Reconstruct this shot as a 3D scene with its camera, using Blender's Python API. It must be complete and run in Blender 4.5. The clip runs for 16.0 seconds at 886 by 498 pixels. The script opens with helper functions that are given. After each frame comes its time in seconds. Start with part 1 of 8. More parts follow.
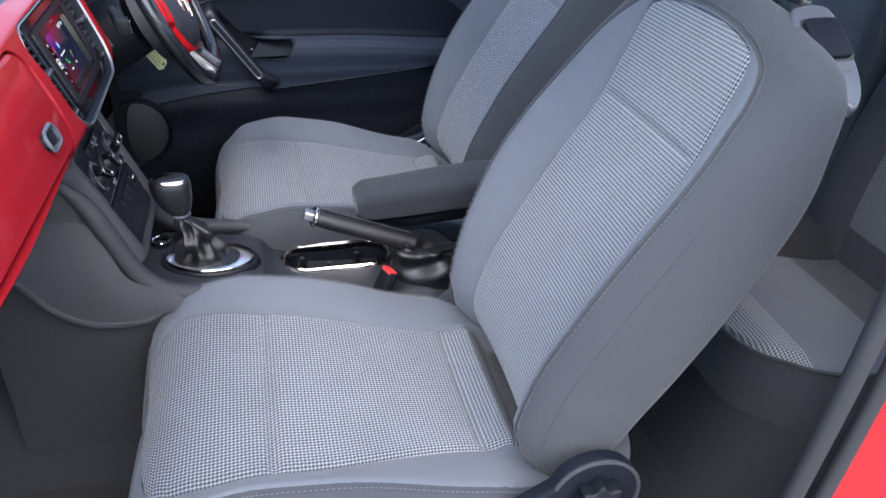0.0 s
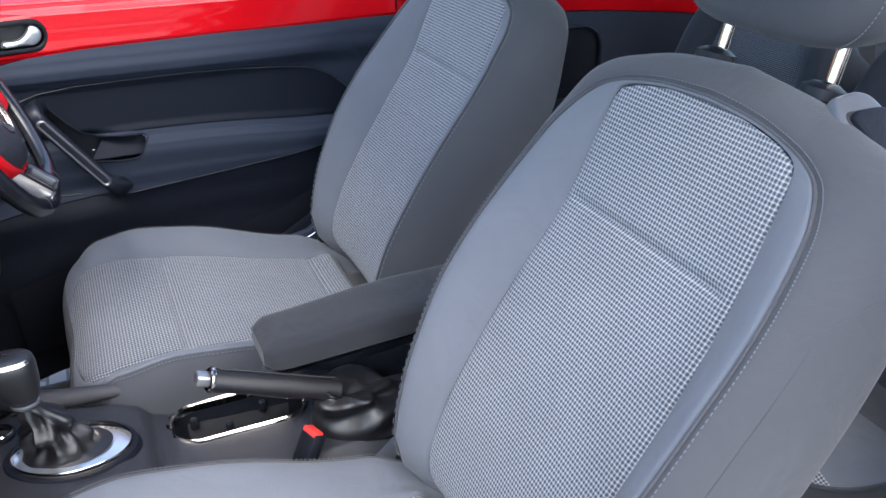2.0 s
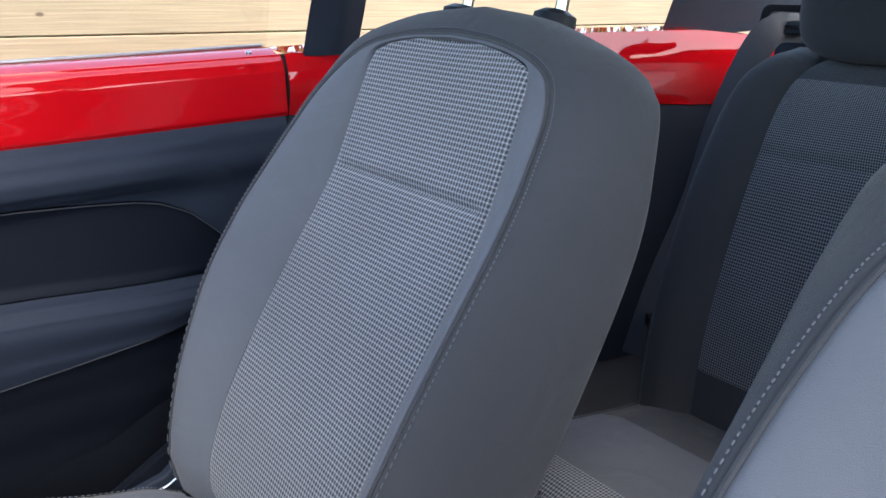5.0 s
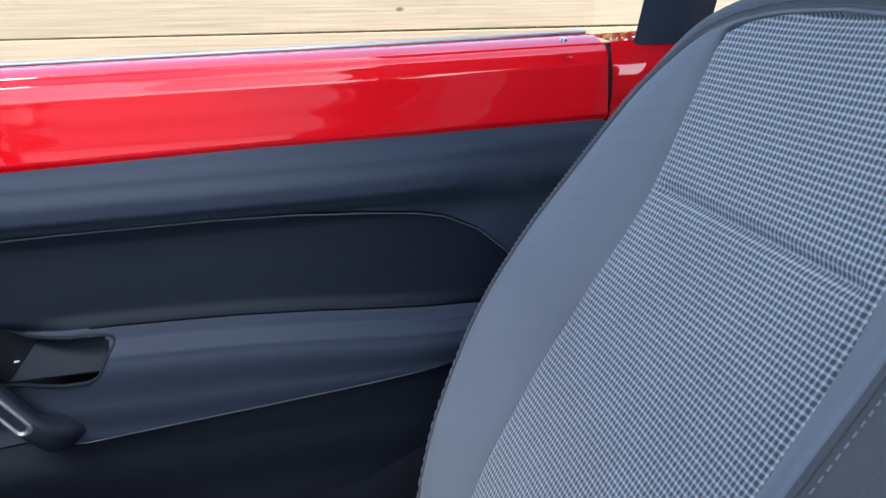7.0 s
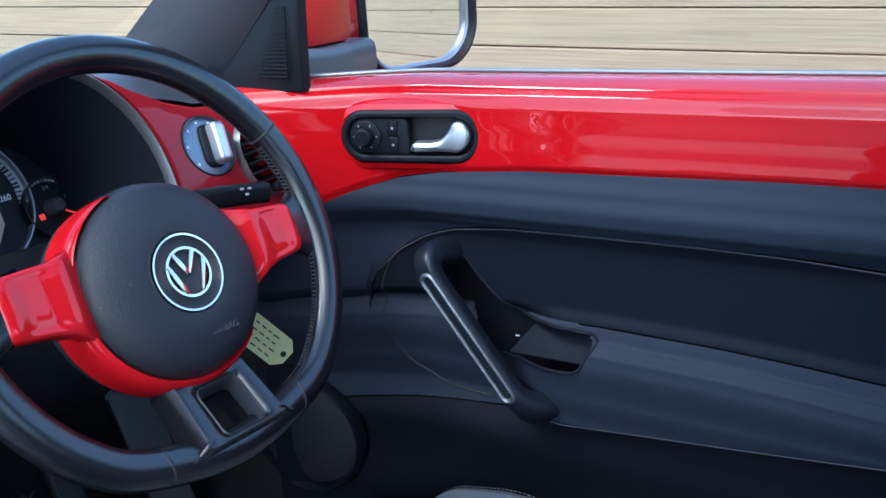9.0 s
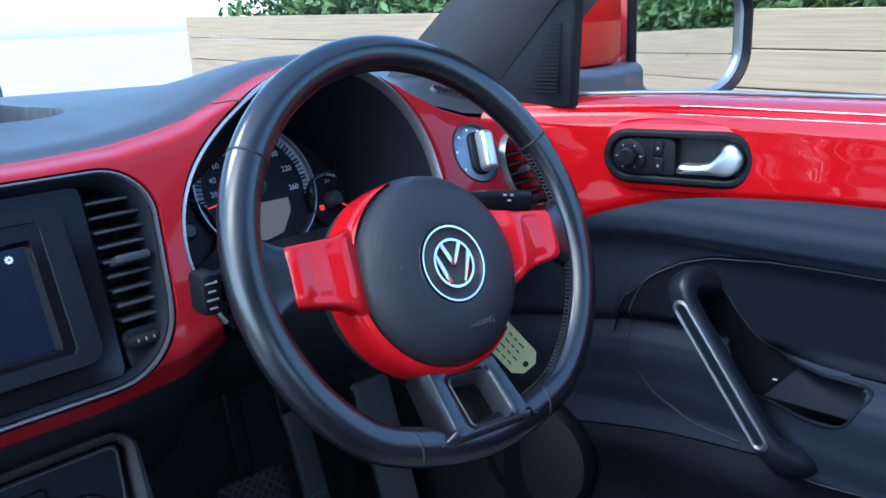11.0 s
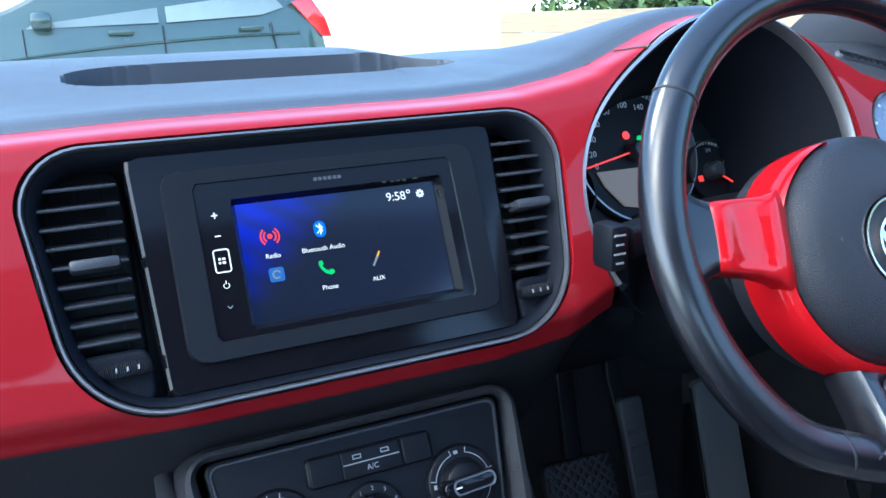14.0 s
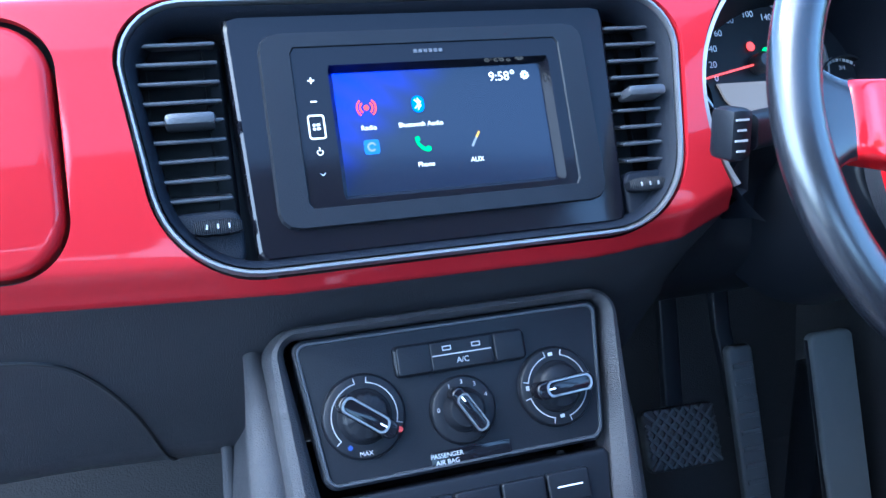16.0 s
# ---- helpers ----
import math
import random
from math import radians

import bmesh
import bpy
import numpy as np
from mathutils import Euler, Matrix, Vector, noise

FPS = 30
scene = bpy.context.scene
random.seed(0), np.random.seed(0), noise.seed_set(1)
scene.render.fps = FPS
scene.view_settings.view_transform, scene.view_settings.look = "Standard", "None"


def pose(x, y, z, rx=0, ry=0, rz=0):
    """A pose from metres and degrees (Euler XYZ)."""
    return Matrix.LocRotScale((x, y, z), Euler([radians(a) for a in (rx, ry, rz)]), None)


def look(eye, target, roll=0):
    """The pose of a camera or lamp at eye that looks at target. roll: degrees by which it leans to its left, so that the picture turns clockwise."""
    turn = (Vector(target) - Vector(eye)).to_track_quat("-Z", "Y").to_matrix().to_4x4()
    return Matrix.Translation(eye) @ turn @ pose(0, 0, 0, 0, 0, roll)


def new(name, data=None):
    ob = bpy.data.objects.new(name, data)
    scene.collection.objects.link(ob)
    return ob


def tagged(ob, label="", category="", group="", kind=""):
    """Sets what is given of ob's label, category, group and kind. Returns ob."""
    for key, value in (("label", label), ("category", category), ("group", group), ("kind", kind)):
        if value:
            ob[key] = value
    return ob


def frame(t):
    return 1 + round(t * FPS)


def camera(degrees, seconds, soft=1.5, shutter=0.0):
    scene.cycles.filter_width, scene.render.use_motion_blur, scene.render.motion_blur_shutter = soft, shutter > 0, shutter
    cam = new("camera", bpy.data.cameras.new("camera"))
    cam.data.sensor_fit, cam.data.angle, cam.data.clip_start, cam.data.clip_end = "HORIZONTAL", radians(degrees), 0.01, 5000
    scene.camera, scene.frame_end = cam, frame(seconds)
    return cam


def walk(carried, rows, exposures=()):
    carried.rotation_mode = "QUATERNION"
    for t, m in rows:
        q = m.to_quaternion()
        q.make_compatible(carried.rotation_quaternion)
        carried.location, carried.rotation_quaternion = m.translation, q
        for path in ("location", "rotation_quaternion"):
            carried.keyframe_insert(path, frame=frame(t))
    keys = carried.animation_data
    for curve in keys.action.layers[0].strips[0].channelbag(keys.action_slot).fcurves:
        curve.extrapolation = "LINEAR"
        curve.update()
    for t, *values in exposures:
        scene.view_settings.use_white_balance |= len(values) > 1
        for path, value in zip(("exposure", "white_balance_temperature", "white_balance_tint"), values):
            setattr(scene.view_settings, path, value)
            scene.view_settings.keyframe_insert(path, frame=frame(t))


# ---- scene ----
cam = camera(56.79, 16.0)
PATH = [
    (0.0, pose(-1.2683, 0.4053, 1.2124, 60.02, -0.88, -102.61)),
    (0.5, pose(-1.2085, 0.4327, 1.2096, 60.52, -0.93, -107.47)),
    (1.0, pose(-1.1421, 0.4439, 1.2179, 60.81, -0.73, -111.04)),
    (1.5, pose(-1.0412, 0.4394, 1.2227, 61.37, -0.51, -113.32)),
    (2.0, pose(-0.9485, 0.4205, 1.2125, 62.37, 0.10, -114.39)),
    (2.5, pose(-0.8693, 0.4225, 1.1946, 63.49, 0.57, -115.27)),
    (3.0, pose(-0.7595, 0.4238, 1.1745, 64.59, 0.89, -116.33)),
    (3.5, pose(-0.6555, 0.4180, 1.1420, 65.60, 0.63, -118.94)),
    (3.7, pose(-0.6062, 0.4147, 1.1262, 66.06, 0.39, -120.86)),
    (5.8, pose(-0.2258, 0.1854, 1.0046, 72.67, -0.05, -126.82)),
    (6.0, pose(-0.2139, 0.1758, 1.0022, 72.50, -0.14, -124.33)),
    (6.5, pose(-0.1603, 0.1629, 0.9979, 72.12, 1.09, -113.92)),
    (7.0, pose(-0.1380, 0.1400, 1.0010, 71.70, 2.20, -102.00)),
    (7.5, pose(-0.1123, 0.1054, 0.9955, 71.42, 2.55, -91.34)),
    (8.0, pose(-0.0957, 0.0910, 1.0163, 70.88, 2.87, -80.86)),
    (8.5, pose(-0.0865, 0.0805, 1.0542, 70.49, 3.35, -71.11)),
    (9.0, pose(-0.0817, 0.0756, 1.0562, 70.47, 3.37, -61.89)),
    (9.5, pose(-0.0836, 0.0712, 1.0596, 70.53, 3.55, -54.98)),
    (9.7, pose(-0.0869, 0.0724, 1.0624, 70.92, 3.57, -53.01)),
    (11.8, pose(-0.1115, 0.1217, 1.0028, 75.59, 2.38, -40.94)),
    (12.0, pose(-0.1143, 0.1287, 0.9997, 75.68, 2.51, -39.61)),
    (12.5, pose(-0.1216, 0.1449, 0.9920, 75.80, 2.66, -36.55)),
    (13.0, pose(-0.1267, 0.1543, 0.9879, 75.69, 2.50, -32.99)),
    (13.5, pose(-0.1367, 0.1731, 0.9876, 75.56, 2.54, -29.18)),
    (14.0, pose(-0.1510, 0.1912, 0.9845, 75.42, 2.39, -25.34)),
    (14.5, pose(-0.1589, 0.2013, 0.9827, 75.10, 2.20, -21.84)),
    (15.0, pose(-0.1530, 0.1971, 0.9744, 74.91, 1.91, -19.27)),
    (15.5, pose(-0.1437, 0.1978, 0.9437, 74.52, 1.82, -18.23)),
    (16.0, pose(-0.1478, 0.2004, 0.9165, 74.52, 1.84, -17.87)),
]
walk(cam, PATH, exposures=[(0.0, 2.5, 6200, 8), (1.0, 2.9, 6200, 8), (2.0, 2.68, 6300, 8), (3.5, 2.35, 6450, 8), (5.8, 2.7, 6600, 7), (6.5, 2.7, 6400, 7), (7.0, 2.7, 5950, 5), (8.0, 2.6, 5500, 3), (9.0, 2.25, 5250, 1), (12.0, 2.45, 5050, 0), (13.0, 2.7, 5250, 0), (14.5, 2.85, 5400, 0), (15.2, 3.0, 5000, 0), (15.6, 3.25, 4900, 0), (16.0, 3.9, 4800, 0)])

# ---------------------------------------------------------------- world and light
world = bpy.data.worlds.new("sky")
scene.world = world
world.use_nodes = True
wn = world.node_tree
sky = wn.nodes.new("ShaderNodeTexSky")
sky.sky_type = "NISHITA"
sky.sun_disc = False
sky.sun_elevation = radians(48)
sky.sun_rotation = radians(250)
sky.altitude = 50
sky.dust_density = 2.0
wn.nodes["Background"].inputs["Strength"].default_value = 0.15
wn.links.new(sky.outputs["Color"], wn.nodes["Background"].inputs["Color"])
sun = new("sun", bpy.data.lights.new("sun", "SUN"))
sun.data.energy = 0.7
sun.data.angle = radians(18)
sun.data.color = (1.0, 0.95, 0.88)
sun.matrix_world = look((0, 0, 0), (0.55, -0.45, -0.90))


# ---------------------------------------------------------------- mesh helpers
def link_mesh(name, bm, mat, smooth=True, angle=40):
    me = bpy.data.meshes.new(name)
    bmesh.ops.recalc_face_normals(bm, faces=bm.faces[:])
    bm.to_mesh(me)
    bm.free()
    if mat:
        me.materials.append(mat)
    if smooth:
        me.shade_smooth()
        me.set_sharp_from_angle(angle=radians(angle))
    return new(name, me)


def thing(name, label, category, at=(0, 0, 0), group="", kind="", m=None):
    ob = new(name)
    ob.empty_display_size = 0.05
    ob.matrix_world = m if m is not None else Matrix.Translation(at)
    return tagged(ob, label, category, group, kind)


def part(name, bm, mat, parent, label="", smooth=True, angle=40):
    """One mesh under a thing or part; the bmesh is in world space."""
    bpy.context.view_layer.update()
    ob = link_mesh(name, bm, mat, smooth, angle)
    base = parent
    inv = world_of(base).inverted()
    ob.data.transform(inv)
    ob.parent = parent
    if label:
        ob["label"] = label
    return ob


def world_of(ob):
    m = ob.matrix_basis.copy()
    while ob.parent:
        ob = ob.parent
        m = ob.matrix_basis @ m
    return m


def solo(name, bm, mat, label, category, group="", kind="", smooth=True, angle=40):
    return tagged(link_mesh(name, bm, mat, smooth, angle), label, category, group, kind)


def box(bm, c, s, m=None, bevel=0.0, seg=2):
    """A bevelled box of centre c and size s added to bm, in the frame m."""
    r = bmesh.ops.create_cube(bm, size=1.0)
    vs = r["verts"]
    for v in vs:
        v.co = Vector((v.co.x * s[0] + c[0], v.co.y * s[1] + c[1], v.co.z * s[2] + c[2]))
    if bevel:
        es = list({e for v in vs for e in v.link_edges})
        q = bmesh.ops.bevel(bm, geom=es, offset=bevel, segments=seg, profile=0.5, affect="EDGES")
        vs = list({v for f in q["faces"] for v in f.verts} | {v for v in vs if v.is_valid})
        seen = set(vs)
        stack = list(vs)
        while stack:
            for e in stack.pop().link_edges:
                for w in e.verts:
                    if w not in seen:
                        seen.add(w)
                        stack.append(w)
        vs = list(seen)
    if m is not None:
        for v in vs:
            v.co = m @ v.co
    return vs


def quick_box(c, s, m=None, bevel=0.0, seg=2):
    bm = bmesh.new()
    box(bm, c, s, m, bevel, seg)
    return bm


def sheet(fn, us, vs, closed_u=False, uv=None, bm=None):
    """A grid of fn(u, v); uv gives the pattern's coordinates in metres."""
    bm = bm or bmesh.new()
    rows = [[bm.verts.new(fn(u, v)) for u in us] for v in vs]
    lay = bm.loops.layers.uv.verify() if uv else None
    n = len(us)
    for j in range(len(vs) - 1):
        for i in range(n if closed_u else n - 1):
            k = (i + 1) % n
            try:
                f = bm.faces.new((rows[j][i], rows[j][k], rows[j + 1][k], rows[j + 1][i]))
            except ValueError:
                continue
            if uv:
                for lp, (a, b) in zip(f.loops, ((i, j), (k, j), (k, j + 1), (i, j + 1))):
                    lp[lay].uv = uv(us[a], vs[b])
    return bm


def span(a, b, n):
    return [a + (b - a) * i / (n - 1) for i in range(n)]


def curve_at(pts, t):
    """A smooth curve through the points, t from 0 to 1."""
    n = len(pts) - 1
    f = min(max(t, 0.0), 1.0) * n
    i = min(int(f), n - 1)
    f -= i
    p0, p1, p2, p3 = (pts[max(i - 1, 0)], pts[i], pts[i + 1], pts[min(i + 2, n)])
    out = []
    for a, b, c, d in zip(p0, p1, p2, p3):
        out.append(0.5 * (2 * b + (c - a) * f + (2 * a - 5 * b + 4 * c - d) * f * f + (3 * b - a - 3 * c + d) * f ** 3))
    return out


def value_at(table, x):
    """Smooth interpolation in rows of (x, value)."""
    if x <= table[0][0]:
        return table[0][1]
    for (a, p), (b, q) in zip(table, table[1:]):
        if x <= b:
            f = (x - a) / (b - a)
            f = f * f * (3 - 2 * f)
            return p + (q - p) * f
    return table[-1][1]


def linear_at(table, x):
    if x <= table[0][0]:
        return table[0][1]
    for (a, p), (b, q) in zip(table, table[1:]):
        if x <= b:
            return p + (q - p) * (x - a) / (b - a)
    return table[-1][1]


def sweep(path, section, closed=False, up=(0, 0, 1), bm=None, caps=True, scale=None):
    """A section (list of (a, b)) carried along a path of Vectors."""
    bm = bm or bmesh.new()
    path = [Vector(p) for p in path]
    n = len(path)
    rings = []
    up = Vector(up)
    side0 = None
    for i, p in enumerate(path):
        a = path[(i - 1) % n] if closed or i > 0 else p
        b = path[(i + 1) % n] if closed or i < n - 1 else p
        t = (b - a).normalized()
        s = t.cross(up)
        if s.length < 1e-3:
            s = side0 if side0 is not None else t.cross(Vector((0, 1, 0.01)))
        s.normalize()
        if side0 is not None and s.dot(side0) < 0:
            s = -s
        side0 = s
        w = s.cross(t).normalized()
        k = scale[i] if scale else 1.0
        rings.append([bm.verts.new(p + (s * q[0] + w * q[1]) * k) for q in section])
    m = len(section)
    for i in range(n if closed else n - 1):
        r, q = rings[i], rings[(i + 1) % n]
        for j in range(m):
            k = (j + 1) % m
            bm.faces.new((r[j], r[k], q[k], q[j]))
    if caps and not closed:
        bm.faces.new(rings[0])
        bm.faces.new(rings[-1])
    return bm


def circle(r, n=12, ry=None, turn=0.0):
    ry = ry or r
    return [(r * math.cos(2 * math.pi * i / n + turn), ry * math.sin(2 * math.pi * i / n + turn)) for i in range(n)]


def rounded(w, h, r, n=6):
    """A rounded rectangle as a loop of (a, b), counterclockwise; r: one radius or four (bl, br, tr, tl)."""
    rs = r if isinstance(r, (tuple, list)) else (r,) * 4
    out = []
    for (sx, sy, a0), q in zip(((-1, -1, 180), (1, -1, 270), (1, 1, 0), (-1, 1, 90)), rs):
        cx, cy = sx * (w / 2 - q), sy * (h / 2 - q)
        for i in range(n + 1):
            a = radians(a0 + 90 * i / n)
            out.append((cx + q * math.cos(a), cy + q * math.sin(a)))
    return out


def slab(loop, m, depth, bevel=0.0, bm=None, dish=0.0):
    """A plate with the outline loop in the frame m: its front at w = depth, its back at w = 0, its front rim rounded by bevel."""
    bm = bm or bmesh.new()
    cx = sum(p[0] for p in loop) / len(loop)
    cy = sum(p[1] for p in loop) / len(loop)
    layers = [(0.0, 0.0), (depth - bevel, 0.0)]
    if bevel:
        for i in range(1, 4):
            a = radians(30 * i)
            layers.append((depth - bevel + bevel * math.sin(a), bevel * (1 - math.cos(a))))
    rings = []
    n = len(loop)
    for w, inset in layers:
        ring = []
        for i, p in enumerate(loop):
            a, b = loop[i - 1], loop[(i + 1) % n]
            tx, ty = b[0] - a[0], b[1] - a[1]
            k = math.hypot(tx, ty) or 1
            ring.append(bm.verts.new(m @ Vector((p[0] - ty / k * inset, p[1] + tx / k * inset, w))))
        rings.append(ring)
    for r, q in zip(rings, rings[1:]):
        for j in range(n):
            k = (j + 1) % n
            bm.faces.new((r[j], r[k], q[k], q[j]))
    bm.faces.new(rings[0][::-1])
    bm.faces.new(rings[-1])
    return bm


def band(inner, outer, m, profile, bm=None):
    """A frame between two loops of equal length. profile: rows of (s, w), s from 0 at the inner loop to 1 at the outer one."""
    bm = bm or bmesh.new()
    n = len(inner)
    rings = [[bm.verts.new(m @ Vector((a[0] + (b[0] - a[0]) * s, a[1] + (b[1] - a[1]) * s, w))) for a, b in zip(inner, outer)] for s, w in profile]
    for r, q in zip(rings, rings[1:]):
        for j in range(n):
            k = (j + 1) % n
            bm.faces.new((r[j], r[k], q[k], q[j]))
    return bm


def turned(profile, m, n=32, bm=None):
    """A turned body: profile rows of (r, w) about the frame's w axis."""
    bm = bm or bmesh.new()
    rings = []
    for r, w in profile:
        if r < 1e-6:
            rings.append([bm.verts.new(m @ Vector((0, 0, w)))])
        else:
            rings.append([bm.verts.new(m @ Vector((r * math.cos(2 * math.pi * i / n), r * math.sin(2 * math.pi * i / n), w))) for i in range(n)])
    for r, q in zip(rings, rings[1:]):
        for j in range(n):
            k = (j + 1) % n
            if len(r) == 1 and len(q) == 1:
                continue
            if len(r) == 1:
                bm.faces.new((r[0], q[k], q[j]))
            elif len(q) == 1:
                bm.faces.new((r[j], r[k], q[0]))
            else:
                bm.faces.new((r[j], r[k], q[k], q[j]))
    return bm


def letters(body, m, size, mat, parent, name="lettering", align="CENTER", depth=0.0003):
    cu = bpy.data.curves.new(name, "FONT")
    cu.body, cu.size, cu.align_x, cu.align_y, cu.extrude = body, size, align, "CENTER", depth
    cu.materials.append(mat)
    ob = new(name, cu)
    me = bpy.data.meshes.new_from_object(ob.evaluated_get(bpy.context.evaluated_depsgraph_get()))
    bpy.data.objects.remove(ob)
    me.transform(world_of(parent).inverted() @ m)
    ob = new(name, me)
    ob.parent = parent
    return ob


def frame_of(origin, right, up):
    """A frame from its origin, its right and its up; w comes out towards the viewer."""
    u = Vector(right).normalized()
    w = u.cross(Vector(up)).normalized()
    v = w.cross(u)
    return Matrix(((u.x, v.x, w.x, origin[0]), (u.y, v.y, w.y, origin[1]), (u.z, v.z, w.z, origin[2]), (0, 0, 0, 1)))


def at(m, u, v, w=0.0, turn=0.0):
    return m @ Matrix.Translation((u, v, w)) @ Matrix.Rotation(radians(turn), 4, "Z")


# ---------------------------------------------------------------- materials
def material(name, base, rough=0.5, metal=0.0, var=0.12, grain=0.0, grain_size=900.0, var_size=9.0, coat=0.0, spec=0.5, sheen=0.0, emit=None, power=0.0, coat_rough=0.03):
    ma = bpy.data.materials.new(name)
    ma.use_nodes = True
    nt = ma.node_tree
    b = nt.nodes["Principled BSDF"]
    b.inputs["Roughness"].default_value = rough
    b.inputs["Metallic"].default_value = metal
    b.inputs["Specular IOR Level"].default_value = spec
    if coat:
        b.inputs["Coat Weight"].default_value = coat
        b.inputs["Coat Roughness"].default_value = coat_rough
    if sheen:
        b.inputs["Sheen Weight"].default_value = sheen
        b.inputs["Sheen Roughness"].default_value = 0.5
    if emit:
        b.inputs["Emission Color"].default_value = (*emit, 1)
        b.inputs["Emission Strength"].default_value = power
    b.inputs["Base Color"].default_value = (*base, 1)
    co = nt.nodes.new("ShaderNodeTexCoord")
    if var:
        no = nt.nodes.new("ShaderNodeTexNoise")
        no.inputs["Scale"].default_value = var_size
        no.inputs["Detail"].default_value = 6
        no.inputs["Roughness"].default_value = 0.65
        ra = nt.nodes.new("ShaderNodeMix")
        ra.data_type = "RGBA"
        ra.inputs["A"].default_value = (*[c * (1 - var) for c in base], 1)
        ra.inputs["B"].default_value = (*[min(1, c * (1 + var)) for c in base], 1)
        nt.links.new(co.outputs["Object"], no.inputs["Vector"])
        nt.links.new(no.outputs["Fac"], ra.inputs["Factor"])
        nt.links.new(ra.outputs["Result"], b.inputs["Base Color"])
        mr = nt.nodes.new("ShaderNodeMapRange")
        mr.inputs["To Min"].default_value = max(0.0, rough - 0.12 * min(1, rough * 2))
        mr.inputs["To Max"].default_value = min(1.0, rough + 0.12 * min(1, rough * 2))
        nt.links.new(no.outputs["Fac"], mr.inputs["Value"])
        nt.links.new(mr.outputs["Result"], b.inputs["Roughness"])
    if grain:
        g = nt.nodes.new("ShaderNodeTexNoise")
        g.inputs["Scale"].default_value = grain_size
        g.inputs["Detail"].default_value = 3
        bu = nt.nodes.new("ShaderNodeBump")
        bu.inputs["Strength"].default_value = grain
        bu.inputs["Distance"].default_value = 0.001
        nt.links.new(co.outputs["Object"], g.inputs["Vector"])
        nt.links.new(g.outputs["Fac"], bu.inputs["Height"])
        nt.links.new(bu.outputs["Normal"], b.inputs["Normal"])
    return ma


def leather_grain(name, base, rough, cell=420.0, depth=0.5, spec=0.20):
    """Soft-touch plastic or leather with small pebbled cells."""
    ma = material(name, base, rough, var=0.1, var_size=6, spec=spec)
    nt = ma.node_tree
    b = nt.nodes["Principled BSDF"]
    co = nt.nodes.new("ShaderNodeTexCoord")
    vo = nt.nodes.new("ShaderNodeTexVoronoi")
    vo.feature = "DISTANCE_TO_EDGE"
    vo.inputs["Scale"].default_value = cell
    mr = nt.nodes.new("ShaderNodeMapRange")
    mr.inputs["From Max"].default_value = 0.18
    bu = nt.nodes.new("ShaderNodeBump")
    bu.inputs["Strength"].default_value = depth
    bu.inputs["Distance"].default_value = 0.0006
    nt.links.new(co.outputs["Object"], vo.inputs["Vector"])
    nt.links.new(vo.outputs["Distance"], mr.inputs["Value"])
    nt.links.new(mr.outputs["Result"], bu.inputs["Height"])
    nt.links.new(bu.outputs["Normal"], b.inputs["Normal"])
    return ma


def math_node(nt, op, a, b=None, c=None):
    n = nt.nodes.new("ShaderNodeMath")
    n.operation = op
    for i, q in enumerate((a, b, c)):
        if q is None:
            continue
        if isinstance(q, (int, float)):
            n.inputs[i].default_value = q
        else:
            nt.links.new(q, n.inputs[i])
    return n.outputs[0]


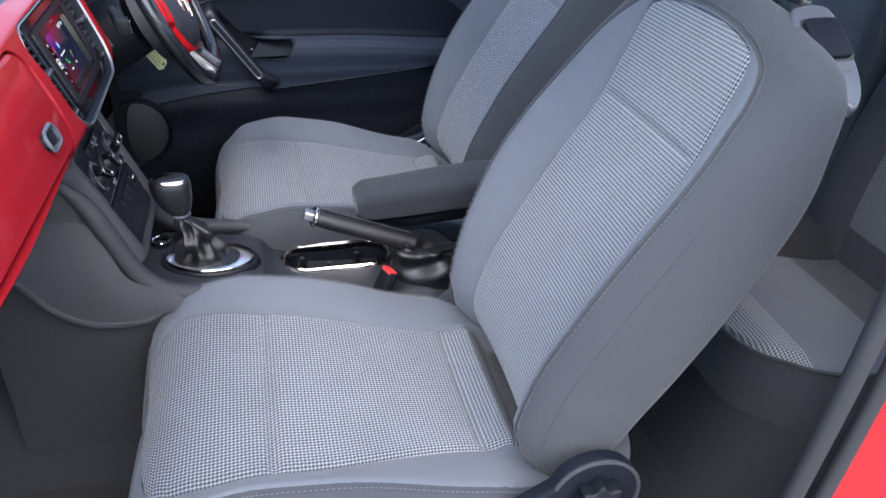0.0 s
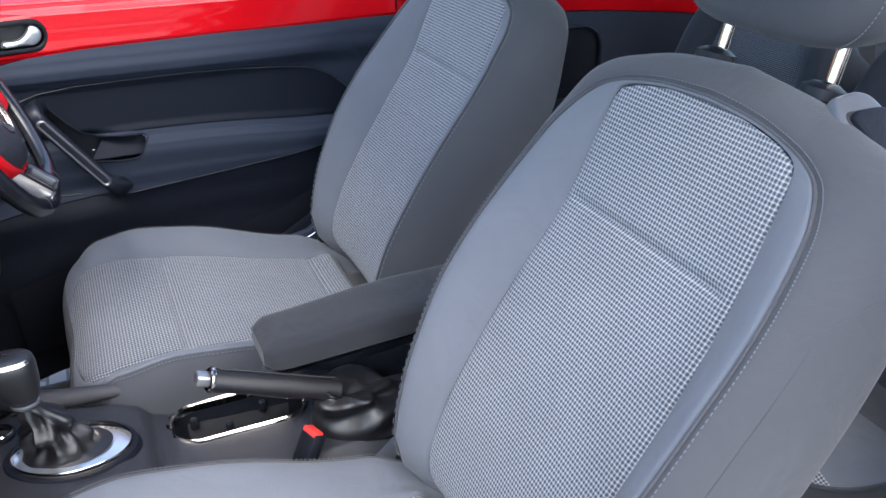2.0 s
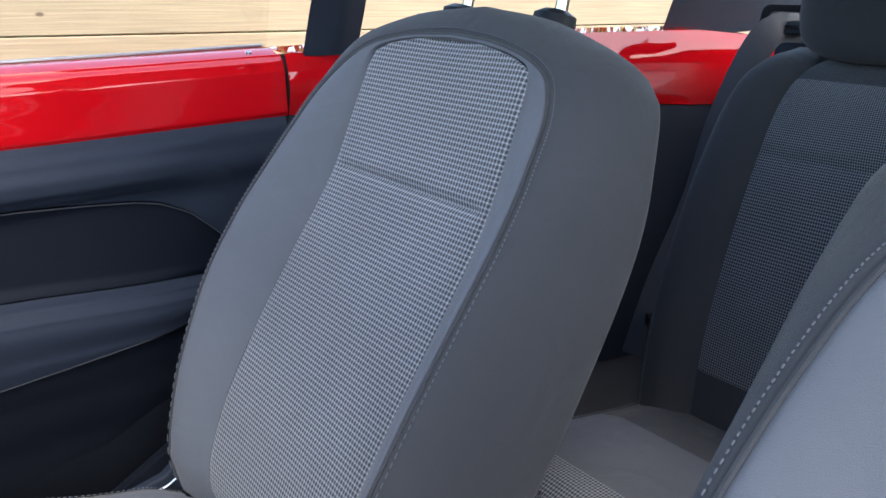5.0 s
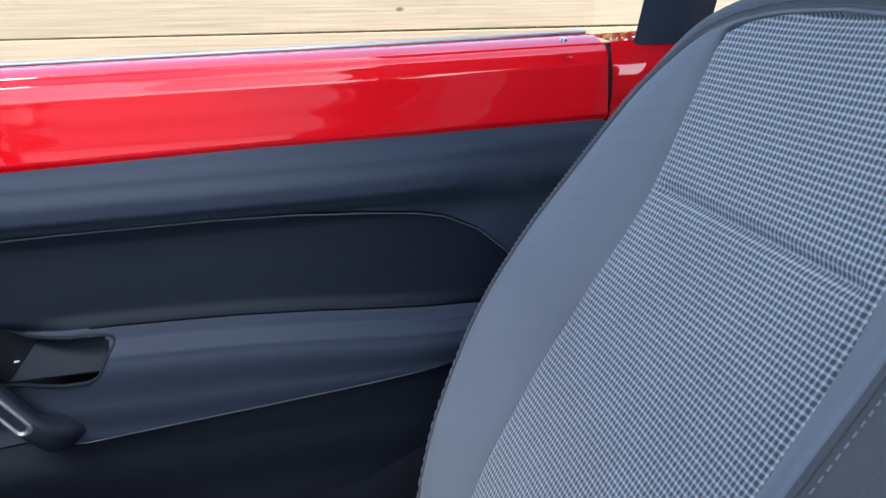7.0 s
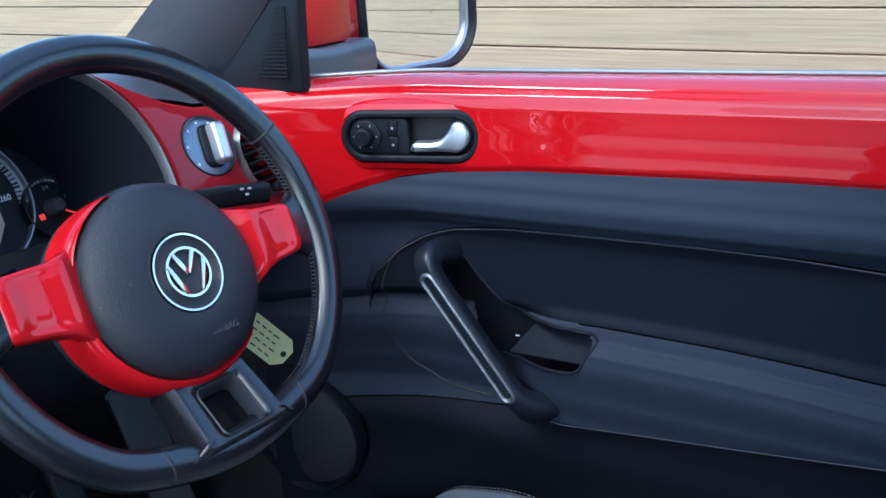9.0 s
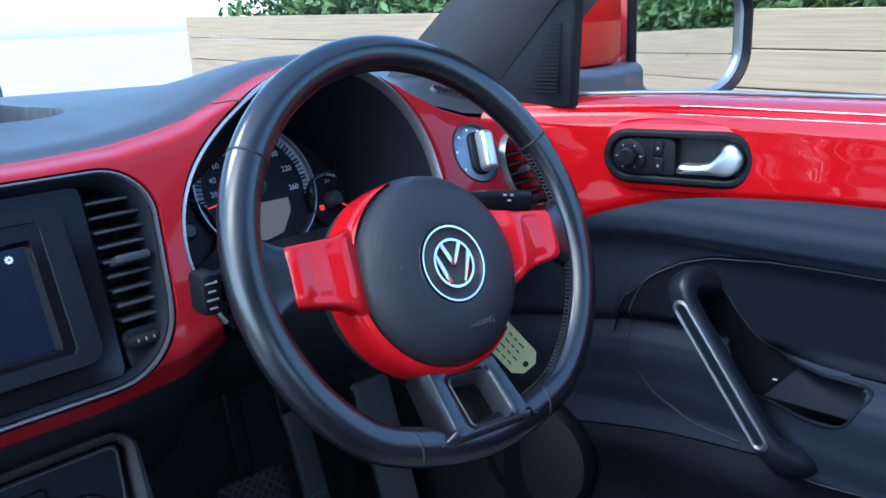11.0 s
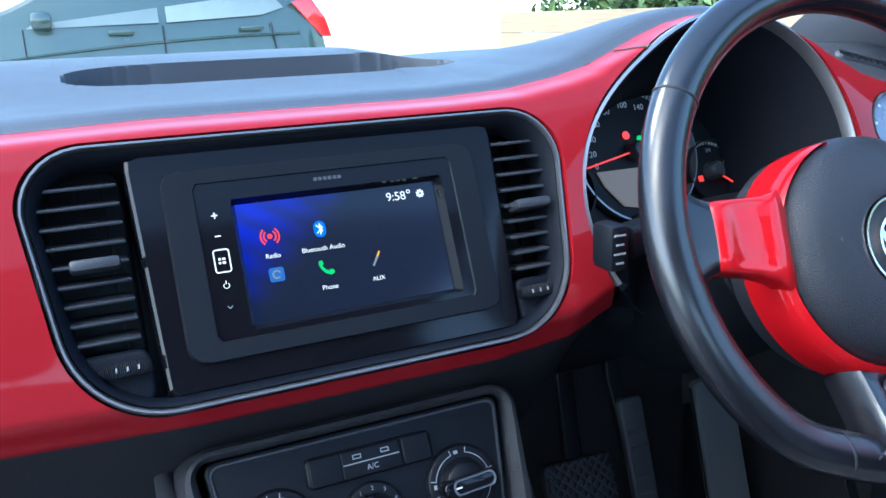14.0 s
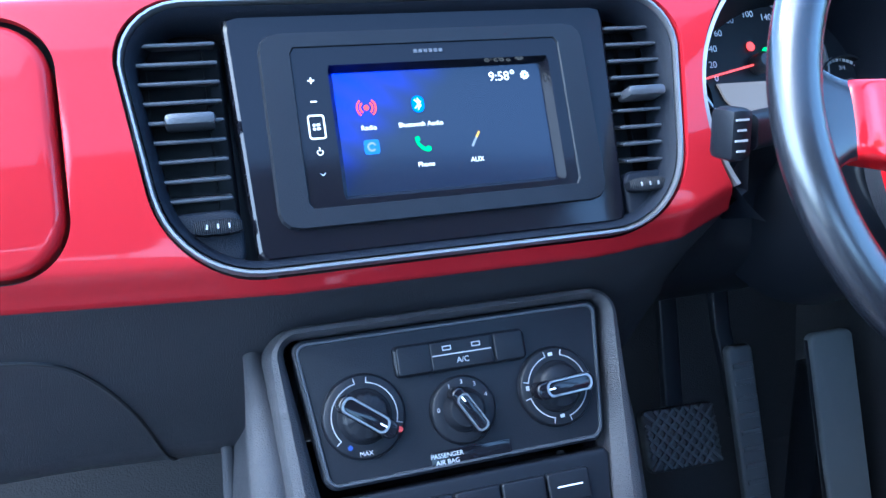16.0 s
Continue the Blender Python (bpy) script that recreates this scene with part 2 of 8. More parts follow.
def woven(name, light, dark, cell_u, cell_v, fill=0.5, rows=1.0):
    """Woven seat cloth: pale raised threads in columns with dark gaps, by the mesh's UV in metres."""
    ma = material(name, light, 0.9, var=0.0, sheen=0.15, spec=0.2)
    nt = ma.node_tree
    b = nt.nodes["Principled BSDF"]
    uv = nt.nodes.new("ShaderNodeUVMap")
    sp = nt.nodes.new("ShaderNodeSeparateXYZ")
    nt.links.new(uv.outputs["UV"], sp.inputs["Vector"])
    u = math_node(nt, "MULTIPLY", sp.outputs["X"], 2 * math.pi / cell_u)
    v = math_node(nt, "MULTIPLY", sp.outputs["Y"], 2 * math.pi / cell_v)
    su = math_node(nt, "SINE", u)
    sv = math_node(nt, "SINE", v)
    half = math_node(nt, "SINE", math_node(nt, "ADD", math_node(nt, "MULTIPLY", v, 0.5), math_node(nt, "MULTIPLY", u, 0.5)))
    h = math_node(nt, "MAXIMUM", math_node(nt, "MULTIPLY", su, 0.97), math_node(nt, "MULTIPLY", sv, rows))
    h = math_node(nt, "ADD", h, math_node(nt, "MULTIPLY", half, 0.18))
    mr = nt.nodes.new("ShaderNodeMapRange")
    mr.interpolation_type = "SMOOTHSTEP"
    mr.inputs["From Min"].default_value = -0.30 + fill * 0.2
    mr.inputs["From Max"].default_value = 0.75 + fill * 0.2
    nt.links.new(h, mr.inputs["Value"])
    co = nt.nodes.new("ShaderNodeTexCoord")
    no = nt.nodes.new("ShaderNodeTexNoise")
    no.inputs["Scale"].default_value = 14
    no.inputs["Detail"].default_value = 8
    nt.links.new(co.outputs["Object"], no.inputs["Vector"])
    fleck = nt.nodes.new("ShaderNodeTexNoise")
    fleck.inputs["Scale"].default_value = 700
    fleck.inputs["Detail"].default_value = 2
    nt.links.new(co.outputs["Object"], fleck.inputs["Vector"])
    mix = nt.nodes.new("ShaderNodeMix")
    mix.data_type = "RGBA"
    mix.inputs["A"].default_value = (*dark, 1)
    bead = nt.nodes.new("ShaderNodeMapRange")
    bead.interpolation_type = "SMOOTHSTEP"
    bead.inputs["From Min"].default_value, bead.inputs["From Max"].default_value = 0.15, 1.0
    nt.links.new(math_node(nt, "MULTIPLY", math_node(nt, "ADD", su, sv), 0.5), bead.inputs["Value"])
    thread = nt.nodes.new("ShaderNodeMix")
    thread.data_type = "RGBA"
    thread.inputs["A"].default_value = (*[0.52 * c for c in light], 1)
    thread.inputs["B"].default_value = (*light, 1)
    nt.links.new(bead.outputs["Result"], thread.inputs["Factor"])
    nt.links.new(thread.outputs["Result"], mix.inputs["B"])
    nt.links.new(mr.outputs["Result"], mix.inputs["Factor"])
    soil = nt.nodes.new("ShaderNodeMix")
    soil.data_type = "RGBA"
    soil.blend_type = "MULTIPLY"
    soil.inputs["Factor"].default_value = 1.0
    val = nt.nodes.new("ShaderNodeMapRange")
    val.inputs["To Min"].default_value = 0.72
    val.inputs["To Max"].default_value = 1.22
    nt.links.new(math_node(nt, "ADD", math_node(nt, "MULTIPLY", no.outputs["Fac"], 0.5), math_node(nt, "MULTIPLY", fleck.outputs["Fac"], 0.5)), val.inputs["Value"])
    nt.links.new(mix.outputs["Result"], soil.inputs["A"])
    nt.links.new(val.outputs["Result"], soil.inputs["B"])
    nt.links.new(soil.outputs["Result"], b.inputs["Base Color"])
    bu = nt.nodes.new("ShaderNodeBump")
    bu.inputs["Strength"].default_value = 0.45
    bu.inputs["Distance"].default_value = 0.0012
    nt.links.new(mr.outputs["Result"], bu.inputs["Height"])
    nt.links.new(bu.outputs["Normal"], b.inputs["Normal"])
    return ma


def cloth(name, base):
    """Plain knitted cloth with a fine thread and a faint sheen."""
    ma = material(name, base, 0.88, var=0.16, var_size=7, sheen=0.12, spec=0.25, grain=0.5, grain_size=1500)
    nt = ma.node_tree
    b = nt.nodes["Principled BSDF"]
    co = nt.nodes.new("ShaderNodeTexCoord")
    wr = nt.nodes.new("ShaderNodeTexNoise")
    wr.inputs["Scale"].default_value = 13
    wr.inputs["Detail"].default_value = 4
    wr.inputs["Distortion"].default_value = 0.8
    bu = nt.nodes.new("ShaderNodeBump")
    bu.inputs["Strength"].default_value = 0.35
    bu.inputs["Distance"].default_value = 0.010
    fine = b.inputs["Normal"].links[0].from_socket
    nt.links.new(co.outputs["Object"], wr.inputs["Vector"])
    nt.links.new(wr.outputs["Fac"], bu.inputs["Height"])
    nt.links.new(fine, bu.inputs["Normal"])
    nt.links.new(bu.outputs["Normal"], b.inputs["Normal"])
    return ma


CLOTH = cloth("grey_cloth", (0.092, 0.099, 0.116))
CLOTH_DARK = cloth("charcoal_cloth", (0.038, 0.040, 0.046))
WOVEN = woven("woven_cloth", (0.315, 0.328, 0.355), (0.046, 0.049, 0.058), 0.0044, 0.0050)
WOVEN_SEAT = woven("woven_seat_cloth", (0.315, 0.328, 0.355), (0.046, 0.049, 0.058), 0.0050, 0.0048, 0.4, rows=0.62)
WOVEN_FINE = woven("ribbed_cloth", (0.26, 0.268, 0.29), (0.020, 0.021, 0.025), 0.0036, 0.0040)
THREAD = material("pale_thread", (0.085, 0.09, 0.105), 0.8, var=0.05)
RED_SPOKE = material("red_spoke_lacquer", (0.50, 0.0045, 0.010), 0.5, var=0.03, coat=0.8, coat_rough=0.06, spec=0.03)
# satin copy of RED; dimmer, hazier light on the dashboard is in its base
RED_DASH_DIM = material("red_dash_lacquer_dim", (0.25, 0.0085, 0.0140), 0.5, var=0.04, coat=0.5, coat_rough=0.06, spec=0.03)
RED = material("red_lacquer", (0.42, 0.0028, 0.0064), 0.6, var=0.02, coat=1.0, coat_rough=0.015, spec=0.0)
SOFT = leather_grain("soft_dash_vinyl", (0.0185, 0.0232, 0.0355), 0.54, 520, 0.30, spec=0.11)
PLASTIC = leather_grain("charcoal_plastic", (0.006, 0.0075, 0.012), 0.50, 700, 0.35, spec=0.13)
PLASTIC_DARK = material("black_plastic", (0.006, 0.007, 0.010), 0.42, var=0.1, grain=0.2, grain_size=1200, spec=0.20)
GLOSS = material("gloss_black", (0.004, 0.004, 0.006), 0.10, var=0.05, spec=0.28)
CONSOLE = leather_grain("charcoal_console_plastic", (0.022, 0.023, 0.028), 0.48, 650, 0.45, spec=0.30)
CONSOLE_SIDE = leather_grain("grey_console_plastic", (0.031, 0.031, 0.035), 0.50, 650, 0.4, spec=0.30)
DASH_TOP = leather_grain("grained_dash_top", (0.034, 0.038, 0.048), 0.46, 520, 0.28, spec=0.40)
ARM_CLOTH = cloth("dark_armrest_cloth", (0.0135, 0.0148, 0.0185))
PILLAR = cloth("grey_pillar_cloth", (0.115, 0.121, 0.138))
HUB = leather_grain("grained_hub_vinyl", (0.020, 0.021, 0.026), 0.36, 700, 0.40, spec=0.40)
RIM_LEATHER = leather_grain("polished_rim_leather", (0.007, 0.0075, 0.010), 0.22, 900, 0.06, spec=0.75)
LEATHER = leather_grain("black_leather", (0.0085, 0.0085, 0.010), 0.34, 520, 0.3, spec=0.5)
SILVER = material("satin_silver", (0.62, 0.63, 0.66), 0.30, metal=0.9, var=0.04)
PULL_METAL = material("dull_grey_metal", (0.24, 0.24, 0.255), 0.38, metal=0.85, var=0.06)
SILVER_MID = material("brushed_grey_metal", (0.33, 0.325, 0.33), 0.38, metal=0.9, var=0.04)
CHROME = material("chrome", (0.76, 0.70, 0.64), 0.12, metal=1.0, var=0.03)
CARPET = material("black_carpet", (0.011, 0.0115, 0.014), 0.95, var=0.3, var_size=30, grain=0.9, grain_size=500, sheen=0.1)
RUBBER = material("black_rubber", (0.014, 0.014, 0.016), 0.6, var=0.15, grain=0.1)
WHITE = material("white_print", (0.75, 0.76, 0.78), 0.6, var=0.0)
GREY_PRINT = material("grey_print", (0.30, 0.31, 0.33), 0.6, var=0.0)
DARK_PRINT = material("dark_print", (0.05, 0.052, 0.06), 0.5, var=0.0)
BUCKLE_RED = material("buckle_red", (0.62, 0.035, 0.03), 0.38, var=0.05)
WEBBING = material("belt_webbing", (0.055, 0.06, 0.075), 0.65, var=0.08, grain=0.5, grain_size=900)
HEADLINER = material("grey_headlining", (0.42, 0.42, 0.41), 0.95, var=0.05, grain=0.3, grain_size=700)


# ---------------------------------------------------------------- front seats
BACK_LINE = [(0.050, 0.385), (0.109, 0.47), (0.086, 0.56), (0.036, 0.65), (-0.018, 0.735), (-0.068, 0.815), (-0.105, 0.90), (-0.135, 0.965), (-0.178, 1.003), (-0.225, 1.008)]
BACK_DEPTH = [(0.0, 0.115), (0.3, 0.138), (0.55, 0.116), (0.75, 0.084), (1.0, 0.075)]
# half outlines of the backrest from its foot to the middle of its top: (x, place along the line, height)
INSERT_EDGE = [(0.122, 0.0, 0), (0.140, 0.20, 0), (0.145, 0.35, 0), (0.144, 0.45, 0), (0.138, 0.55, 0), (0.136, 0.62, 0), (0.134, 0.68, 0), (0.132, 0.722, 0), (0.126, 0.748, 0), (0.103, 0.765, 0), (0.058, 0.779, 0), (0.0, 0.785, 0)]
SEAM_EDGE = [(0.168, 0.0, 0.008), (0.186, 0.20, 0.034), (0.204, 0.35, 0.049), (0.207, 0.45, 0.049), (0.203, 0.55, 0.041), (0.195, 0.62, 0.028), (0.182, 0.68, 0.014), (0.162, 0.727, 0.004), (0.141, 0.750, 0.001), (0.112, 0.768, 0.001), (0.062, 0.785, 0.001), (0.0, 0.792, 0.001)]
SHELL_EDGE = [(0.222, 0.0, -0.062), (0.234, 0.20, -0.080), (0.243, 0.35, -0.083), (0.246, 0.45, -0.080), (0.246, 0.55, -0.074), (0.245, 0.62, -0.070), (0.240, 0.69, -0.062), (0.230, 0.76, -0.058), (0.207, 0.825, -0.056), (0.170, 0.873, -0.052), (0.100, 0.908, -0.028), (0.0, 0.922, -0.014)]


def edge_at(edge, u):
    """A point of a half outline, u from -1 (foot, left) over 0 (top) to 1 (foot, right)."""
    x, v, d = curve_at(edge, 1 - abs(u))
    return (max(0.0, x) * (1 if u >= 0 else -1), v, d)


CUSH_LINE = [(0.045, 0.405), (0.10, 0.417), (0.157, 0.430), (0.25, 0.447), (0.34, 0.463), (0.435, 0.477), (0.51, 0.482), (0.565, 0.474), (0.602, 0.448), (0.618, 0.405), (0.618, 0.33), (0.60, 0.235)]
CUSH_HALF = [(0.0, 0.215), (0.2, 0.245), (0.55, 0.260), (0.68, 0.248), (0.75, 0.226), (0.82, 0.206), (1.0, 0.195)]
CUSH_INSERT = [(0.0, 0.132), (0.2, 0.140), (0.45, 0.176), (0.56, 0.188), (0.62, 0.189), (0.665, 0.180), (0.695, 0.163), (0.718, 0.132), (0.735, 0.085), (0.745, 0.03)]
CUSH_BOLSTER = [(0.0, -0.004), (0.12, 0.006), (0.2, 0.014), (0.40, 0.035), (0.48, 0.036), (0.58, 0.025), (0.68, 0.006), (1.0, 0.0)]


def smooth(a, b, x):
    f = min(max((x - a) / (b - a), 0.0), 1.0)
    return f * f * (3 - 2 * f)


def line_frame(line, v):
    p = curve_at(line, v)
    a, b = curve_at(line, max(v - 0.01, 0)), curve_at(line, min(v + 0.01, 1))
    t = Vector((0, b[0] - a[0], b[1] - a[1])).normalized()
    return Vector((0, p[0], p[1])), t


def line_length(line, n=60):
    out = [0.0]
    for i in range(n):
        p, q = curve_at(line, i / n), curve_at(line, (i + 1) / n)
        out.append(out[-1] + math.hypot(q[0] - p[0], q[1] - p[1]))
    return out


def back_point(cx, x, v, d):
    c, t = line_frame(BACK_LINE, v)
    return Vector((cx + x, 0, 0)) + c + Vector((0, t.z, -t.y)) * d


def panel_point(cx, s, v):
    """The woven centre panel: s from -1 to 1 across it."""
    half = 0.0
    for (xa, va, _), (xb, vb, _) in zip(INSERT_EDGE, INSERT_EDGE[1:]):
        if va <= v <= vb:
            half = xa + (xb - xa) * (v - va) / (vb - va)
    x = half * s
    d = -0.005 + 0.005 * s * s - 0.004 * math.exp(-((1 - abs(s)) / 0.04) ** 2)
    d -= 0.005 * math.exp(-((v - 0.572) / 0.006) ** 2) * (1 - smooth(0.80, 0.97, abs(s)))
    return back_point(cx, x, v, d), x


def bolster_point(cx, u, f):
    """From the panel's edge (f = 0) to the stitched seam (f = 1)."""
    a, b = edge_at(INSERT_EDGE, u), edge_at(SEAM_EDGE, u)
    d = a[2] + (b[2] - a[2]) * math.sin(f * math.pi / 2) ** 1.2
    d -= 0.004 * math.exp(-(f / 0.06) ** 2) + 0.003 * math.exp(-((1 - f) / 0.05) ** 2)
    return back_point(cx, a[0] + (b[0] - a[0]) * f, a[1] + (b[1] - a[1]) * f, d)


def shell_point(cx, u, f):
    """From the seam (f = 0) over the outer edge (f = 1) to the middle of the back (f = 2)."""
    a, b = edge_at(SEAM_EDGE, u), edge_at(SHELL_EDGE, u)
    if f <= 1:
        k, q = math.sin(f * math.pi / 2) ** 0.8, f ** 1.4
        d = a[2] + (b[2] - a[2]) * q - 0.003 * math.exp(-(f / 0.03) ** 2)
        return back_point(cx, a[0] + (b[0] - a[0]) * k, a[1] + (b[1] - a[1]) * (0.5 * f + 0.5 * k), d)
    f = f - 1
    v = b[1] + (min(b[1], 0.80) - b[1]) * f
    d = b[2] + (-value_at(BACK_DEPTH, b[1]) - b[2]) * math.sin(f * math.pi / 2)
    return back_point(cx, b[0] * math.cos(f * math.pi / 2) ** 0.6, v, d)


def cushion_point(cx, s, v):
    c, t = line_frame(CUSH_LINE, v)
    n = Vector((0, -t.z, t.y))
    half, ins, bol = value_at(CUSH_HALF, v), value_at(CUSH_INSERT, v), value_at(CUSH_BOLSTER, v)
    a, g = abs(s), 1 if s >= 0 else -1
    crest = half * 0.90
    if a <= 0.45:
        x, d = ins * a / 0.45, -0.003 * (1 - (a / 0.45) ** 2)
    elif a <= 0.75:
        f = (a - 0.45) / 0.30
        x, d = ins + (crest - ins) * f, bol * math.sin(f * math.pi / 2)
    else:
        f = (a - 0.75) / 0.25
        x = crest + (half - crest) * math.sin(min(f * 2.2, 1) * math.pi / 2)
        d = bol - 0.19 * f ** 1.5 * (1.0 if v < 0.7 else 1.0 - 0.75 * smooth(0.7, 0.85, v))
    k = 1 - smooth(0.70, 0.75, v)
    d -= 0.004 * k * math.exp(-((a - 0.45) / 0.016) ** 2) + 0.003 * math.exp(-((a - 0.75) / 0.014) ** 2)
    if a < 0.46:
        d -= 0.007 * (1 - smooth(0.40, 0.45, a)) * (math.exp(-((v - 0.455) / 0.007) ** 2) + math.exp(-((v - 0.185) / 0.006) ** 2))
    roll = (1 - smooth(0.45, 0.55, a)) * (0.012 * smooth(0.185, 0.135, v) - 0.040 * smooth(0.128, 0.05, v))
    p = Vector((cx + g * x, 0, 0)) + c + n * (d + roll)
    p.z = max(p.z, 0.23)
    return p


def clustered(a, b, n):
    """n stations from a to b with close ones at both ends."""
    return [a, a + 0.003, a + 0.006, a + 0.010] + span(a + 0.016, b - 0.016, n) + [b - 0.010, b - 0.006, b - 0.003, b]


def stitches(fn, rows, parent, label=""):
    """A dashed line of raised thread along fn(t)."""
    bm = bmesh.new()
    n = rows
    for i in range(n):
        p, q = fn(i / n), fn((i + 0.55) / n)
        if (q - p).length < 1e-5:
            continue
        sweep([p, (p + q) / 2, q], circle(0.0006, 5), bm=bm, up=(0.3, 0.2, 0.9))
    return part("stitching", bm, THREAD, parent, label or "pale dashed stitching thread")


def front_seat(cx, outer, label, lever):
    """A front seat with its parts; outer: -1 or 1, the side towards its door."""
    seat = thing("car_seat", label, "car seat", (cx, 0.25, 0.16), "front seats")
    back_len, cush_len = line_length(BACK_LINE), line_length(CUSH_LINE)

    def length(table, v):
        f = v * 60
        i = min(int(f), 59)
        return table[i] + (table[i + 1] - table[i]) * (f - i)

    cp = lambda s, v: cushion_point(cx, s, v)
    buv = lambda s, v: (panel_point(0.0, s, v)[1], length(back_len, v))
    cuv = lambda s, v: (s / 0.45 * 0.165, length(cush_len, v))
    # backrest
    us = span(-1, 1, 121)
    shell = part("backrest", sheet(lambda u, f: shell_point(cx, u, f), us, [0, 0.015, 0.03, 0.06] + span(0.1, 1, 20) + span(1.05, 2, 16)), CLOTH_DARK, seat, "charcoal cloth backrest shell", angle=75)
    part("back_bolster", sheet(lambda u, f: bolster_point(cx, u, f), us, [0, 0.02, 0.04, 0.07] + span(0.12, 0.90, 12) + [0.94, 0.97, 1.0]), CLOTH, shell, "plain grey cloth bolster band", angle=75)
    pp = lambda s, v: panel_point(cx, s, v)[0]
    part("back_panel", sheet(pp, span(-1, 1, 40), clustered(0.0, 0.572, 34), uv=buv), WOVEN, shell, "grey woven centre panel")
    part("back_panel", sheet(pp, span(-1, 1, 40), clustered(0.572, 0.72, 14) + [0.728, 0.735, 0.742, 0.748, 0.753, 0.758, 0.762, 0.7655, 0.769, 0.772, 0.775, 0.7775, 0.780, 0.782, 0.784, 0.785], uv=buv), WOVEN, shell, "grey woven upper centre panel")
    out = lambda u, f: shell_point(cx, u, f) + (shell_point(cx, u, f) - back_point(cx, 0, edge_at(SEAM_EDGE, u)[1], -0.05)).normalized() * 0.0012
    def stitch(t):
        u = -0.97 + 1.94 * t
        gap = (shell_point(cx, u, 0.2) - shell_point(cx, u, 0.0)).length
        return out(u, 0.2 * min(0.9, 0.0055 / gap))
    stitches(stitch, 300, shell)
    part("piping", sweep([bolster_point(cx, u, 1.0) + Vector((0, 0.0012, 0.001)) for u in span(-0.98, 0.98, 160)], circle(0.0020, 6)), CLOTH_DARK, shell, "dark seam piping")
    seam = [shell_point(cx, outer * (0.60 - 0.11 * math.sin(q * math.pi / 2)), 0.30 + 0.70 * q) for q in span(0, 1, 30)]
    part("shoulder_seam", sweep(seam, circle(0.0008, 6), scale=[0.3 + 0.7 * smooth(0, 0.5, q) for q in span(0, 1, 30)]), CLOTH_DARK, shell, "dark shoulder seam")
    side_line = [shell_point(cx, outer * q, 0.40) for q in span(0.99, 0.60, 40)]
    part("side_seam", sweep(side_line, circle(0.0011, 6), scale=[1 - 0.8 * smooth(0.6, 1, q) for q in span(0, 1, 40)]), CLOTH_DARK, shell, "dark side seam")
    # cushion
    base = part("cushion", sheet(cp, span(-1, -0.745, 14), span(0, 1, 50)), CLOTH_DARK, seat, "charcoal cloth seat cushion base")
    bm = bmesh.new()
    bm.from_mesh(base.data)
    bm.transform(world_of(seat))
    sheet(cp, span(0.745, 1, 14), span(0, 1, 50), bm=bm)
    sheet(cp, span(-0.75, 0.75, 30), span(0.735, 1, 18), bm=bm)
    bmesh.ops.recalc_face_normals(bm, faces=bm.faces[:])
    bm.transform(world_of(seat).inverted())
    bm.to_mesh(base.data)
    bm.free()
    base.data.shade_smooth()
    for a, b in ((-0.75, -0.45), (0.45, 0.75)):
        part("cushion_bolster", sheet(cp, span(a, b, 14), span(0.0, 0.74, 40)), CLOTH, base, "plain grey cloth thigh bolster")
    part("cushion_panel", sheet(cp, span(-0.45, 0.45, 24), clustered(0.128, 0.185, 6), uv=cuv), WOVEN_SEAT, base, "grey woven rear strip")
    part("rear_flap", sheet(cp, span(-0.45, 0.45, 24), span(0.0, 0.128, 12)), CLOTH_DARK, base, "charcoal cloth flap under the backrest")
    part("cushion_panel", sheet(cp, span(-0.45, 0.45, 24), clustered(0.185, 0.455, 20), uv=cuv), WOVEN_SEAT, base, "grey woven seat panel")
    part("cushion_panel", sheet(cp, span(-0.45, 0.45, 24), clustered(0.455, 0.74, 24), uv=cuv), WOVEN_SEAT, base, "grey woven front seat panel")
    for g in (-1, 1):
        stitches(lambda t: cp(g * 0.77, 0.04 + 0.66 * t) + Vector((g * 0.0008, 0, 0.0012)), 110, base)
    # headrest on two chrome posts
    hx, hy, hz = cx + 0.004, -0.250, 1.034
    def pad(a, e):
        ca, sa, ce, se = math.cos(a), math.sin(a), math.cos(e), math.sin(e)
        f = lambda q, k: math.copysign(abs(q) ** k, q)
        x, y, z = 0.135 * f(ca, 0.55) * f(ce, 0.5), 0.055 * f(sa, 0.6) * f(ce, 0.5), 0.095 * f(se, 0.62)
        x *= 1 - 0.10 * max(0, z / 0.095)
        return Vector((hx + x, hy + y - 0.28 * z, hz + 0.085 + z))
    rest = part("headrest", sheet(pad, [2 * math.pi * i / 40 for i in range(40)], span(-math.pi / 2, math.pi / 2, 24), closed_u=True), CLOTH_DARK, seat, "charcoal cloth headrest")
    stitches(lambda t: pad(math.pi * 0.16, -1.1 + 2.2 * t) * 1.0 + Vector((0.001, 0.001, 0)), 40, rest)
    stitches(lambda t: pad(math.pi * 0.84, -1.1 + 2.2 * t) * 1.0 + Vector((-0.001, 0.001, 0)), 40, rest)
    for g in (-1, 1):
        px = cx + 0.004 + g * 0.074
        part("post", sweep([(px, -0.212, 0.95), (px, -0.235, 1.06)], circle(0.0065, 14), up=(0, 1, 0)), CHROME, rest, "chrome headrest post")
        part("collar", turned([(0.0, -0.004), (0.022, -0.004), (0.021, 0.006), (0.012, 0.011), (0.0065, 0.011)], frame_of((px, -0.212, 0.984), (1, 0, 0), (0, 1, 0.25)), 24), PLASTIC_DARK, rest, "black plastic post collar")
    # hinge cover, height knob, valance and runners
    g = outer
